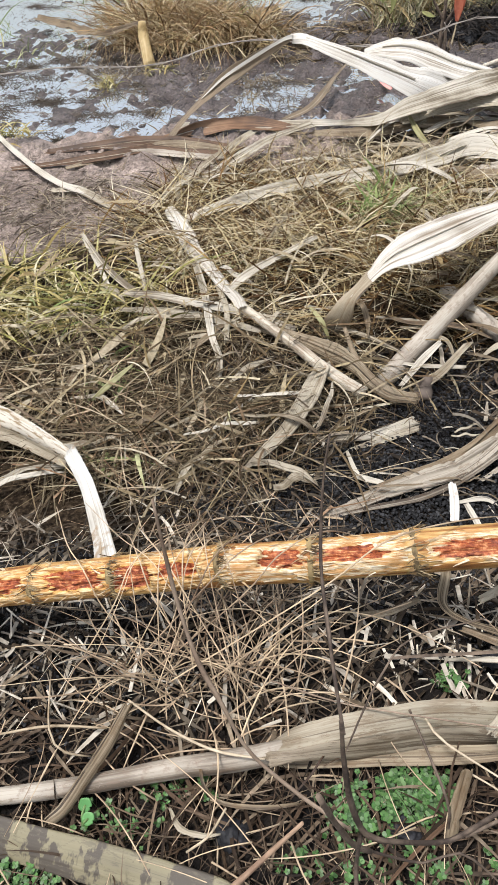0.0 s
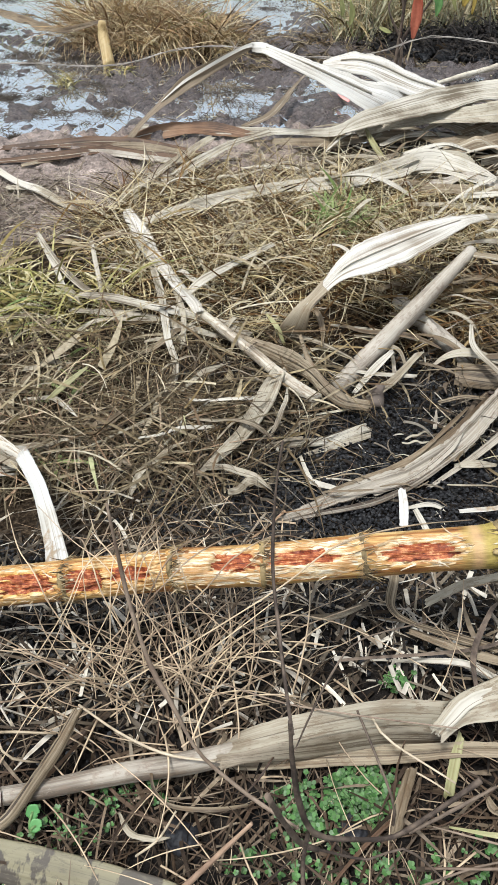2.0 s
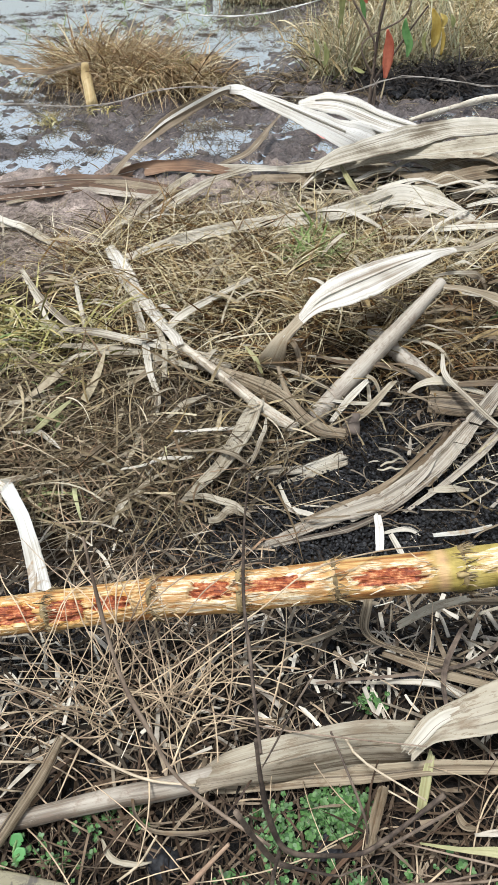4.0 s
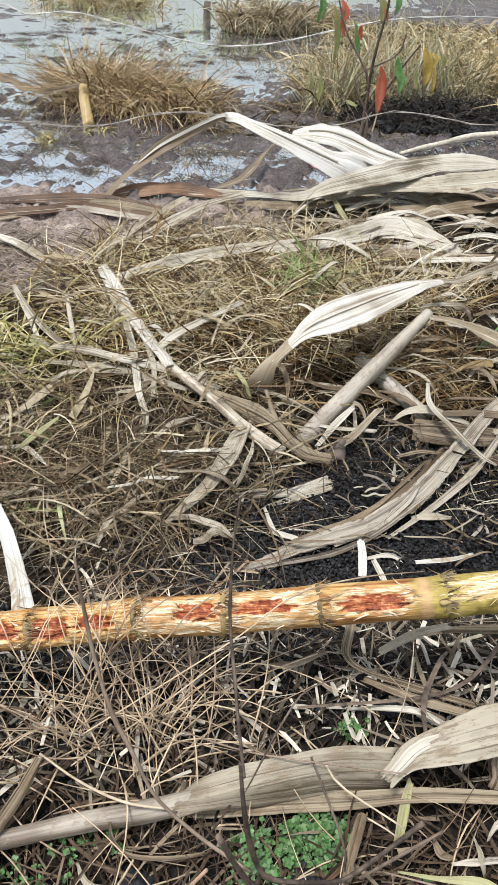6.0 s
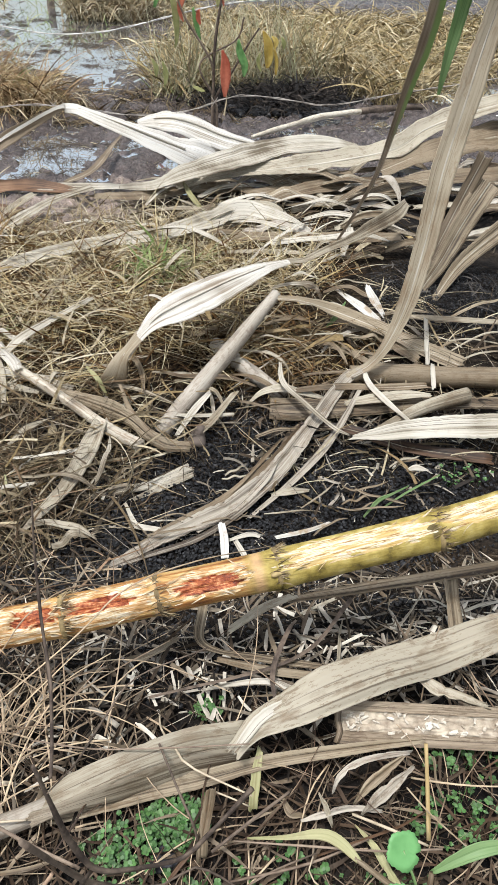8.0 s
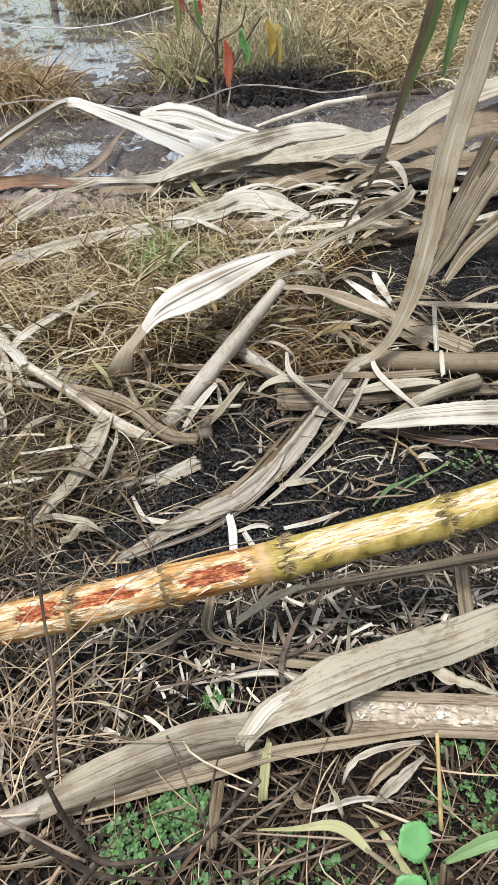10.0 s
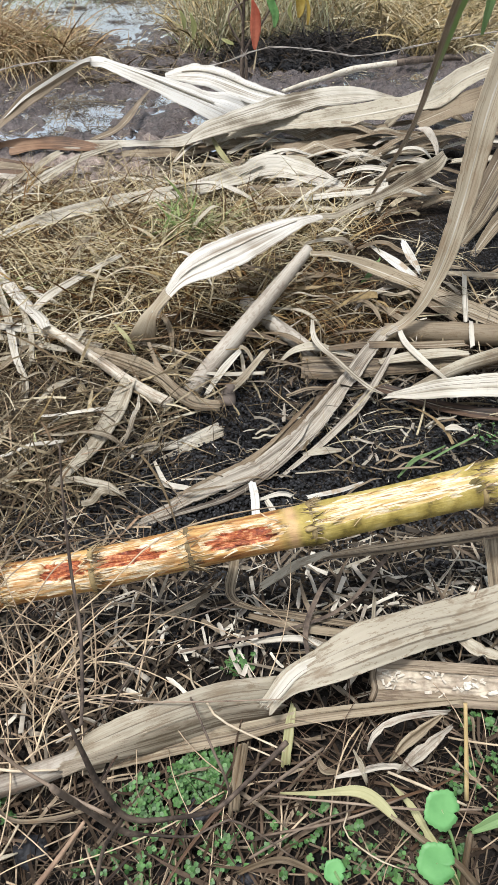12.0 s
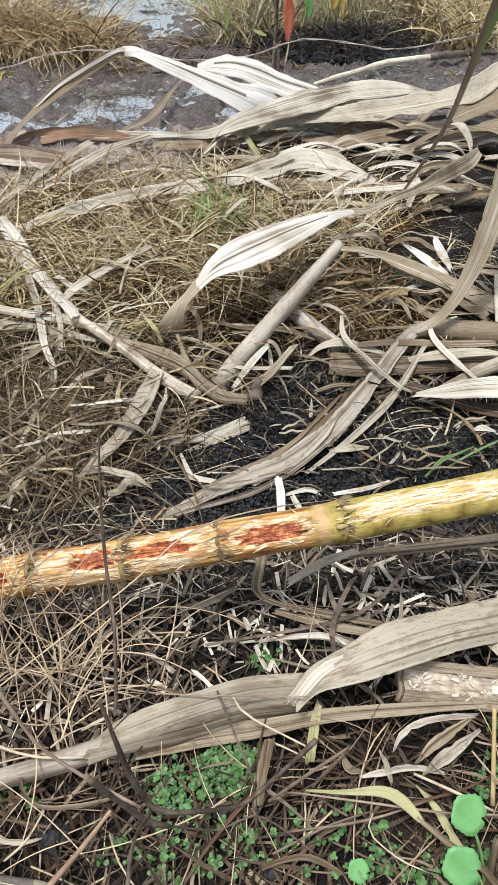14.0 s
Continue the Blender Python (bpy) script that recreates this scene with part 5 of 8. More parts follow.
leaf_thing([(0.315, 0.976, 0.015, 0.0100), (0.358, 1.001, 0.036, 0.0161), (0.406, 1.063, 0.049, 0.0125)], TAN, "short tan strip beside a stalk", seed=55)
leaf_thing([(0.681, 1.421, 0.07, 0.0102), (0.708, 1.334, 0.08, 0.0219), (0.743, 1.275, 0.071, 0.0166)], WHITE, "curled white leaf end", seed=56, twist=(20, -20))
leaf_thing([(0.731, 1.352, 0.112, 0.0121), (0.743, 1.321, 0.092, 0.0241), (0.758, 1.294, 0.073, 0.0144)], WHITE, "curled white leaf end", seed=57, twist=(-20, 20))
leaf_thing([(0.915, 1.93, 0.145, 0.0098), (0.935, 1.9, 0.15, 0.0226), (0.955, 1.875, 0.128, 0.0188), (0.962, 1.853, 0.098, 0.0104)], GREY, "grey torn leaf end above the heap", seed=58, twist=(20, -30, 10))
tagged(ribbon("dry_sheath", [(-0.195, 1.510, 0.076, 0.0116, 0.0000, 0.0053), (-0.159, 1.438, 0.077, 0.0150, -0.0025, 0.0078), (-0.130, 1.377, 0.077, 0.0175, -0.0025, 0.0079), (-0.104, 1.323, 0.077, 0.0138, -0.0025, 0.0042), (-0.065, 1.260, 0.076, 0.0132, -0.0050, -0.0004), (-0.035, 1.210, 0.075, 0.0136, -0.0050, -0.0026), (0.001, 1.158, 0.074, 0.0128, -0.0025, -0.0022), (0.015, 1.127, 0.076, 0.0082, -0.0025, 0.0037)], IVORY, bulge=0.25, crease=0.02, ragged=0.05, m=13, seed=60, lift=0.002), "bent pale sheath lying on grass", "leaf sheath", dry)
leaf_thing([(-0.255, 1.831, 0.028, 0.0249), (-0.151, 1.76, 0.046, 0.0329), (-0.089, 1.855, 0.05, 0.0373), (-0.011, 2.009, 0.043, 0.0365), (0.1, 2.095, 0.051, 0.0342)], PALE, "pale leaf strip over the mud edge", seed=61)
leaf_thing([(-0.24, 1.627, 0.054, 0.0141), (-0.199, 1.705, 0.059, 0.0233), (-0.142, 1.894, 0.046, 0.0285), (-0.069, 2.07, 0.041, 0.0238)], TAN, "tan leaf strip over the mud edge", seed=62)
leaf_thing([(-0.095, 1.271, 0.082, 0.0139), (-0.063, 1.179, 0.073, 0.0165), (-0.036, 1.078, 0.053, 0.0147), (-0.011, 1.007, 0.038, 0.0121), (-0.025, 0.948, 0.015, 0.0177)], PALE, "narrow torn leaf hanging over straw", seed=63, twist=(0, 30, -20, 40))
leaf_thing([(-0.047, 1.215, 0.078, 0.0101), (-0.015, 1.132, 0.069, 0.0118), (-0.008, 1.069, 0.043, 0.0094)], TAN, "narrow torn leaf over straw", seed=64)
leaf_thing([(-0.366, 1.394, 0.08, 0.0087), (-0.29, 1.284, 0.071, 0.0129), (-0.222, 1.207, 0.069, 0.0146), (-0.193, 1.2, 0.06, 0.0135)], PALE, "thin pale strip on straw", seed=65)
leaf_thing([(-0.361, 1.387, 0.071, 0.0099), (-0.296, 1.279, 0.06, 0.0106), (-0.25, 1.202, 0.037, 0.0080)], PALE, "thin pale strip on straw", seed=66)
leaf_thing([(-0.238, 1.355, 0.089, 0.0085), (-0.214, 1.285, 0.076, 0.0105), (-0.188, 1.214, 0.052, 0.0103)], PALE, "thin pale strip on straw", seed=67)
leaf_thing([(-0.22, 1.182, 0.067, 0.0133), (-0.157, 1.174, 0.069, 0.0199), (-0.098, 1.156, 0.069, 0.0218), (0.003, 1.136, 0.064, 0.0194), (0.115, 1.103, 0.047, 0.0128)], PALE, "long flat strip lying on straw", seed=68)
leaf_thing([(-0.235, 1.162, 0.045, 0.0089), (-0.121, 1.15, 0.048, 0.0176), (-0.028, 1.126, 0.048, 0.0173), (0.051, 1.097, 0.046, 0.0106)], TAN, "long flat strip lying on straw", seed=69)
tagged(ribbon("dry_leaf", [(0.052, 1.106, 0.048, -0.0026, -0.0060, -0.0038), (0.117, 1.066, 0.056, -0.0050, -0.0060, -0.0072), (0.182, 1.031, 0.052, -0.0044, -0.0060, -0.0165), (0.218, 1.001, 0.051, -0.0035, -0.0060, -0.0102), (0.244, 0.976, 0.040, -0.0041, -0.0060, -0.0072), (0.278, 0.951, 0.033, -0.0052, -0.0060, -0.0084), (0.314, 0.941, 0.034, -0.0018, -0.0060, -0.0056)], STREAKED, bulge=0.2, crease=0.07, m=17, seed=70), "wide tan leaf bent round a stalk foot", "leaf", dry)
leaf_thing([(0.2, 1.076, 0.073, 0.0062), (0.223, 1.007, 0.058, 0.0110), (0.274, 0.955, 0.035, 0.0137), (0.323, 0.952, 0.034, 0.0078)], BROWN, "dry leaf bent round a stalk foot", seed=71)
leaf_thing([(0.166, 0.995, 0.052, 0.0271), (0.148, 0.935, 0.045, 0.0358), (0.121, 0.862, 0.04, 0.0263), (0.088, 0.814, 0.034, 0.0181), (0.056, 0.776, 0.025, 0.0054)], TAN, "flat dry leaf with a pointed end on soil", seed=72)
leaf_thing([(-0.019, 1.178, 0.074, 0.0132), (0.01, 1.212, 0.089, 0.0201), (0.055, 1.258, 0.095, 0.0160), (0.141, 1.355, 0.096, 0.0120)], PALE, "leaf piece caught in the grass", seed=73)
leaf_thing([(0.141, 0.857, 0.008, 0.0111), (0.191, 0.867, 0.01, 0.0149), (0.252, 0.876, 0.012, 0.0169), (0.319, 0.912, 0.013, 0.0192)], PALE, "flat pale splinter on the soil", seed=74, crease=0.08)
leaf_thing([(0.211, 0.845, 0.006, 0.0055), (0.266, 0.869, 0.01, 0.0131), (0.323, 0.896, 0.012, 0.0095)], TAN, "flat splinter on the soil", seed=75)
leaf_thing([(0.209, 0.828, 0.021, 0.0054), (0.224, 0.791, 0.013, 0.0097), (0.232, 0.785, 0.011, 0.0114), (0.261, 0.778, 0.009, 0.0096), (0.283, 0.771, 0.005, 0.0044)], PALE, "bent pale splinter on the soil", seed=76)
leaf_thing([(-0.578, 1.754, 0.013, 0.0121), (-0.498, 1.746, 0.017, 0.0241), (-0.393, 1.651, 0.025, 0.0230), (-0.352, 1.61, 0.027, 0.0085)], TAN, "short dry leaf lying on mud", seed=77)
leaf_thing([(-0.959, 2.226, 0.03, 0.0145), (-0.715, 1.929, 0.03, 0.0193), (-0.57, 1.787, 0.023, 0.0212), (-0.477, 1.735, 0.018, 0.0295), (-0.4, 1.668, 0.022, 0.0114)], PALE, "narrow dry leaf lying on mud", seed=78)
leaf_thing([(-0.745, 1.9, 0.01, 0.0161), (-0.586, 1.93, 0.016, 0.0289), (-0.431, 1.976, 0.021, 0.0419), (-0.312, 2.043, 0.021, 0.0361)], DARKLEAF, "dry leaf along the water edge", seed=79)
leaf_thing([(-0.51, 2.021, 0.021, 0.0132), (-0.39, 2.016, 0.021, 0.0326), (-0.25, 1.976, 0.022, 0.0287), (-0.059, 1.986, 0.013, 0.0158)], DARKLEAF, "grey leaf along the water edge", seed=80)
leaf_thing([(-0.366, 2.081, 0.011, 0.0207), (-0.234, 2.129, 0.03, 0.0524), (-0.096, 2.148, 0.035, 0.0597), (0.047, 2.118, 0.031, 0.0278)], REDLEAF, "reddish brown leaf along the water edge", seed=81)
leaf_thing([(0.006, 2.185, 0.03, 0.0171), (0.09, 2.274, 0.04, 0.033), (0.156, 2.481, 0.06, 0.0164), (0.192, 2.617, 0.06, 0.0074)], ARM, "tan leaf stub at the mud edge", seed=82)
leaf_thing([(-0.582, 1.901, 0.011, 0.0129), (-0.457, 1.975, 0.016, 0.0331), (-0.302, 2.031, 0.021, 0.0405), (-0.11, 1.992, 0.018, 0.0233)], BROWN, "brown leaf along the water edge", seed=83)
leaf_thing([(0.577, 2.226, 0.05, 0.0358), (0.675, 2.167, 0.051, 0.0666), (0.787, 2.105, 0.043, 0.0686), (0.904, 2.086, 0.035, 0.0512)], BROWN, "tan leaf lying in the heap", seed=84)
leaf_thing([(0.468, 2.186, 0.04, 0.0177), (0.596, 2.081, 0.041, 0.0408), (0.753, 2.12, 0.053, 0.0516), (0.928, 2.204, 0.053, 0.0532)], BROWN, "tan leaf lying in the heap", seed=85)
leaf_thing([(0.101, 2.079, 0.031, 0.0205), (0.255, 2.055, 0.042, 0.0439), (0.428, 2.117, 0.041, 0.0518), (0.57, 2.135, 0.03, 0.0279)], BROWN, "brown leaf lying in the heap", seed=86)


def heap(count, x0, x1, y0, y1, turn, seed, materials, length=(0.14, 0.36), width=(0.012, 0.04), top=0.05, label="dry leaf lying in the leaf heap", name="dry_leaf"):
    """Loose dry leaves thrown over one another."""
    r = np.random.default_rng(seed)
    for i in range(count):
        c = np.array((r.uniform(x0, x1), r.uniform(y0, y1)))
        a = radians(r.normal(turn, 22))
        ln, w, bend = r.uniform(*length), r.uniform(*width), r.normal(0, 0.12)
        d, e = np.array((math.cos(a), math.sin(a))), np.array((-math.sin(a), math.cos(a)))
        rise = r.uniform(0.008, top)
        pts = []
        for s in (-0.5, -0.25, 0.0, 0.25, 0.5):
            q = c + d * ln * s + e * bend * ln * (s * s * 2)
            pts.append((q[0], q[1], float(base(q[0], q[1])) + 0.012 + rise * (1 - 1.6 * s * s) + r.normal(0, 0.004), w * (1 - 1.2 * s * s if s < 0.3 else 0.22) * r.uniform(0.8, 1.1)))
        leaf_thing(pts, materials[r.integers(len(materials))], label, name, face=(r.normal(0, 0.2), r.normal(-0.25, 0.2), 1), fold=r.uniform(0, 0.4), seed=seed * 100 + i, m=9, twist=(r.normal(0, 18), 0, r.normal(0, 18)))


heap(80, 0.35, 1.45, 1.62, 2.2, 8, 5, (TAN, PALE, BROWN, TAN, GREY, BROWN, PALE), width=(0.006, 0.03), top=0.08)
heap(46, 0.62, 1.5, 1.95, 2.4, 12, 17, (BROWN, STREAKED, TAN, BROWN, GREY), width=(0.012, 0.045), top=0.09)
heap(16, 0.0, 0.5, 1.75, 2.15, 10, 6, (TAN, PALE, BROWN), width=(0.008, 0.02), top=0.04)
heap(32, 0.48, 1.2, 0.96, 1.34, 5, 7, (BROWN, STREAKED, BROWN, GREY, STREAKED, TAN), length=(0.06, 0.24), width=(0.002, 0.012), top=0.035, label="dry leaf strip over the black soil")
heap(26, 0.2, 0.75, 1.08, 1.45, -40, 8, (BROWN, TAN, BROWN), length=(0.08, 0.2), width=(0.005, 0.014), top=0.06, label="brown leaf shred by the stalk", name="leaf_shred")
heap(46, -0.55, 0.2, 0.72, 1.25, 20, 9, (BROWN, TAN, PALE, TAN), length=(0.05, 0.16), width=(0.004, 0.014), top=0.035, label="brown leaf shred in rotting straw", name="leaf_shred")
heap(40, -0.25, 0.75, 1.28, 1.78, 15, 15, (TAN, PALE, BROWN), length=(0.06, 0.2), width=(0.005, 0.014), top=0.07, label="pale leaf shred lying over grass", name="leaf_shred")
heap(16, 0.3, 0.95, 0.46, 0.62, 25, 10, (GREY, TAN, BROWN, PALE), length=(0.06, 0.14), width=(0.002, 0.006), top=0.02, label="grey leaf shred under the cane", name="leaf_shred")
heap(22, 0.16, 0.8, 0.2, 0.36, 30, 11, (BROWN, DARKLEAF, DARKLEAF), length=(0.05, 0.12), width=(0.002, 0.006), top=0.03, label="dead leaf shred over seedlings", name="leaf_shred")

heap(34, 0.12, 0.72, 0.74, 1.02, 10, 16, (BROWN, STREAKED, TAN, BROWN), length=(0.025, 0.09), width=(0.0015, 0.006), top=0.015, label="short leaf shred on black soil", name="leaf_shred")

# white broken sheath behind the cane
stub = thing("broken_leaf", "bleached white sheath broken and bent down to the soil", "leaf", dry)
trough = under(ribbon("sheath", [(-0.479, 0.88, 0.049, 0.0071, -0.02, -0.0059), (-0.394, 0.855, 0.058, 0.0035, -0.015, -0.0078), (-0.337, 0.835, 0.062, 0.0045, -0.015, -0.0042), (-0.29, 0.81, 0.066, 0.0001, -0.01, -0.0085), (-0.244, 0.783, 0.067, -0.0008, -0.0075, -0.0088), (-0.204, 0.76, 0.066, -0.0029, -0.005, -0.004), (-0.188, 0.748, 0.066, -0.0056, -0.0025, -0.0049)], STAINED, bulge=0.4, crease=0.02, ragged=0.05, thick=0.0012, m=13, seed=90), stub)
under(ribbon("inner_side", [(-0.471, 0.845, 0.027, 0.0004, -0.015, -0.016), (-0.388, 0.825, 0.041, 0.003, -0.015, -0.0093), (-0.331, 0.81, 0.05, 0.0014, -0.01, -0.0075), (-0.289, 0.793, 0.05, 0.0005, -0.0075, -0.0073), (-0.245, 0.77, 0.051, -0.0003, -0.005, -0.0071), (-0.209, 0.75, 0.056, -0.0017, -0.005, -0.0057)], TAN, bulge=-0.3, crease=0.05, ragged=0.25, thick=0.0012, m=13, seed=190), trough, "tan stained inner side with a torn edge")
under(ribbon("blade", [(-0.19, 0.748, 0.075, 0.0096, -0.003, 0.0037), (-0.169, 0.718, 0.084, 0.0096, -0.0022, 0.0059), (-0.141, 0.677, 0.09, 0.01, -0.0022, 0.0062), (-0.117, 0.633, 0.095, 0.0105, -0.0022, 0.006), (-0.091, 0.583, 0.11, 0.0109, -0.0022, 0.0064), (-0.069, 0.538, 0.128, 0.0124, -0.0022, 0.0077)], WHITE, bulge=0.2, crease=0.03, m=13, seed=91), stub)

# near sheaths
big = thing("big_leaf_sheath", "large pale leaf sheath lying over the litter", "leaf sheath", dry)
wrap = under(ribbon("sheath", [(0.327, 0.356, 0.179, 0.0073, -0.0024, -0.0011), (0.348, 0.375, 0.18, 0.0037, -0.0108, -0.0028), (0.374, 0.385, 0.182, 0.0042, -0.0167, -0.0004), (0.422, 0.397, 0.196, 0.006, -0.0198, -0.0079), (0.48, 0.416, 0.188, 0.0003, -0.0198, -0.0061), (0.546, 0.436, 0.172, -0.0027, -0.0198, -0.0073), (0.618, 0.456, 0.169, -0.0045, -0.0198, -0.0041), (0.686, 0.474, 0.165, -0.004, -0.0176, -0.0051)], SHEATH, bulge=0.26, crease=0.045, ragged=0.035, m=29, seed=92), big)
flat = under(ribbon("blade", [(0.122, 0.348, 0.102, 0.0054, -0.0080, 0.0196), (0.177, 0.357, 0.137, 0.0087, -0.0080, -0.0006), (0.231, 0.365, 0.159, 0.0056, -0.0080, -0.0047), (0.286, 0.373, 0.171, 0.0016, -0.0080, -0.0091), (0.338, 0.379, 0.163, -0.0023, -0.0080, -0.0092)], SHEATH, bulge=0.15, crease=0.03, ragged=0.04, m=17, seed=292), big, "broad flattened lower blade")
# same sheath turned under, coloured darker for the shade on that face
under(ribbon("folded_side", [(0.136, 0.336, 0.125, 0.0077, -0.0040, 0.0031), (0.182, 0.345, 0.129, -0.0031, -0.0040, -0.0079), (0.236, 0.353, 0.137, -0.0007, -0.0040, -0.0171), (0.288, 0.361, 0.145, 0.0001, -0.0040, -0.0169), (0.339, 0.367, 0.138, 0.0029, -0.0040, -0.0150)], SHADEDSHEATH, bulge=0.1, crease=0.04, ragged=0.08, m=17, seed=293), flat, "side below the fold, shade put into its colour")
under(leaf("blade", [(0.095, 0.353, 0.076, 0.0089), (0.165, 0.349, 0.1, 0.0164), (0.243, 0.35, 0.125, 0.0184), (0.308, 0.352, 0.138, 0.0151), (0.363, 0.357, 0.145, 0.0130), (0.441, 0.358, 0.15, 0.0109), (0.517, 0.361, 0.145, 0.0056)], STREAKED, seed=93, fold=0.3), big, "tan narrow blade under the sheath")
under(leaf("flap", [(0.325, 0.353, 0.178, 0.0041), (0.338, 0.366, 0.183, 0.0094), (0.357, 0.383, 0.185, 0.0106), (0.39, 0.397, 0.187, 0.0055)], PALE, seed=94), wrap, "pale curled flap")
spotted = thing("spotted_sheath", "olive grey spotted sheath lying on seedlings", "leaf sheath", dry)
under(ribbon("sheath", [(-0.135, 0.266, 0.076, 0.0025, -0.0145, -0.0095), (-0.082, 0.259, 0.079, 0.0020, -0.0145, -0.0090), (-0.025, 0.252, 0.082, -0.0075, -0.0135, -0.0080), (0.026, 0.245, 0.084, -0.0065, -0.0135, -0.0080), (0.071, 0.237, 0.087, -0.0075, -0.0150, -0.0075), (0.102, 0.232, 0.090, -0.0050, -0.0145, -0.0070), (0.121, 0.229, 0.091, -0.0030, -0.0120, -0.0060)], SPOTTED, bulge=0.18, crease=0.02, ragged=0.03, thick=0.0016, m=21, seed=95), spotted)
tagged(ribbon("dry_leaf", [(-0.004, 0.375, 0.12, 0.0037, 0.0, -0.002), (-0.018, 0.342, 0.107, 0.0053, -0.0021, -0.0021), (-0.034, 0.316, 0.094, 0.0055, -0.0021, -0.002), (-0.049, 0.29, 0.086, 0.0047, -0.0017, -0.0035), (-0.061, 0.277, 0.084, 0.0042, -0.0013, -0.0014)], STREAKED, bulge=0.6, crease=0.08, ragged=0.08, m=15, seed=96), "brown streaked dry leaf across a grey stalk", "leaf", dry)
leaf_thing([(0.319, 0.581, 0.124, 0.0083), (0.31, 0.537, 0.136, 0.0131), (0.304, 0.504, 0.135, 0.0165), (0.322, 0.484, 0.138, 0.0137), (0.371, 0.47, 0.138, 0.0111), (0.444, 0.456, 0.131, 0.0074)], STREAKED, "grey leaf bent under the cane", seed=97, twist=(0, 20, 60, 20, 0))
leaf_thing([(0.322, 0.48, 0.129, 0.0075), (0.381, 0.455, 0.136, 0.0110), (0.454, 0.444, 0.128, 0.0086)], STREAKED, "brown leaf strip under the cane", seed=98)
leaf_thing([(0.306, 0.446, 0.126, 0.0036), (0.336, 0.443, 0.138, 0.0060), (0.371, 0.439, 0.144, 0.0083), (0.395, 0.43, 0.14, 0.0047)], PALE, "narrow pale strip on litter", seed=99)
leaf_thing([(0.408, 0.537, 0.146, 0.0066), (0.475, 0.541, 0.15, 0.0133), (0.545, 0.546, 0.152, 0.0154), (0.63, 0.551, 0.156, 0.0163), (0.702, 0.555, 0.16, 0.0164)], STREAKED, "grey sheath lying below the cane", seed=100, arc=60)
leaf_thing([(0.625, 0.574, 0.139, 0.0225), (0.605, 0.521, 0.154, 0.0237), (0.589, 0.465, 0.159, 0.0211)], STREAKED, "grey dry sheath hanging below the cane", seed=101)
leaf_thing([(0.337, 0.499, 0.153, 0.0087), (0.379, 0.525, 0.152, 0.0116), (0.42, 0.536, 0.157, 0.0078)], TAN, "tan strip below the cane", seed=102)
leaf_thing([(0.28, 0.505, 0.137, 0.0063), (0.248, 0.493, 0.128, 0.0088), (0.221, 0.498, 0.112, 0.0064)], TAN, "tan strip below the cane", seed=103)


def limp_leaf(c, w, sd):
    """A crumpled dead leaf."""
    leaf_thing(c, w, "limp crumpled dead leaf over seedlings", seed=sd, fold=0.35, twist=(30, -20, 35), crease=0.2, ragged=0.5)


limp_leaf([(0.495, 0.345, 0.16, 0.0042), (0.465, 0.342, 0.165, 0.0063), (0.437, 0.337, 0.165, 0.0067), (0.421, 0.33, 0.16, 0.0057), (0.416, 0.321, 0.15, 0.0021)], GREY, 104)
limp_leaf([(0.489, 0.341, 0.165, 0.0031), (0.467, 0.329, 0.165, 0.0093), (0.446, 0.318, 0.16, 0.0102), (0.435, 0.311, 0.145, 0.0026)], STREAKED, 105)
limp_leaf([(0.494, 0.33, 0.165, 0.0041), (0.472, 0.318, 0.165, 0.0122), (0.453, 0.308, 0.155, 0.0122), (0.44, 0.302, 0.14, 0.0026)], WEATHERED, 106)
limp_leaf([(0.382, 0.303, 0.14, 0.0025), (0.402, 0.305, 0.145, 0.0066), (0.429, 0.308, 0.145, 0.0072), (0.46, 0.303, 0.14, 0.0031)], GREY, 107)
limp_leaf([(0.401, 0.317, 0.16, 0.0020), (0.407, 0.308, 0.15, 0.0061), (0.412, 0.298, 0.135, 0.0041)], TAN, 108)
limp_leaf([(0.37, 0.325, 0.14, 0.0021), (0.375, 0.312, 0.14, 0.0077), (0.389, 0.309, 0.135, 0.0026)], BROWN, 110)
limp_leaf([(0.434, 0.298, 0.13, 0.0021), (0.446, 0.271, 0.14, 0.0074), (0.466, 0.229, 0.13, 0.0085), (0.475, 0.203, 0.12, 0.0046)], YELLOWING, 122)
limp_leaf([(0.525, 0.437, 0.149, 0.0036), (0.534, 0.417, 0.16, 0.0127), (0.547, 0.403, 0.16, 0.0148), (0.586, 0.382, 0.16, 0.0112)], TAN, 123)
twigs = "dry twigs over seedlings"


def fallen(c, w, sd):
    """A thin dry twig."""
    tagged(tube("fallen_twig", c, w, 7, 0.12, sd), "thin dry twig lying over seedlings and litter", "twig", twigs)


fallen([(0.3, 0.285, 0.148, 0.0030), (0.337, 0.302, 0.16, 0.0033), (0.374, 0.322, 0.16, 0.0024)], TWIG, 1)
fallen([(0.32, 0.291, 0.149, 0.0014), (0.38, 0.277, 0.16, 0.0020), (0.444, 0.266, 0.16, 0.0020), (0.502, 0.264, 0.15, 0.0020)], PALETWIG, 2)
fallen([(0.312, 0.263, 0.139, 0.0020), (0.381, 0.266, 0.15, 0.0023), (0.439, 0.279, 0.15, 0.0017)], PALETWIG, 3)
fallen([(0.301, 0.248, 0.138, 0.0022), (0.35, 0.265, 0.145, 0.0020), (0.392, 0.276, 0.14, 0.0014)], TWIG, 4)
fallen([(0.428, 0.299, 0.155, 0.0024), (0.455, 0.283, 0.16, 0.0027), (0.49, 0.268, 0.15, 0.0023)], STRAWSTEM, 5)
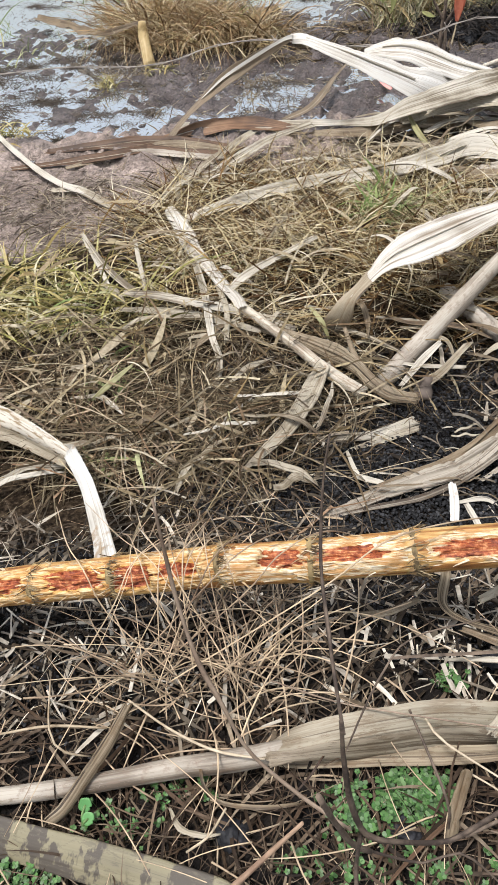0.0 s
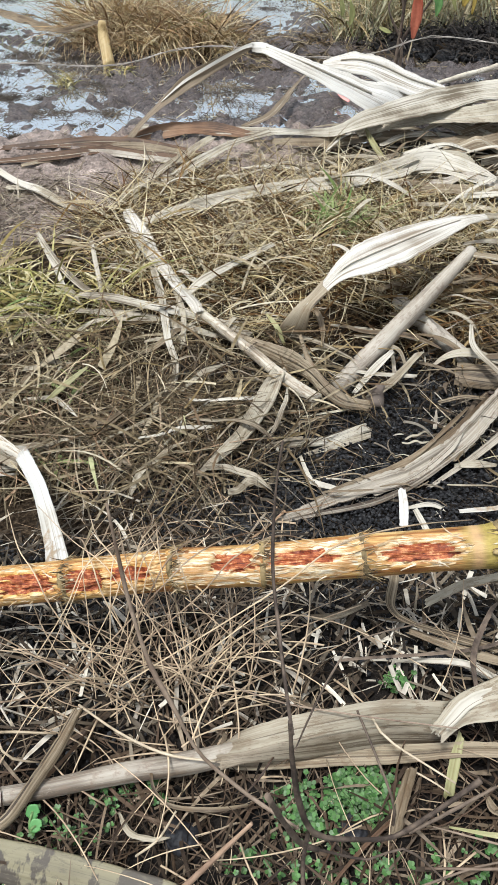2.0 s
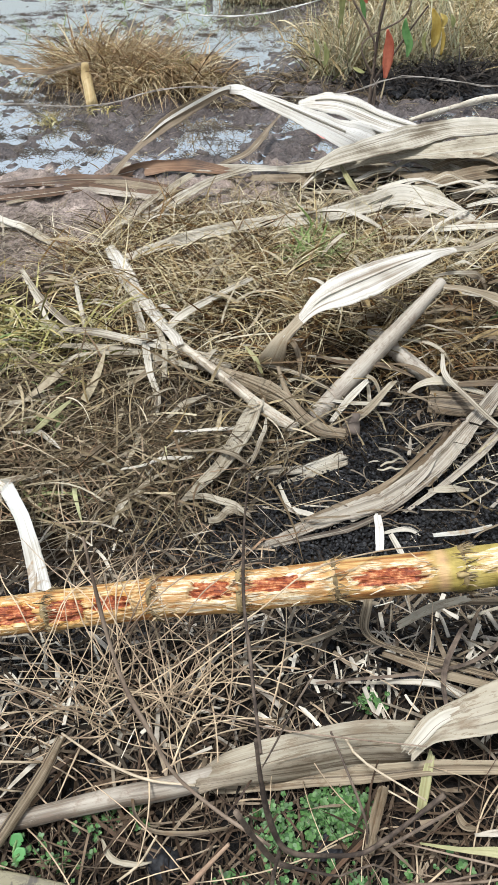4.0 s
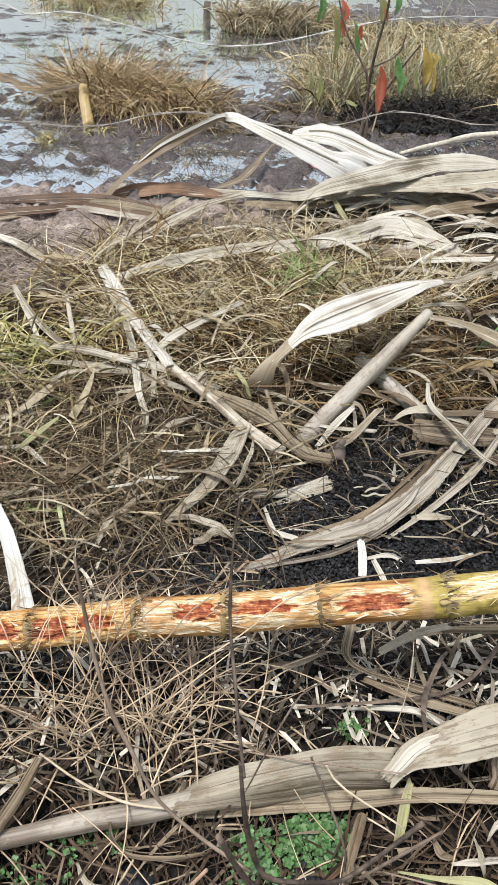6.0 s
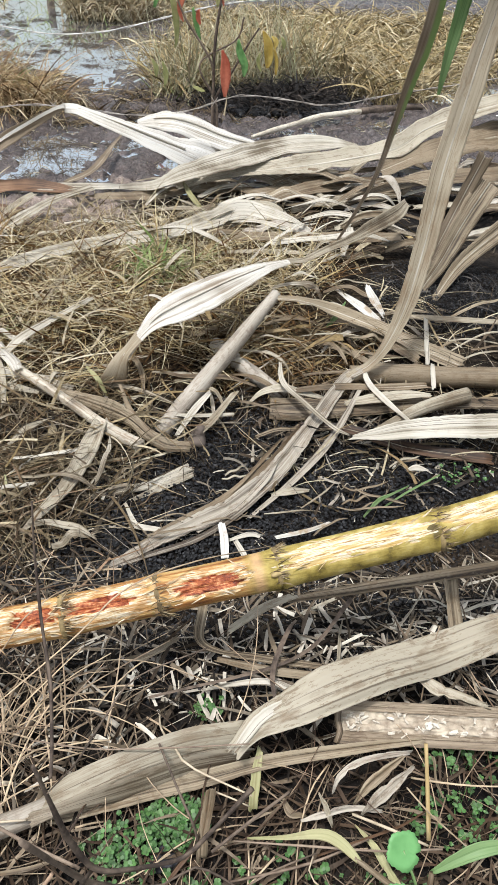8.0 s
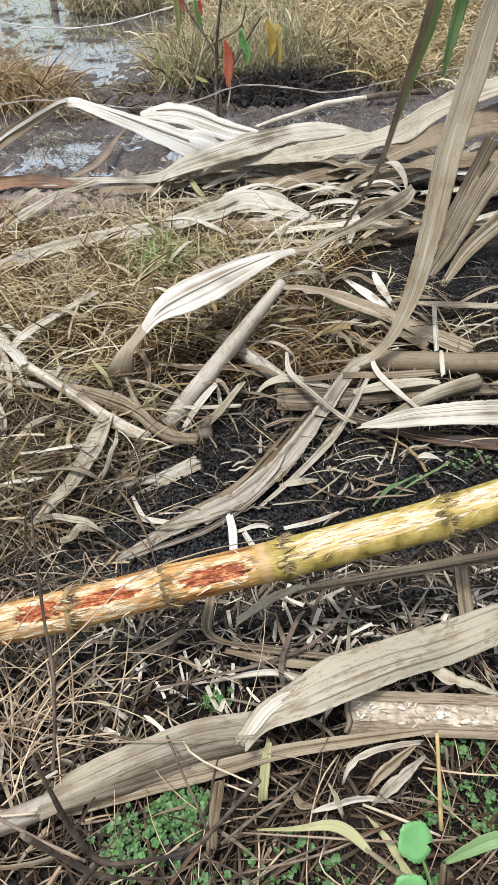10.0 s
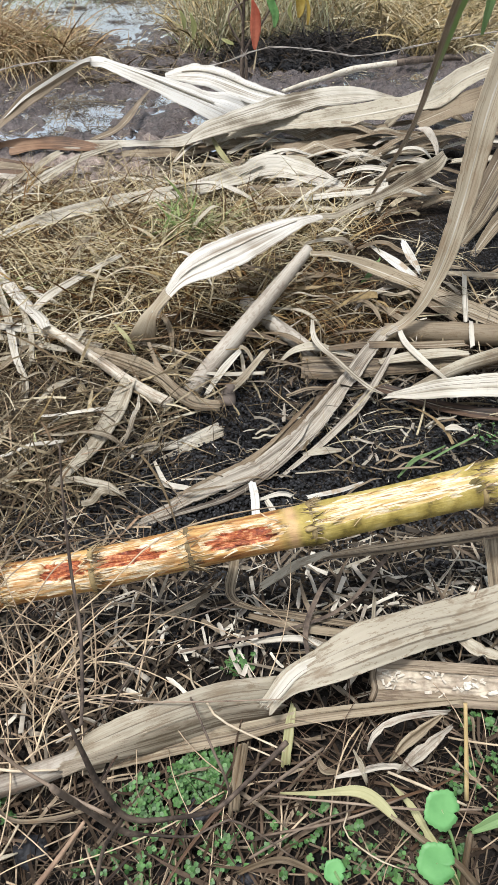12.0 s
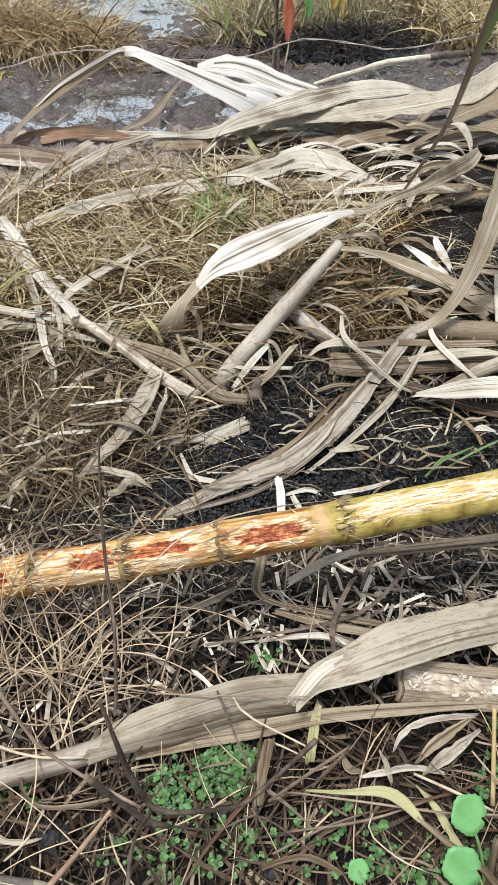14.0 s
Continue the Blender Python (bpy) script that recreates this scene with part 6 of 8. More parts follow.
fallen([(0.385, 0.268, 0.16, 0.0013), (0.38, 0.254, 0.16, 0.0013), (0.402, 0.237, 0.15, 0.0013), (0.427, 0.228, 0.14, 0.0010)], STRAWSTEM, 6)
fallen([(0.483, 0.314, 0.16, 0.0014), (0.498, 0.289, 0.16, 0.0017), (0.53, 0.264, 0.14, 0.0014)], STRAWSTEM, 7)
fallen([(0.307, 0.33, 0.158, 0.0017), (0.324, 0.321, 0.159, 0.0017), (0.337, 0.317, 0.15, 0.0014)], STRAWSTEM, 8)
fallen([(-0.008, 0.386, 0.107, 0.0023), (0.04, 0.36, 0.112, 0.0027), (0.089, 0.338, 0.13, 0.0026), (0.135, 0.335, 0.129, 0.0020)], STRAWSTEM, 9)
fallen([(-0.137, 0.349, 0.085, 0.0023), (-0.085, 0.36, 0.09, 0.0028), (-0.029, 0.365, 0.085, 0.0023)], STRAWSTEM, 10)
fallen([(-0.099, 0.404, 0.095, 0.0018), (-0.08, 0.352, 0.105, 0.0022), (-0.064, 0.336, 0.095, 0.0022), (-0.039, 0.34, 0.075, 0.0017)], STRAWSTEM, 11)
fallen([(0.074, 0.261, 0.108, 0.0019), (0.093, 0.272, 0.121, 0.0024), (0.105, 0.294, 0.123, 0.0020)], STRAWSTEM, 12)
fallen([(0.135, 0.4, 0.147, 0.0015), (0.193, 0.38, 0.16, 0.0017), (0.241, 0.368, 0.176, 0.0016), (0.294, 0.36, 0.186, 0.0015), (0.34, 0.355, 0.192, 0.0014)], PALETWIG, 13)
fallen([(0.258, 0.43, 0.118, 0.0017), (0.259, 0.405, 0.134, 0.0019), (0.274, 0.365, 0.17, 0.0021), (0.286, 0.35, 0.168, 0.002), (0.339, 0.32, 0.166, 0.0017)], STRAWSTEM, 14)
fallen([(0.258, 0.37, 0.178, 0.0022), (0.276, 0.32, 0.181, 0.0026), (0.286, 0.3, 0.165, 0.0022), (0.29, 0.29, 0.13, 0.002)], TWIG, 15)
fallen([(0.108, 0.232, 0.112, 0.0052), (0.119, 0.238, 0.124, 0.0055), (0.147, 0.258, 0.15, 0.0045), (0.172, 0.272, 0.187, 0.003)], REDTWIG, 16)
limp_leaf([(0.303, 0.33, 0.172, 0.0105), (0.299, 0.315, 0.156, 0.0125), (0.294, 0.30, 0.145, 0.0105), (0.29, 0.285, 0.13, 0.0122)], BROWN, 126)


def clod(x, y, z, size, seed):
    """A wet black lump of soil, uneven and rounded."""
    b = bmesh.new()
    bmesh.ops.create_icosphere(b, subdivisions=4, radius=1)
    for v in b.verts:
        v.co *= 1 + 0.35 * noise.fractal(v.co * 1.6 + Vector((seed, 0, 0)), 0.8, 2.0, 5)
        v.co = Vector((v.co.x * size * 1.2, v.co.y * size, v.co.z * size * 0.7))
    data = bpy.data.meshes.new("soil_clod")
    b.to_mesh(data)
    b.free()
    data.materials.append(CLOD)
    data.polygons.foreach_set("use_smooth", [True] * len(data.polygons))
    ob = new("soil_clod", data)
    ob.matrix_world = pose(x, y, z)
    tagged(ob, "wet black lump of soil among seedlings", "soil clod", "soil clods")


clod(0.108, 0.284, 0.082, 0.0125, 1)
clod(0.259, 0.296, 0.106, 0.011, 2)
clod(0.3, 0.243, 0.111, 0.0085, 3)
clod(0.35, 0.45, 0.125, 0.009, 4)
leaf_thing([(-0.671, 2.013, 0.012, 0.0202), (-0.525, 2.038, 0.018, 0.0339), (-0.378, 2.066, 0.021, 0.0377), (-0.219, 2.044, 0.021, 0.0305), (-0.078, 2.005, 0.015, 0.0134)], DARKLEAF, "dark brown leaf along the water edge", seed=124, fold=0.3)
leaf_thing([(-0.512, 1.993, 0.013, 0.0134), (-0.358, 1.982, 0.02, 0.0265), (-0.22, 1.957, 0.018, 0.0230), (-0.088, 1.954, 0.014, 0.0098)], GREY, "grey leaf along the water edge", seed=125, fold=0.3)
leaf_thing([(0.354, 0.367, 0.15, 0.0065), (0.348, 0.348, 0.14, 0.0108), (0.343, 0.326, 0.125, 0.0096)], YELLOWING, "green brown leaf piece", seed=109)
leaf_thing([(0.247, 0.43, 0.151, 0.0029), (0.407, 0.464, 0.144, 0.0043), (0.491, 0.54, 0.135, 0.0061)], TWIG, "dark thin twig across the litter", name="litter_twig", category="twig", seed=113)
leaf_thing([(0.378, 0.407, 0.14, 0.0029), (0.379, 0.448, 0.148, 0.0066), (0.404, 0.497, 0.144, 0.0057), (0.418, 0.516, 0.136, 0.0026)], TWIG, "dark rotten stem in the litter", name="rotten_stem", category="stem", seed=114)
leaf_thing([(0.436, 0.738, 0.02, 0.0060), (0.489, 0.744, 0.025, 0.0078), (0.529, 0.762, 0.02, 0.0044)], WHITE, "white splinter behind the cane", seed=115)
leaf_thing([(0.356, 0.766, 0.031, 0.0121), (0.359, 0.741, 0.02, 0.0145), (0.357, 0.708, 0.013, 0.0134)], WHITE, "upright white splinter in black soil", seed=116)
leaf_thing([(0.376, 0.746, 0.012, 0.0086), (0.388, 0.712, 0.011, 0.0101), (0.393, 0.689, 0.012, 0.0066)], PALE, "pale splinter on black soil", seed=117)
leaf_thing([(0.368, 0.748, 0.01, 0.0052), (0.4, 0.755, 0.012, 0.0087), (0.417, 0.751, 0.01, 0.0070)], PALE, "pale splinter on black soil", seed=118)
leaf_thing([(0.444, 0.837, 0.011, 0.0056), (0.477, 0.838, 0.016, 0.0148), (0.512, 0.843, 0.011, 0.0056)], TAN, "tan splinter on black soil", seed=119)
leaf_thing([(0.048, 0.3, 0.083, 0.0021), (0.062, 0.283, 0.091, 0.0066), (0.084, 0.278, 0.094, 0.0050), (0.099, 0.281, 0.092, 0.0015)], TAN, "pale leaf shred over seedlings", seed=120, fold=0.5, ragged=0.3, twist=(30, -30, 20))
leaf_thing([(0.073, 0.337, 0.107, 0.0026), (0.08, 0.315, 0.109, 0.0036), (0.096, 0.304, 0.102, 0.0041), (0.133, 0.301, 0.109, 0.0045), (0.167, 0.308, 0.106, 0.0030)], BROWN, "curled grey leaf strip", seed=121)

# ---- twigs in front ----
shrub = thing("bare_shrub", "bare dark twigs of a dead weed standing over the cane", "twig")
under(tube("twig", [(0.18, 0.432, 0.444, 0.0017), (0.177, 0.42, 0.407, 0.0020), (0.178, 0.39, 0.358, 0.0026), (0.185, 0.35, 0.336, 0.0027), (0.192, 0.3, 0.345, 0.0025), (0.195, 0.275, 0.357, 0.0023)], TWIG, 8, 0.22, 31), shrub)
under(tube("stem", [(0.192, 0.266, 0.397, 0.0024), (0.196, 0.262, 0.35, 0.0032), (0.202, 0.255, 0.305, 0.0039), (0.213, 0.25, 0.263, 0.0041), (0.23, 0.25, 0.25, 0.0032), (0.272, 0.262, 0.218, 0.0037), (0.291, 0.27, 0.228, 0.0040), (0.33, 0.29, 0.264, 0.0039)], TWIG, 10, 0.24, 32), shrub, "thick dark bent stem")
under(tube("twig", [(0.182, 0.24, 0.358, 0.0038), (0.193, 0.245, 0.297, 0.0039), (0.208, 0.25, 0.232, 0.0039), (0.221, 0.25, 0.22, 0.0032)], TWIG, 8, 0.24, 33), shrub)
under(tube("twig", [(0.196, 0.262, 0.367, 0.0009), (0.207, 0.3, 0.323, 0.0014), (0.224, 0.34, 0.306, 0.0015), (0.246, 0.37, 0.301, 0.0013), (0.305, 0.4, 0.285, 0.0012)], TWIG, 7, 0.22, 34), shrub)
under(tube("twig", [(0.212, 0.25, 0.226, 0.0018), (0.258, 0.252, 0.197, 0.0019), (0.289, 0.26, 0.197, 0.0016), (0.343, 0.24, 0.143, 0.0013)], TWIG, 7, 0.22, 36), shrub)
under(tube("twig", [(0.211, 0.25, 0.258, 0.0031), (0.205, 0.22, 0.304, 0.0025), (0.206, 0.19, 0.328, 0.0022)], TWIG, 8, 0.22, 37), shrub)
second = thing("bare_twig", "brown bare twig standing in front of the cane", "twig")
under(tube("twig", [(0.075, 0.371, 0.443, 0.0018), (0.079, 0.36, 0.409, 0.0025), (0.088, 0.34, 0.369, 0.0030), (0.1, 0.32, 0.341, 0.0035), (0.118, 0.3, 0.321, 0.0029), (0.135, 0.285, 0.288, 0.0025), (0.166, 0.27, 0.266, 0.0027), (0.204, 0.25, 0.266, 0.0025)], PALETWIG, 8, 0.22, 35), second)
stalk_thing("brown_stem", [(0.503, 0.339, 0.19, 0.0036), (0.502, 0.311, 0.16, 0.0041), (0.499, 0.278, 0.13, 0.0046)], STAKE, "thin upright orange brown stem", "stem", seed=40, sides=8)

# ---- young plants by the viewer ----


def round_leaf(centre, r, normal, parent, name="leaf", material=ROUND, lobes=19, notch=0.35, seed=1):
    """A round cupped leaf with a scalloped edge and a notch where the stem joins."""
    nrm = unit(np.array(normal, float))
    a = unit(np.cross(nrm, (0.3, 1, 0.2)))
    b = np.cross(nrm, a)
    verts, faces, k = [np.array(centre) - nrm * r * 0.12], [], 76
    for ring in (0.35, 0.7, 1.0):
        for i in range(k):
            t = 2 * math.pi * i / k
            rr = r * ring * (1 + 0.03 * math.cos(lobes * t) * ring + 0.05 * math.cos(5 * t + seed) * ring) * (1 - notch * math.exp(-(((t - math.pi) / 0.16) ** 2)) * ring)
            h = r * (0.07 * ring**2 + 0.012 * math.sin(3 * t + seed) * ring - 0.12)
            verts.append(np.array(centre) + a * rr * math.cos(t) + b * rr * math.sin(t) + nrm * h)
    for i in range(k):
        j = (i + 1) % k
        faces.append([0, 1 + i, 1 + j])
        for q in (0, 1):
            faces.append([1 + q * k + i, 1 + (q + 1) * k + i, 1 + (q + 1) * k + j, 1 + q * k + j])
    o = len(verts)
    low = [v - nrm * 0.0005 for v in verts]
    faces += [[x + o for x in f[::-1]] for f in faces]
    rim = 1 + 2 * k
    faces += [[rim + i, rim + i + o, rim + (i + 1) % k + o, rim + (i + 1) % k] for i in range(k)]
    return under(link(name, np.array(verts + low), faces, material), parent)


def plant(name, label, leaves, foot, seed):
    top = thing(name, label, "plant", "young green plants")
    for i, (c, r, nrm) in enumerate(leaves):
        where, c0 = np.array(nrm), c
        c, f = np.array(c), np.array(foot)
        mid = (c + f) / 2 + np.array((0, 0, 0.01))
        stalklet = under(tube("stem", [(*f, 0.003), (*mid, 0.0028), (*(c - where * r * 0.16), 0.0022)], GREENLEAF, 8, 0.05, seed + i), top)
        round_leaf(c0, r, nrm, stalklet, seed=seed + i)
    return top


PA, PB, PC, PF = [(0.459, 0.258, 0.18), (0.449, 0.226, 0.16), (0.369, 0.231, 0.145), (0.478, 0.215, 0.11)]
plant("young_plant", "young plant with two round scalloped green leaves", [(PA, 0.0155, (0.1, -0.55, 0.83)), (PB, 0.0155, (-0.1, -0.5, 0.85))], PF, 3)
plant("young_plant", "small round pale green leaf near the soil", [(PC, 0.009, (0, -0.4, 0.9))], (PC[0] + 0.01, PC[1] - 0.02, base(PC[0], PC[1]) + 0.0), 9)
SA, SB, SF = [(-0.031, 0.294, 0.085), (-0.026, 0.284, 0.081), (-0.034, 0.278, 0.055)]
plant("young_plant", "tiny seedling with two round bluish green leaves", [(SA, 0.0065, (0, -0.5, 0.85)), (SB, 0.006, (0.1, -0.5, 0.85))], SF, 15)
blade = thing("grass_shoot", "arching yellow green grass shoot with a brown stem", "grass shoot")
under(leaf("blade", [(0.331, 0.29, 0.155, 0.0015), (0.362, 0.284, 0.165, 0.0039), (0.392, 0.28, 0.175, 0.0086), (0.407, 0.271, 0.178, 0.0095), (0.421, 0.256, 0.174, 0.0051)], YELLOWING, fold=0.3, seed=130), blade)
under(tube("stem", [(0.417, 0.26, 0.174, 0.0042), (0.446, 0.24, 0.16, 0.0056), (0.47, 0.228, 0.145, 0.0061), (0.49, 0.214, 0.12, 0.0067)], BROWN, 8, 0.06, 131), blade)
under(leaf("blade", [(0.482, 0.245, 0.16, 0.0038), (0.501, 0.249, 0.17, 0.0104), (0.524, 0.252, 0.18, 0.0122), (0.554, 0.253, 0.18, 0.0066)], GREENLEAF, fold=0.3, seed=132), blade, "fresh green blade")
under(tube("stem", [(0.483, 0.245, 0.16, 0.0047), (0.479, 0.229, 0.14, 0.0062), (0.477, 0.211, 0.11, 0.0067)], BROWN, 8, 0.06, 133), blade, "reddish brown stem")


def sprout(c, w, sd):
    """A single fresh blade."""
    tagged(leaf("grass_sprout", c, w, face=(0.1, -1, 0.4), seed=sd, m=7), "single yellow green grass sprout among dry leaves", "grass", "fresh grass sprouts")


sprout([(0.607, 1.739, 0.029, 0.0075), (0.616, 1.78, 0.052, 0.0120), (0.63, 1.849, 0.07, 0.0046)], YELLOWING, 140)
sprout([(0.635, 1.295, 0.046, 0.0036), (0.653, 1.295, 0.072, 0.0107), (0.68, 1.327, 0.089, 0.0036)], GREENLEAF, 141)
sprout([(0.138, 1.128, 0.079, 0.0031), (0.159, 1.098, 0.071, 0.0093), (0.174, 1.084, 0.044, 0.0042)], YELLOWING, 142)
sprout([(0.012, 0.868, 0.012, 0.0027), (0.022, 0.868, 0.032, 0.0063), (0.02, 0.886, 0.043, 0.0027)], YELLOWING, 143)
sprout([(0.59, 0.778, 0.011, 0.0036), (0.614, 0.792, 0.031, 0.0080), (0.637, 0.795, 0.042, 0.0044), (0.673, 0.818, 0.034, 0.0027)], GREENLEAF, 144)
sprout([(0.627, 0.794, 0.012, 0.0027), (0.665, 0.801, 0.038, 0.0036), (0.727, 0.827, 0.047, 0.0027)], GREENLEAF, 145)
sprout([(-0.217, 0.909, 0.032, 0.0038), (-0.186, 0.929, 0.053, 0.0095), (-0.152, 0.97, 0.065, 0.0039)], YELLOWING, 146)
sprout([(0.424, 1.971, 0.023, 0.0082), (0.386, 2.014, 0.057, 0.0165), (0.362, 2.104, 0.076, 0.0051)], YELLOWING, 147)
leaf_thing([(0.683, 0.856, 0.035, 0.0047), (0.696, 0.853, 0.041, 0.0130), (0.715, 0.85, 0.037, 0.0046)], PALE, "pale scrap of leaf on black soil", seed=148)

# ---- beyond the heap: stake, wires, shrub, post ----
stake = thing("bent_stem", "yellow cut stem bent over above the wet mud", "stem")
under(leaf("blade", [(-1.203, 3.444, 0.05, 0.0364), (-0.966, 3.204, 0.06, 0.0487), (-0.778, 2.994, 0.08, 0.0366), (-0.678, 2.975, 0.1, 0.0271), (-0.597, 2.978, 0.12, 0.0225)], BROWN, seed=140, fold=0.5), stake, "dark dry blade over the water")
under(tube("stub", [(-0.587, 2.952, 0.13, 0.0268), (-0.587, 2.95, 0.09, 0.0405), (-0.572, 2.906, 0.05, 0.0426), (-0.554, 2.861, 0, 0.0449)], STAKE, 12, 0.05, 141), stake)


def wire(ctrl, label, seed, thin=0.0032, metal=WIRE):
    top = thing("barbed_wire", label, "wire", "fence wires")
    p = spline(ctrl, 120)
    for s in (0, math.pi):
        q = p.copy()
        ph = np.arange(120) * 0.9 + s
        q[:, 2] += 0.0022 * np.cos(ph)
        q[:, 1] += 0.0022 * np.sin(ph)
        strand = under(tube("strand", np.c_[q, np.full(120, thin)], metal, 6, 0.0, seed), top)
    for k in range(10, 115, 16):
        c = p[k]
        for s in (-1, 1):
            d = np.array((0.012, 0.004, 0.016 * s))
            under(tube("barb", [(*(c - d), 0.0014), (*c, 0.0030), (*(c + d), 0.0014)], metal, 5, 0.0, k), strand)
    return top


wire([(-2.038, 3.05, 0.364), (-1.336, 3.05, 0.365), (-0.899, 3.05, 0.369), (-0.817, 3.05, 0.341), (-0.618, 3.05, 0.357), (-0.425, 3.05, 0.324), (-0.251, 3.05, 0.293), (-0.096, 3.05, 0.274), (0.102, 3.05, 0.284), (0.275, 3.05, 0.32), (0.443, 3.05, 0.362), (0.609, 3.05, 0.395), (0.818, 3.05, 0.413), (1.028, 3.05, 0.42), (1.542, 3.05, 0.449), (2.226, 3.05, 0.517)], "twisted grey barbed wire sagging above the water", 1)
wire([(-2.077, 2.62, 0.036), (-1.342, 2.62, 0.038), (-0.814, 2.62, 0.071), (-0.568, 2.62, 0.066), (-0.402, 2.62, 0.083), (-0.277, 2.62, 0.12), (-0.115, 2.62, 0.138), (0.046, 2.62, 0.127), (0.209, 2.62, 0.11), (0.409, 2.62, 0.125), (0.58, 2.62, 0.178), (0.759, 2.62, 0.17), (0.922, 2.62, 0.153), (1.183, 2.62, 0.199), (1.457, 2.62, 0.241), (2.064, 2.62, 0.343)], "twisted rusty barbed wire lying low over mud", 2, 0.0028, RUSTWIRE)
PX, PY, PZ = [(-0.35, 5.505, 0)][0]
tagged(tube("fence_post", [(PX, PY, -0.04, 0.05), (PX, PY, 0.05, 0.048), (PX + 0.004, PY, 0.11, 0.042)], POST, 12, 0.08, 3), "dark wooden post stub standing in water", "post")

foot_x = [(0.519, 2.85, 0.211, 0.0084), (0.522, 2.85, 0.192, 0.0085)][0][0]
bush = thing("small_shrub", "small shrub with red, yellow and green hanging leaves", "shrub")
for k, c in enumerate(([(0.519, 2.85, 0.211, 0.0084), (0.483, 2.85, 0.283, 0.0083), (0.419, 2.85, 0.369, 0.0081), (0.376, 2.85, 0.468, 0.0059), (0.344, 2.85, 0.563, 0.0057)], [(0.522, 2.85, 0.23, 0.0105), (0.531, 2.85, 0.34, 0.0102), (0.547, 2.85, 0.444, 0.0079), (0.552, 2.85, 0.572, 0.0076)], [(0.598, 2.85, 0.215, 0.0084), (0.646, 2.85, 0.292, 0.0062), (0.686, 2.85, 0.348, 0.0061)], [(0.47, 2.85, 0.227, 0.0063), (0.602, 2.85, 0.308, 0.0062), (0.629, 2.85, 0.38, 0.0060)])):
    c = [(foot_x + 0.006 * k, 2.86, -0.03, 0.012), (foot_x + 0.004 * k, 2.855, 0.1, 0.011)] + c
    branch = under(tube("stem", c, TWIG, 7, 0.1, k), bush)


def hanging(ctrl, material, label, seed):
    under(leaf("leaf", ctrl, material, face=(0.1, -1, 0.25), fold=0.25, crease=0.02, m=7, seed=seed), branch, label)


hanging([(0.548, 2.8, 0.282, 0.0081), (0.559, 2.8, 0.242, 0.0329), (0.561, 2.8, 0.186, 0.0376), (0.56, 2.8, 0.129, 0.0106)], RED, "red leaf", 1)
hanging([(0.608, 2.82, 0.313, 0.0081), (0.612, 2.82, 0.278, 0.0287), (0.633, 2.82, 0.233, 0.0290), (0.632, 2.82, 0.195, 0.0084)], SHRUBGREEN, "green leaf", 2)
hanging([(0.697, 2.82, 0.343, 0.0080), (0.716, 2.82, 0.301, 0.0366), (0.722, 2.82, 0.256, 0.0330), (0.718, 2.82, 0.224, 0.0083)], YELLOW, "yellow leaf", 3)
hanging([(0.743, 2.83, 0.286, 0.0061), (0.754, 2.83, 0.247, 0.0145), (0.754, 2.83, 0.2, 0.0063)], YELLOW, "yellow leaf", 4)
hanging([(0.732, 2.84, 0.325, 0.0061), (0.748, 2.84, 0.308, 0.0204), (0.745, 2.84, 0.284, 0.0062)], YELLOW, "yellow leaf", 5)
hanging([(0.769, 2.84, 0.322, 0.0061), (0.778, 2.84, 0.304, 0.0184), (0.78, 2.84, 0.286, 0.0062)], OLIVE, "olive leaf", 6)
hanging([(0.386, 2.86, 0.468, 0.0079), (0.404, 2.86, 0.435, 0.0278), (0.398, 2.86, 0.393, 0.0161), (0.411, 2.86, 0.357, 0.0061)], RED, "red leaf", 7)
hanging([(0.363, 2.87, 0.449, 0.0080), (0.383, 2.87, 0.39, 0.0243), (0.387, 2.87, 0.311, 0.0165), (0.381, 2.87, 0.274, 0.0063)], OLIVE, "olive leaf", 8)
hanging([(0.446, 2.87, 0.402, 0.0081), (0.458, 2.87, 0.35, 0.0184), (0.473, 2.87, 0.301, 0.0062)], SHRUBGREEN, "green leaf", 9)
hanging([(0.466, 2.86, 0.396, 0.0080), (0.464, 2.86, 0.37, 0.0182), (0.473, 2.86, 0.349, 0.0061)], RED, "red leaf", 10)
hanging([(0.514, 2.86, 0.49, 0.0078), (0.537, 2.86, 0.45, 0.0317), (0.536, 2.86, 0.408, 0.0120)], OLIVE, "olive leaf", 11)
hanging([(0.552, 2.86, 0.476, 0.0079), (0.546, 2.86, 0.442, 0.0159), (0.556, 2.86, 0.412, 0.0060)], RED, "red leaf", 12)
hanging([(0.307, 2.88, 0.494, 0.0079), (0.324, 2.88, 0.446, 0.0240), (0.31, 2.88, 0.394, 0.0081)], SHRUBGREEN, "green leaf", 13)
hanging([(0.297, 2.84, 0.239, 0.0063), (0.308, 2.84, 0.211, 0.0189), (0.307, 2.84, 0.183, 0.0064)], OLIVE, "olive leaf", 14)
hanging([(0.333, 2.84, 0.231, 0.0063), (0.344, 2.84, 0.194, 0.0211), (0.339, 2.84, 0.156, 0.0064)], OLIVE, "olive leaf", 15)
hanging([(0.442, 2.84, 0.155, 0.0064), (0.465, 2.84, 0.145, 0.0150), (0.487, 2.84, 0.138, 0.0064)], OLIVE, "olive leaf", 16)
hanging([(0.7, 2.84, 0.208, 0.0063), (0.686, 2.84, 0.241, 0.0146), (0.691, 2.84, 0.269, 0.0062)], OLIVE, "olive leaf", 17)
hanging([(0.566, 2.86, 0.509, 0.0078), (0.585, 2.86, 0.469, 0.0236), (0.579, 2.86, 0.436, 0.0079)], SHRUBGREEN, "green leaf", 18)
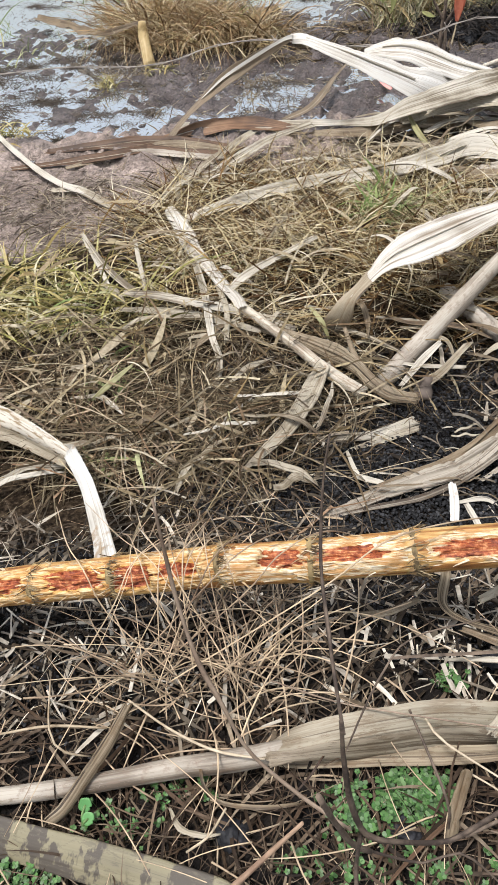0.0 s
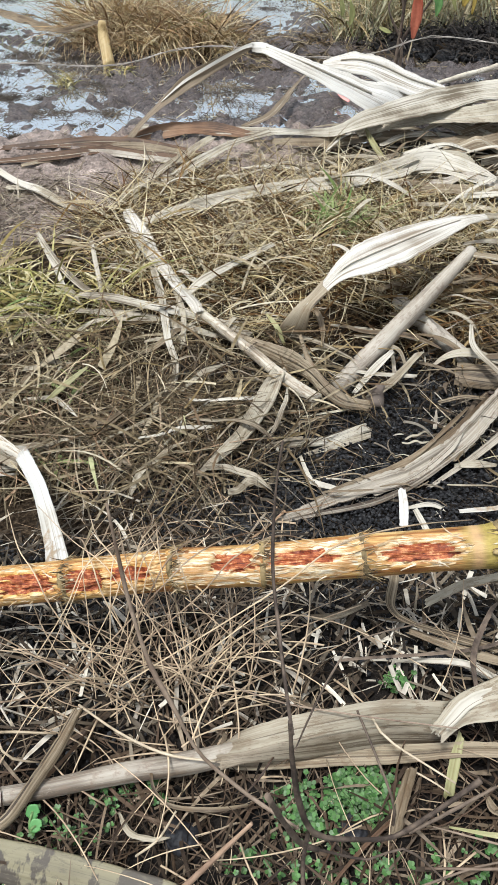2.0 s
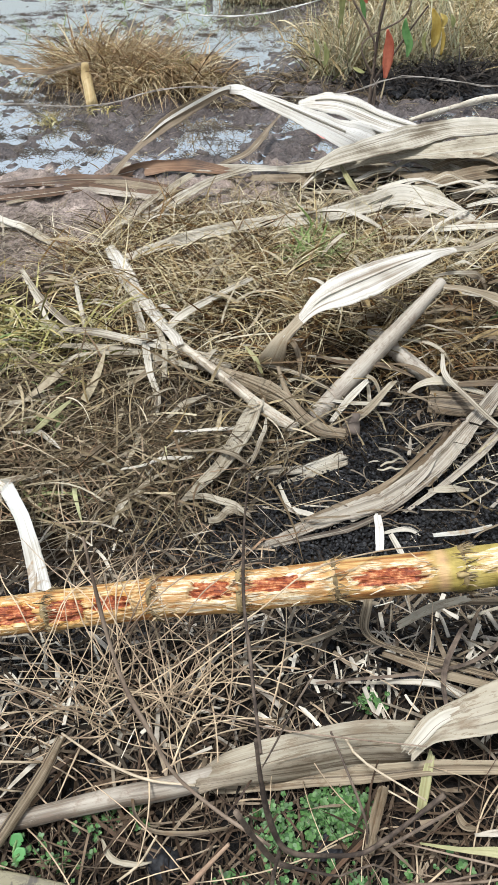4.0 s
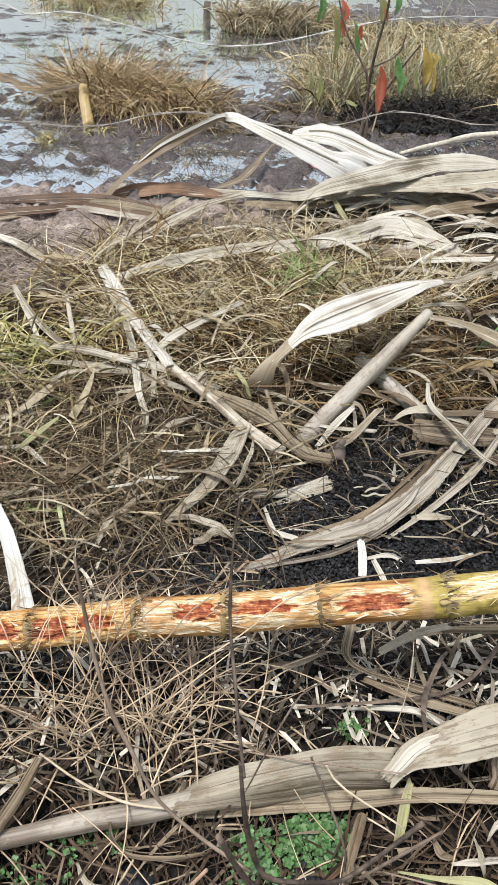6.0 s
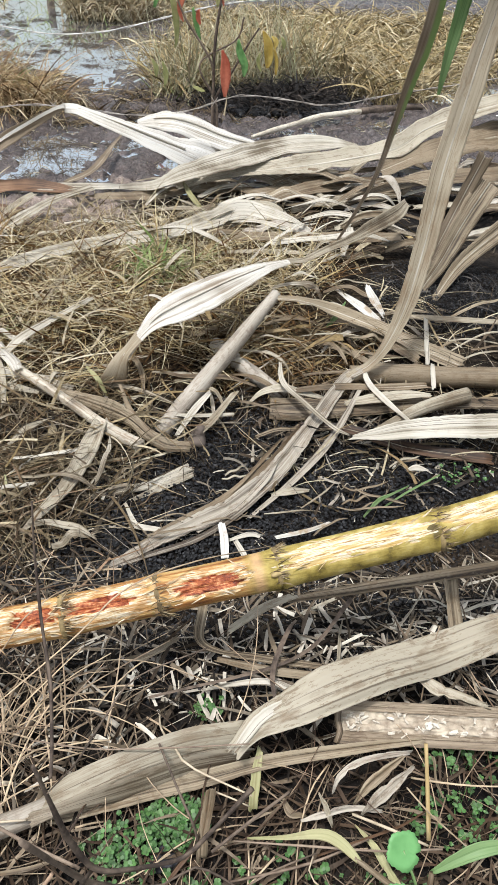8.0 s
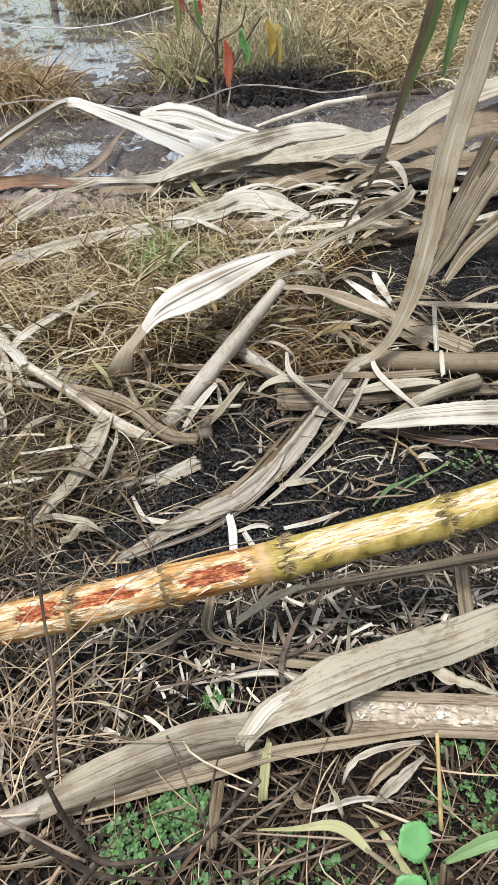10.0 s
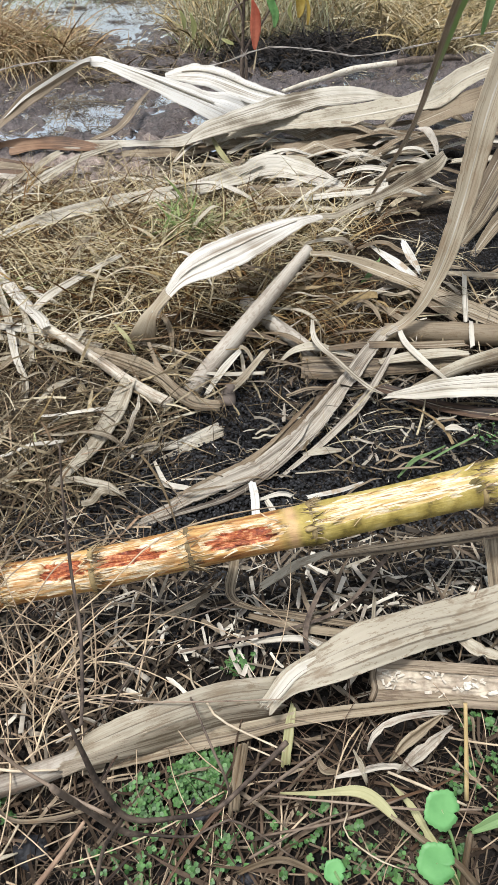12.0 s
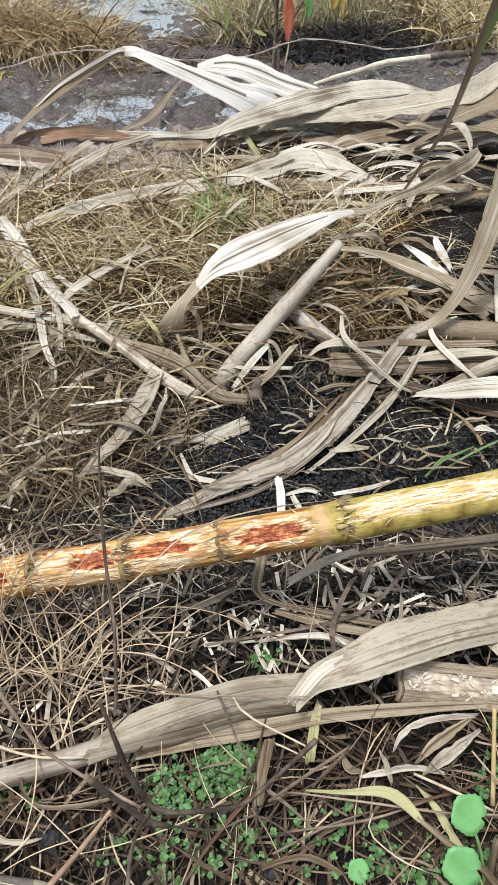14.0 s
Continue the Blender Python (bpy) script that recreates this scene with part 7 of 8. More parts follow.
tagged(leaf("pink_scrap", [(0.302, 2.572, 0.02, 0.0095), (0.319, 2.518, 0.022, 0.0167), (0.337, 2.479, 0.02, 0.0092)], PINK, crease=0.12, m=7, seed=9), "small scrap of pink plastic in the leaf heap", "scrap")

# ---- grass, straw, litter, seedlings ----
rng = np.random.default_rng(77)


def stuff(ob, label, category):
    return tagged(ob, label, category, kind="stuff")


GAPS = [(0.285, 1.17, 0.10, 0.085), (0.34, 1.08, 0.06, 0.05), (-0.03, 1.02, 0.07, 0.05)]


def mound_grass(name, areas, per, length, width, up, droop, material, label, seed, lift=0.0):
    """Grass in soft ellipses (cx, cy, rx, ry), per blades a square metre."""
    r = np.random.default_rng(seed)
    feet = np.concatenate([spread(r, int(per * rx * ry * math.pi), cx, cy, rx, ry) for cx, cy, rx, ry in areas])
    keep = [noise.noise(Vector((q[0] * 13, q[1] * 13, seed))) + 0.5 * noise.noise(Vector((q[0] * 5, q[1] * 5, seed + 9))) > u for q, u in zip(feet, r.uniform(-0.6, 0.2, len(feet)))]
    feet = feet[np.array(keep)]
    feet = feet[pool(feet[:, 0], feet[:, 1], GAPS) < r.uniform(0.25, 1.1, len(feet))]
    n = len(feet)
    feet[:, 2] += r.uniform(-0.004, lift, n)
    ln = r.uniform(*length, n)
    d = ways(r, n, up, 0.35)
    wide = width[0] + (1.8 * width[1] - width[0]) * r.uniform(0, 1, n) ** 2.6
    return stuff(strips(name, feet, d, ln, wide, r.uniform(*droop, n), material, 6, 0.24, seed), label, "grass")


# brown straw with many near-black tones: shade between blades painted into the lower layer
SHADEGRASS = blade_material("brown_shade_grass", [(0.17, 0.088, 0.034), (0.04, 0.022, 0.011), (0.44, 0.285, 0.12), (0.05, 0.028, 0.014), (0.60, 0.45, 0.23), (0.02, 0.012, 0.008), (0.24, 0.135, 0.055)])
mound_grass("dry_grass", [(0.56, 1.22, 0.2, 0.13), (0.36, 1.2, 0.1, 0.08)], 6500, (0.05, 0.14), (0.0012, 0.004), 0.4, (0.0, 0.4), SHADEGRASS, "brown straw under leaning stalks, darkened as painted shade", 56, 0.02)
mound_grass("dry_grass", [(0.10, 1.50, 0.48, 0.28), (0.45, 1.62, 0.30, 0.22), (0.15, 1.25, 0.35, 0.16), (0.0, 1.75, 0.3, 0.1)], 7600, (0.05, 0.16), (0.0009, 0.0029), 0.5, (0.0, 0.3), SHADEGRASS, "tangled brown dry grass on a low hump, gap shade in its colour", 1, 0.02)
FARGRASS = blade_material("far_pale_grass", [(0.64, 0.51, 0.28), (0.27, 0.20, 0.09), (0.88, 0.76, 0.50), (0.42, 0.35, 0.16), (0.11, 0.085, 0.04), (0.56, 0.41, 0.19), (0.98, 0.90, 0.66), (0.18, 0.13, 0.06)])
BROWNTUFT = blade_material("brown_tuft_grass", [(0.62, 0.44, 0.25), (0.28, 0.17, 0.08), (0.86, 0.70, 0.45), (0.44, 0.28, 0.14), (0.12, 0.075, 0.035), (0.72, 0.58, 0.30), (0.94, 0.84, 0.60), (0.20, 0.12, 0.06)])
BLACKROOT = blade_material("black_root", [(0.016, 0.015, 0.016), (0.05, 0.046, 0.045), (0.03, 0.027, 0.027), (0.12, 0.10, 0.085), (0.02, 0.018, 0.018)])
PALEGREEN = blade_material("pale_green_stem", [(0.70, 0.66, 0.47), (0.52, 0.54, 0.33), (0.86, 0.80, 0.62), (0.36, 0.39, 0.20), (0.74, 0.64, 0.45)])
STRAWTOP = blade_material("pale_straw", [(0.84, 0.74, 0.50), (0.62, 0.48, 0.26), (0.97, 0.91, 0.73), (0.48, 0.38, 0.18), (0.90, 0.82, 0.60), (0.66, 0.56, 0.30)])
mound_grass("pale_straw", [(0.10, 1.50, 0.48, 0.28), (0.45, 1.62, 0.30, 0.22), (0.15, 1.25, 0.35, 0.16)], 6800, (0.05, 0.18), (0.0007, 0.0018), 0.5, (0.0, 0.4), STRAWTOP, "pale thin straws lying over dry grass", 46, 0.045)
mound_grass("pale_straw", [(0.08, 1.9, 0.3, 0.12), (-0.12, 1.82, 0.16, 0.12), (0.4, 1.95, 0.3, 0.12)], 5200, (0.04, 0.15), (0.0008, 0.0022), 0.4, (0.0, 0.4), DRYGRASS, "dry straw between the leaf heap and the grass", 58, 0.03)
mound_grass("golden_grass", [(-0.50, 1.26, 0.24, 0.16), (-0.28, 1.20, 0.16, 0.12), (-0.62, 1.15, 0.2, 0.2)], 8000, (0.07, 0.18), (0.0012, 0.004), 0.5, (0.05, 0.6), GOLDGRASS, "yellow green grass leaning over the mud", 2, 0.02)
mound_grass("rotting_straw", [(-0.25, 0.95, 0.3, 0.2), (0.05, 1.02, 0.3, 0.14), (-0.1, 0.8, 0.25, 0.1), (0.45, 1.25, 0.22, 0.16), (0.05, 0.9, 0.2, 0.12)], 9000, (0.05, 0.18), (0.0007, 0.0026), 0.16, (0.0, 0.3), DARKSTRAW, "dark rotting straw matted on the soil", 3, 0.03)
mound_grass("dry_grass", [(-0.22, 0.97, 0.32, 0.16), (0.05, 1.08, 0.3, 0.12), (-0.12, 0.78, 0.22, 0.08), (0.78, 1.3, 0.2, 0.2)], 2000, (0.06, 0.18), (0.0009, 0.0026), 0.25, (0.1, 0.5), DRYGRASS, "dry straw lying over rotting straw", 4, 0.045)
mound_grass("rotting_straw", [(0.35, 1.0, 0.2, 0.12), (0.66, 1.0, 0.2, 0.14), (0.85, 1.15, 0.2, 0.25), (0.4, 1.85, 0.7, 0.12)], 2600, (0.03, 0.11), (0.0012, 0.004), 0.12, (0.0, 0.3), LITTER, "broken straw lying on black soil", 41, 0.02)
mound_grass("dead_leaf_shreds", [(0.10, 1.48, 0.45, 0.28), (-0.45, 1.2, 0.3, 0.2), (0.5, 1.3, 0.3, 0.2), (-0.1, 0.95, 0.35, 0.2), (0.6, 1.75, 0.4, 0.2)], 520, (0.04, 0.13), (0.003, 0.008), 0.35, (0.0, 0.5), PALESHRED, "pale strips of dead leaf caught in the grass", 42, 0.05)
mound_grass("green_grass", [(0.27, 1.50, 0.07, 0.05), (0.31, 1.56, 0.08, 0.06)], 11000, (0.05, 0.12), (0.002, 0.0045), 1.0, (0.1, 0.7), GREENGRASS, "fresh green tuft growing on the straw hump", 57, 0.04)
mound_grass("green_grass", [(-0.08, 1.3, 0.06, 0.06), (-0.2, 1.02, 0.1, 0.06), (-0.14, 0.8, 0.07, 0.04), (-0.35, 1.2, 0.12, 0.08), (0.33, 1.08, 0.05, 0.04)], 1600, (0.05, 0.15), (0.0018, 0.0045), 0.8, (0.3, 0.9), GREENGRASS, "thin green grass growing through straw", 5, 0.02)
mound_grass("golden_grass", [(-0.48, 3.22, 0.33, 0.2), (-0.25, 3.1, 0.2, 0.14), (-0.62, 3.3, 0.2, 0.2)], 15000, (0.2, 0.5), (0.0014, 0.004), 1.3, (0.3, 1.0), BROWNTUFT, "tall golden grass tuft beside the water", 6)
mound_grass("golden_grass", [(0.95, 3.74, 0.5, 0.2), (0.46, 3.42, 0.18, 0.16), (1.4, 3.4, 0.22, 0.2)], 7000, (0.22, 0.5), (0.002, 0.006), 1.5, (0.3, 0.9), FARGRASS, "tall golden grass behind the black bank", 7)
mound_grass("dry_grass", [(1.6, 4.2, 0.5, 0.4), (0.9, 4.0, 0.7, 0.4), (1.9, 3.9, 0.3, 0.3), (1.25, 4.9, 0.8, 0.5), (2.4, 4.8, 0.6, 0.6), (-1.2, 5.9, 0.5, 0.2), (0.35, 5.6, 0.3, 0.2)], 4000, (0.2, 0.45), (0.002, 0.006), 1.1, (0.4, 1.0), FARGRASS, "far dry grass tufts standing in mud", 8)
mound_grass("green_grass", [(0.36, 3.25, 0.05, 0.05), (-0.3, 3.08, 0.06, 0.04)], 1700, (0.16, 0.4), (0.002, 0.005), 1.8, (0.2, 0.7), GREENGRASS, "green blades in the far grass", 9)
mound_grass("green_stems", [(0.45, 3.3, 0.16, 0.12), (0.68, 3.42, 0.2, 0.12), (0.95, 3.5, 0.2, 0.12)], 2600, (0.28, 0.55), (0.002, 0.004), 2.6, (0.0, 0.4), PALEGREEN, "pale green upright stems behind a small shrub", 55)
mound_grass("dry_grass", [(0.02, 5.2, 0.3, 0.16), (0.2, 5.3, 0.25, 0.15)], 6000, (0.25, 0.45), (0.004, 0.008), 1.5, (0.3, 0.8), DRYGRASS, "far dry tuft beside a post stub", 45)
mound_grass("rotting_straw", [(0.1, 3.2, 0.4, 0.22), (0.2, 2.95, 0.5, 0.12)], 4000, (0.05, 0.16), (0.002, 0.005), 0.4, (0.1, 0.7), DARKSTRAW, "low brown straw between the far tufts", 43)
mound_grass("golden_grass", [(-0.67, 2.64, 0.06, 0.04), (-0.86, 2.16, 0.1, 0.08), (-0.95, 2.0, 0.12, 0.1), (-0.5, 2.78, 0.06, 0.05)], 9000, (0.05, 0.12), (0.002, 0.004), 1.2, (0.4, 0.9), GOLDGRASS, "small grass tufts on the mud", 10)
mound_grass("water_weed", [(-0.75, 2.5, 0.6, 0.6), (0.1, 2.5, 0.45, 0.35), (0.9, 2.75, 0.5, 0.25), (-0.6, 4.0, 1.1, 0.9), (1.5, 3.4, 0.4, 0.2)], 420, (0.006, 0.045), (0.0007, 0.0022), 0.35, (0.0, 0.5), SPRIG, "dark rotten sprigs in the wet mud", 11)


def weed_clumps(count, cx, cy, rx, ry, seed):
    """Matted sprigs in clumps that rise a little out of the shallow water."""
    r = np.random.default_rng(seed)
    feet = []
    for q in spread(r, count, cx, cy, rx, ry):
        k, size = r.integers(60, 260), r.uniform(0.006, 0.032)
        feet.append(np.stack([q[0] + r.normal(0, size * 1.6, k), q[1] + r.normal(0, size, k), np.full(k, WATER_Z)], -1))
    feet = np.concatenate(feet)
    k = len(feet)
    stuff(strips("water_weed", feet, ways(r, k, 0.3, 0.35), r.uniform(0.01, 0.05, k), r.uniform(0.0006, 0.0022, k), r.uniform(0.0, 0.9, k), SPRIG, 4, 0.4, seed), "dark matted weed standing in shallow water", "weed")


weed_clumps(90, -0.85, 2.6, 0.55, 0.6, 301)
weed_clumps(16, -0.05, 2.5, 0.3, 0.25, 302)
weed_clumps(110, -0.6, 4.3, 1.3, 1.1, 303)
mound_grass("green_grass", [(-0.85, 4.1, 0.5, 0.5), (-0.3, 4.6, 0.5, 0.5), (-1.2, 3.3, 0.35, 0.5), (-0.6, 5.6, 0.9, 0.5)], 160, (0.06, 0.2), (0.002, 0.004), 1.2, (0.2, 0.9), GREENGRASS, "sparse green blades standing in shallow water", 47)
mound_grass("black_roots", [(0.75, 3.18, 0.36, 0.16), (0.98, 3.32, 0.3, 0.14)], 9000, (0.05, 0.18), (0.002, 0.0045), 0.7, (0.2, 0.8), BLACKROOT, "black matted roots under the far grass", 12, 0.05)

mound_grass("straw_bits", [(-0.45, 1.65, 0.25, 0.2), (-0.6, 1.75, 0.3, 0.2), (-0.28, 1.65, 0.14, 0.14)], 8000, (0.015, 0.07), (0.0011, 0.003), 0.05, (0.0, 0.06), MUDSTRAW, "muddy straw bits trodden into the mud", 54)
mound_grass("straw_bits", [(-0.55, 1.65, 0.3, 0.2), (-0.3, 1.8, 0.3, 0.2), (-0.3, 2.1, 0.6, 0.15), (0.1, 2.55, 0.6, 0.4), (0.9, 2.8, 0.6, 0.4)], 1500, (0.01, 0.06), (0.0007, 0.002), 0.03, (0.0, 0.05), DRYGRASS, "broken straw bits lying on mud", 44)

mound_grass("pale_straw", [(-0.1, 0.8, 0.25, 0.12), (0.05, 0.72, 0.2, 0.1), (-0.25, 0.9, 0.2, 0.15)], 1500, (0.06, 0.19), (0.0008, 0.002), 0.15, (0.0, 0.3), HAIRSTRAW, "grey thin straws over rotting straw", 49, 0.03)
mound_grass("pale_straw", [(0.08, 0.82, 0.2, 0.14), (0.02, 0.7, 0.22, 0.08), (0.1, 1.0, 0.15, 0.1)], 2600, (0.03, 0.12), (0.0009, 0.003), 0.1, (0.0, 0.25), LITTER, "grey brown straws matted on the soil", 50, 0.025)
mound_grass("dry_grass", [(0.62, 0.9, 0.25, 0.1), (0.3, 1.0, 0.2, 0.08), (0.75, 1.02, 0.25, 0.12)], 1500, (0.03, 0.12), (0.001, 0.003), 0.15, (0.0, 0.4), DRYGRASS, "dry straw strewn over black soil", 51, 0.02)
mound_grass("straw_bits", [(0.38, 0.9, 0.42, 0.2), (0.7, 0.95, 0.28, 0.16), (0.1, 0.85, 0.25, 0.12)], 2000, (0.008, 0.07), (0.0008, 0.0038), 0.08, (0.0, 0.1), LITTER, "broken straw bits lying on black soil", 48, 0.01)

r = np.random.default_rng(88)
feet = np.concatenate([spread(r, 5200, 0.2, -0.75, 2.6, 0.95), spread(r, 2600, -1.25, 0.5, 0.85, 0.8), spread(r, 2600, 1.75, 0.8, 0.8, 1.2)])
n = len(feet)
stuff(strips("straw_litter", feet, ways(r, n, 0.12, 0.15), r.uniform(0.03, 0.14, n), r.uniform(0.0015, 0.005, n), r.uniform(0.0, 0.3, n), LITTER, 3, 0.15, 89), "brown straw strewn over black soil", "litter")

# straws over the near litter
n = 3900
feet = lying(rng, n, -0.42, 0.95, 0.37, 0.66)
feet[:, 2] += rng.uniform(0.0, 0.02, n)
stuff(strips("straw_litter", feet, ways(rng, n, 0.06, 0.1), rng.uniform(0.012, 0.06, n), 0.0012 + 0.0046 * rng.uniform(0, 1, n) ** 2, rng.uniform(0, 0.1, n), LITTER, 3, 0.1, 21), "grey brown chopped straw covering black soil", "litter")
n = 2600
feet = lying(rng, n, -0.42, 0.95, 0.18, 0.39)
feet[:, 2] += rng.uniform(0.0, 0.014, n)
stuff(strips("straw_litter", feet, ways(rng, n, 0.06, 0.1), rng.uniform(0.015, 0.08, n), 0.0008 + 0.003 * rng.uniform(0, 1, n) ** 2, rng.uniform(0, 0.15, n), BROWNSTRAW, 4, 0.2, 121), "dark brown straw between seedlings", "litter")
THINSTRAW = plain_material("thin_straw_skin", (0.11, 0.065, 0.04), (0.62, 0.48, 0.32), 22.0, 0.65, 0.3)


def loose_straws(feet, way, length, width, droop, bend, label, group, seed):
    """Single thin straws, each springing up from its foot and sagging over."""
    r = np.random.default_rng(seed)
    for q, d, ln, w, dr in zip(feet, unit(way), length, width, droop):
        out = unit(np.cross(d, (0, 0, 1)) + 1e-6) * r.normal(0, bend)
        ctrl = [(*(q + d * ln * u + out * ln * u * u - np.array((0, 0, dr * ln * u * u))), w * (1.1 - 0.5 * u)) for u in (0.0, 0.25, 0.5, 0.75, 1.0)]
        tagged(tube("thin_straw", ctrl, THINSTRAW, 5, 0.08, seed), label, "straw", group)


n = 75
feet = spread(rng, n, 0.10, 0.43, 0.16, 0.1)
feet[:, 2] += rng.uniform(0.0, 0.05, n)
loose_straws(feet, ways(rng, n, 0.2, 0.25), rng.uniform(0.04, 0.14, n), rng.uniform(0.001, 0.0024, n), rng.uniform(0.1, 0.5, n), 0.3, "thin reddish brown straw in the tangle below the cane", "straws below the cane", 22)
n = 75
feet = spread(rng, n, 0.07, 0.44, 0.12, 0.05)
feet[:, 2] += rng.uniform(0.0, 0.03, n)
loose_straws(feet, ways(rng, n, 1.1, 0.35) * (1, 0.5, 1) + (0, 0.35, 0), rng.uniform(0.12, 0.26, n), rng.uniform(0.001, 0.0019, n), rng.uniform(0.2, 0.7, n), 0.35, "thin brown straw tangled over the cane", "straws over the cane", 25)
for k in range(20):
    x0, run = rng.normal(0.05, 0.04), rng.normal(0.02, 0.09)
    over = 0.205 + 0.24 * (x0 + 0.5 * run - 0.05) + 0.022 + rng.uniform(0.0, 0.012)
    w = rng.uniform(0.0009, 0.0017)
    ctrl = [(x0 - 0.4 * run, rng.uniform(0.37, 0.425), 0.115 + rng.uniform(0, 0.02), w), (x0 + 0.25 * run, 0.445, over - 0.03 + rng.uniform(-0.01, 0.012), w), (x0 + 0.5 * run, 0.472, over + 0.002, w), (x0 + 0.8 * run, 0.51, over - 0.012, w), (x0 + 1.25 * run, 0.555 + rng.uniform(0, 0.05), 0.12 + rng.uniform(-0.02, 0.05), w * 0.7)]
    tagged(tube("thin_straw", ctrl, THINSTRAW, 5, 0.08, 400 + k), "thin brown straw tangled over the cane", "straw", "straws over the cane")
n = 130
feet = lying(rng, n, -0.15, 0.75, 0.18, 0.42)
feet[:, 2] += rng.uniform(0.0, 0.03, n)
loose_straws(feet, ways(rng, n, 0.3, 0.3), rng.uniform(0.05, 0.16, n), rng.uniform(0.0009, 0.0021, n), rng.uniform(0.1, 0.6, n), 0.3, "thin dry straw lying over seedlings", "straws over seedlings", 23)
n = 900
feet = lying(rng, n, -0.2, 0.95, 0.16, 0.40)
feet[:, 2] += rng.uniform(0.0, 0.015, n)
stuff(strips("dead_leaf_shreds", feet, ways(rng, n, 0.15, 0.2), rng.uniform(0.03, 0.1, n), rng.uniform(0.001, 0.0042, n), rng.uniform(0.0, 0.3, n), BROWNSTRAW, 4, 0.25, 24), "limp brown shreds of dead leaf", "litter")


def chip_mesh(k):
    """A split flat chip, one end torn; twelve faces or so."""
    r = np.random.default_rng(900 + k)
    ln, w, h = r.uniform(0.009, 0.046), r.uniform(0.0014, 0.0052), r.uniform(0.0006, 0.0015)
    xs = [-0.5, -0.1, 0.3, 0.5]
    v, f = [], []
    bend = r.normal(0, 0.05)
    for i, x in enumerate(xs):
        ww = w * (1 if i < 3 else r.uniform(0.25, 0.8)) * r.uniform(0.85, 1.1)
        off = bend * ln * x * x * 2
        for sy, sz in ((-1, 0), (1, 0), (1, 1), (-1, 1)):
            v.append((x * ln, off + sy * ww / 2, sz * h + abs(bend) * ln * x * x))
    for i in range(3):
        for j in range(4):
            f.append([i * 4 + j, i * 4 + (j + 1) % 4, i * 4 + 4 + (j + 1) % 4, i * 4 + 4 + j])
    f += [[3, 2, 1, 0], [12, 13, 14, 15]]
    me = bpy.data.meshes.new("straw_chip")
    me.from_pydata(v, [], f)
    me.materials.append(CHIPWOOD)
    return me


CHIPWOOD = plain_material("chip_wood", (0.15, 0.12, 0.09), (0.80, 0.74, 0.62), 45.0, 0.7, 0.4)
CHIPS = [chip_mesh(k) for k in range(10)]


def scatter_chips(count, cx, cy, rx, ry, seed, top=0.022):
    r = np.random.default_rng(seed)
    for q in spread(r, count, cx, cy, rx, ry):
        ob = new("straw_chip", CHIPS[r.integers(10)])
        s = r.uniform(0.7, 1.25)
        ob.matrix_world = pose(q[0], q[1], q[2] + r.uniform(0.004, top), r.normal(0, 10), r.normal(0, 9), r.uniform(0, 360)) @ Matrix.Diagonal((s, s, s, 1))
        tagged(ob, "pale splinter of chewed cane lying in the litter", "chip", "cane chips")


scatter_chips(60, 0.42, 0.50, 0.16, 0.09, 1)
scatter_chips(40, 0.62, 0.50, 0.10, 0.07, 2)
scatter_chips(55, 0.45, 0.46, 0.22, 0.08, 7)
scatter_chips(60, 0.15, 0.46, 0.2, 0.1, 3)
scatter_chips(45, -0.12, 0.47, 0.12, 0.1, 4)
scatter_chips(10, 0.35, 0.80, 0.25, 0.09, 5, 0.006)
scatter_chips(25, 0.62, 0.95, 0.2, 0.12, 6, 0.012)


def crumbs(count, cx, cy, rx, ry, seed, size=(0.0012, 0.0038), material=CRUMB, name="soil_crumbs", label="black crumbly soil clods"):
    r = np.random.default_rng(seed)
    feet = spread(r, count, cx, cy, rx, ry)
    ico = bmesh.new()
    bmesh.ops.create_icosphere(ico, subdivisions=1, radius=1)
    iv = np.array([v.co[:] for v in ico.verts])
    it = np.array([[v.index for v in f.verts] for f in ico.faces])
    ico.free()
    rad = r.uniform(*size, count) * r.uniform(0.5, 1, count)
    v = feet[:, None] + iv[None] * rad[:, None, None] * r.uniform(0.55, 1.3, (count, len(iv), 1)) * np.array((1, 1, 0.75))
    v[..., 2] += rad[:, None] * 0.4 + r.uniform(0.0, 0.006, count)[:, None]
    f = it[None] + np.arange(count)[:, None, None] * len(iv)
    return stuff(link(name, v.reshape(-1, 3), f.reshape(-1, 3), material, smooth=False), label, "soil")


crumbs(26000, 0.36, 0.86, 0.52, 0.26, 31)
crumbs(2600, 0.2, 0.78, 0.3, 0.14, 131, (0.002, 0.0042))
crumbs(3500, -0.1, 0.5, 0.25, 0.16, 32)
crumbs(3000, 0.5, 0.52, 0.4, 0.1, 33)
BURNT = blade_material("burnt_straw", [(0.05, 0.047, 0.047), (0.16, 0.15, 0.145), (0.03, 0.029, 0.03), (0.30, 0.275, 0.25), (0.09, 0.085, 0.082)])
crumbs(5000, 0.98, 1.45, 0.22, 0.2, 34, (0.0012, 0.0035))
mound_grass("burnt_straw", [(0.98, 1.45, 0.22, 0.2)], 5000, (0.012, 0.06), (0.0008, 0.0025), 0.15, (0.0, 0.3), BURNT, "grey burnt straw on black soil", 53, 0.012)
crumbs(2200, 0.85, 3.22, 0.4, 0.2, 35, (0.006, 0.02))
MUDCLOD = blade_material("wet_mud_clod", [(0.30, 0.25, 0.215), (0.15, 0.125, 0.11), (0.42, 0.35, 0.30), (0.11, 0.09, 0.08), (0.24, 0.195, 0.165)], 0.4)
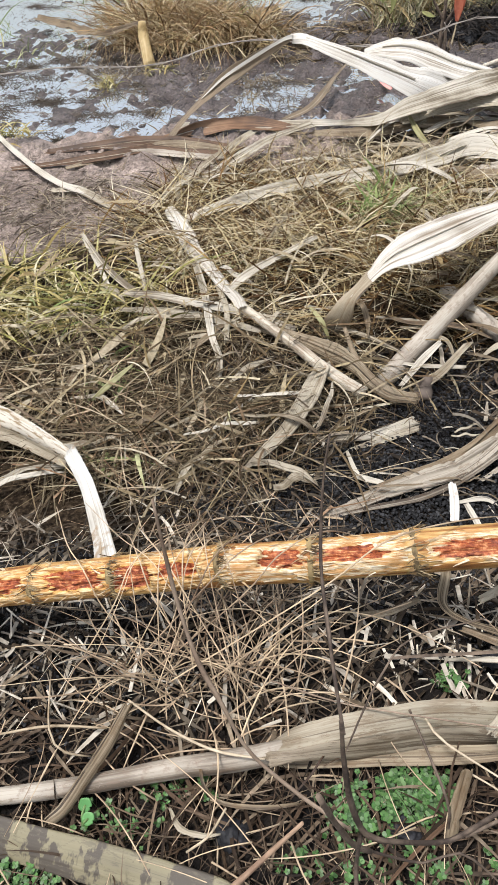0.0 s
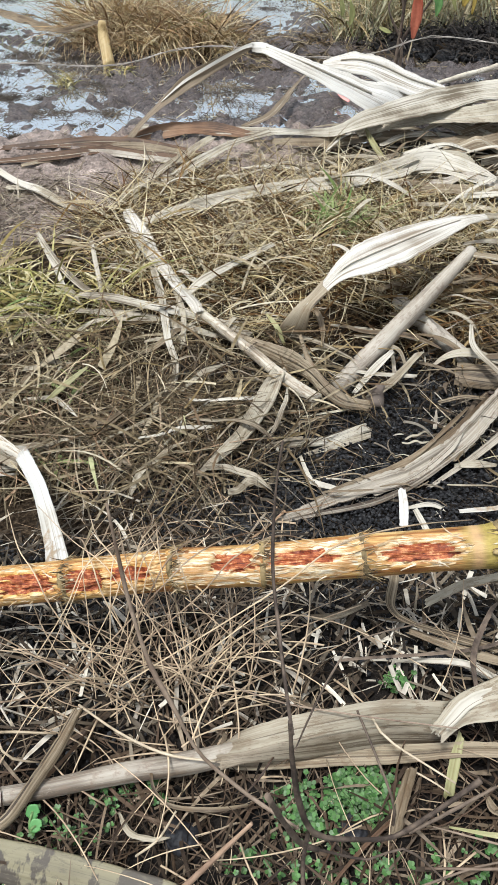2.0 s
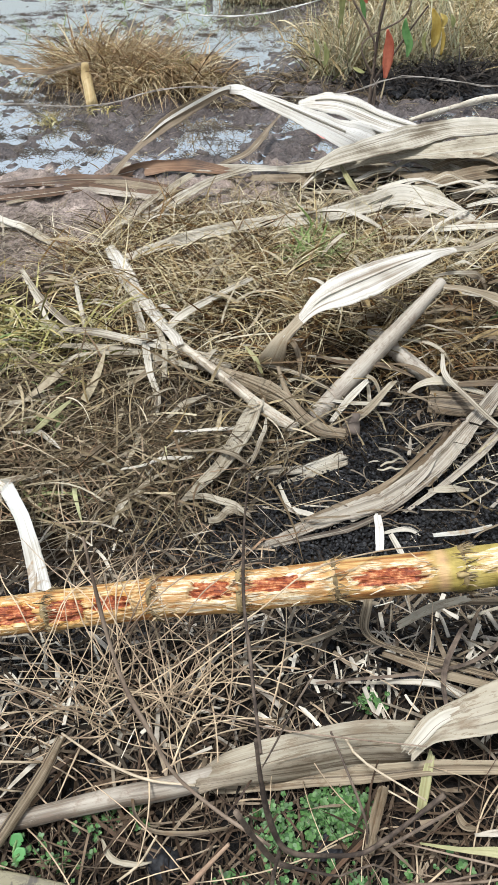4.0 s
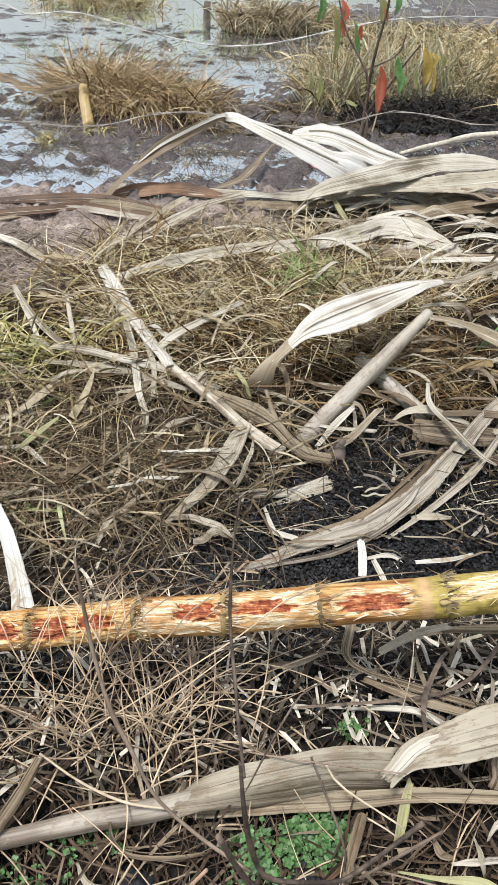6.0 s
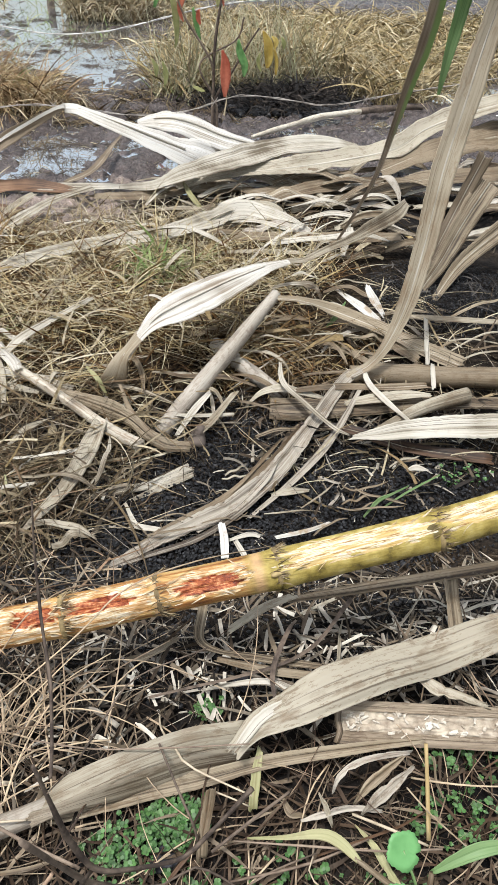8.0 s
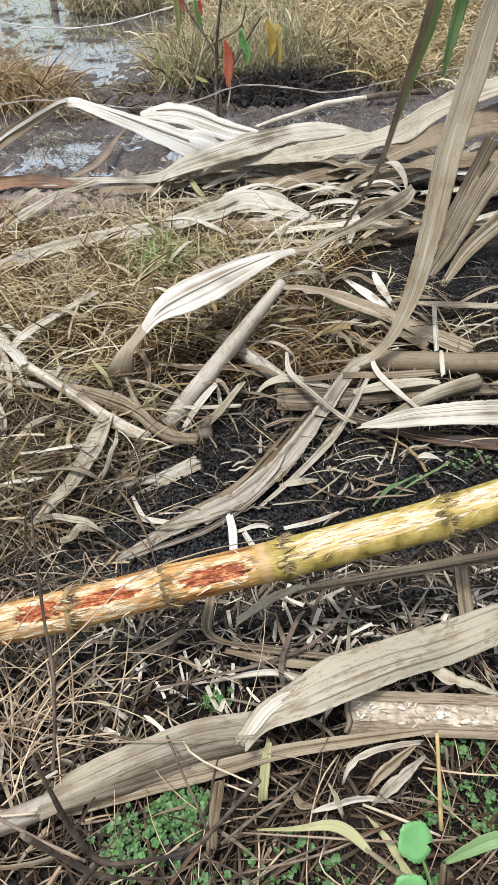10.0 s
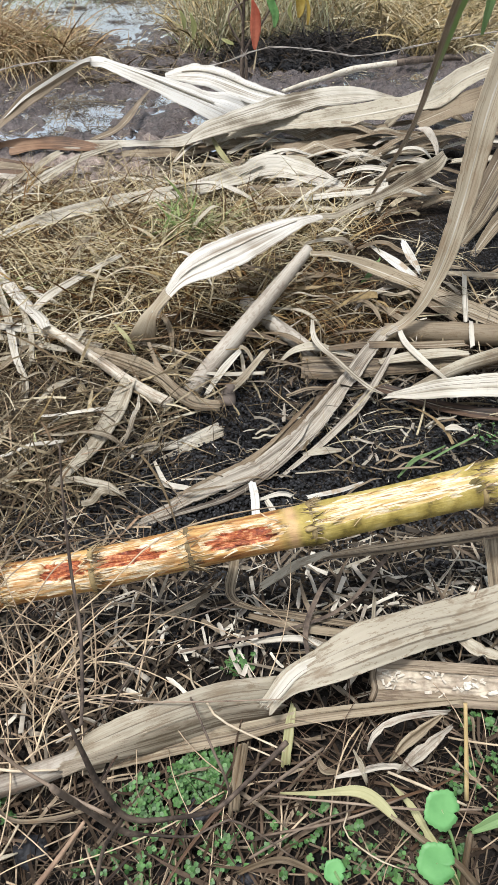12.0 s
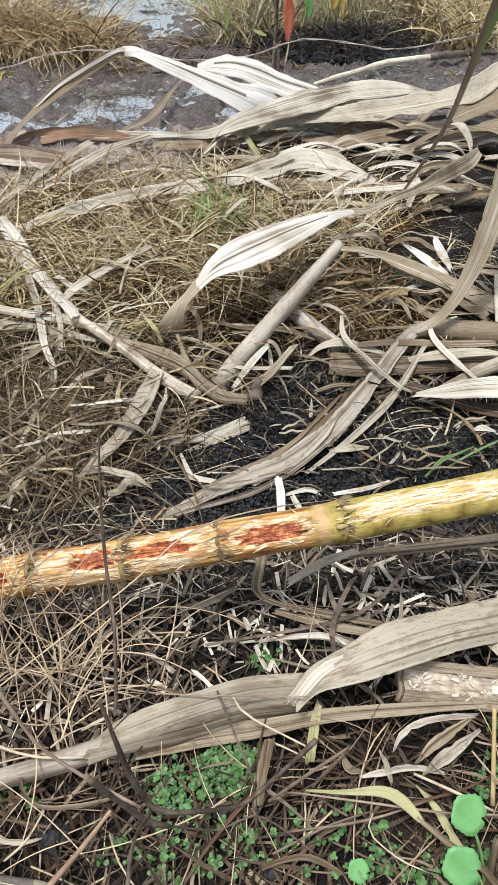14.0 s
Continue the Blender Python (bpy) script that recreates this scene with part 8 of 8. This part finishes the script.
crumbs(5000, -0.55, 1.75, 0.5, 0.35, 36, (0.0008, 0.0026), MUDCLOD, "mud_clods", "small brown clods of wet mud")


def seedlings(count, cx, cy, rx, ry, seed, size=(0.0009, 0.0022), tall=(0.003, 0.022)):
    """A patch of tiny plants, each a few round leaves round a thin stem."""
    r = np.random.default_rng(seed)
    feet = spread(r, count, cx, cy, rx, ry)
    verts, faces = [], []
    for q in feet:
        h = r.uniform(*tall)
        lean = r.normal(0, 0.004, 2)
        crown = q + np.array((lean[0], lean[1], h))
        turn = r.uniform(0, 6.3)
        o = len(verts)
        verts += [q + np.array((0.0005, 0, 0)), q - np.array((0.0005, 0, 0)), crown - np.array((0.0004, 0, 0)), crown + np.array((0.0004, 0, 0))]
        faces.append([o, o + 1, o + 2, o + 3])
        k = r.integers(3, 6)
        s = r.uniform(*size)
        for j in range(k):
            a = turn + 2 * math.pi * j / k + r.normal(0, 0.2)
            d, e = np.array((math.cos(a), math.sin(a), r.uniform(-0.1, 0.35))), np.array((-math.sin(a), math.cos(a), r.normal(0, 0.15)))
            c = crown + d * s * 1.15
            o = len(verts)
            verts.append(c - np.array((0, 0, s * 0.15)))
            for i in range(8):
                t = 2 * math.pi * i / 8
                verts.append(c + d * s * math.cos(t) * 1.05 + e * s * math.sin(t) + np.array((0, 0, r.normal(0, s * 0.05))))
            faces += [[o, o + 1 + i, o + 1 + (i + 1) % 8] for i in range(8)]
    return stuff(link("seedlings", np.array(verts), faces, SEEDLING), "patch of tiny bright green round leaved seedlings", "seedlings")


for k, (count, c, rx, ry) in enumerate((
    (300, [(0.267, 0.324, 0.104)][0], 0.035, 0.022),
    (130, [(0.218, 0.308, 0.096)][0], 0.035, 0.025),
    (32, [(0.307, 0.429, 0.108)][0], 0.02, 0.008),
    (95, [(0.328, 0.259, 0.11)][0], 0.12, 0.035),
    (80, [(0.565, 0.358, 0.11)][0], 0.05, 0.025),
    (70, [(0.535, 0.296, 0.11)][0], 0.05, 0.03),
    (60, [(0.436, 0.241, 0.11)][0], 0.06, 0.02),
    (40, [(-0.002, 0.283, 0.057)][0], 0.05, 0.018),
    (45, [(0.057, 0.321, 0.065)][0], 0.04, 0.02),
    (60, [(0.222, 0.266, 0.097)][0], 0.08, 0.03),
    (60, [(-0.08, 0.235, 0.055)][0], 0.04, 0.01),
    (25, [(0.786, 0.846, 0.011)][0], 0.06, 0.02),
)):
    seedlings(count, c[0], c[1], rx, ry, 60 + k)
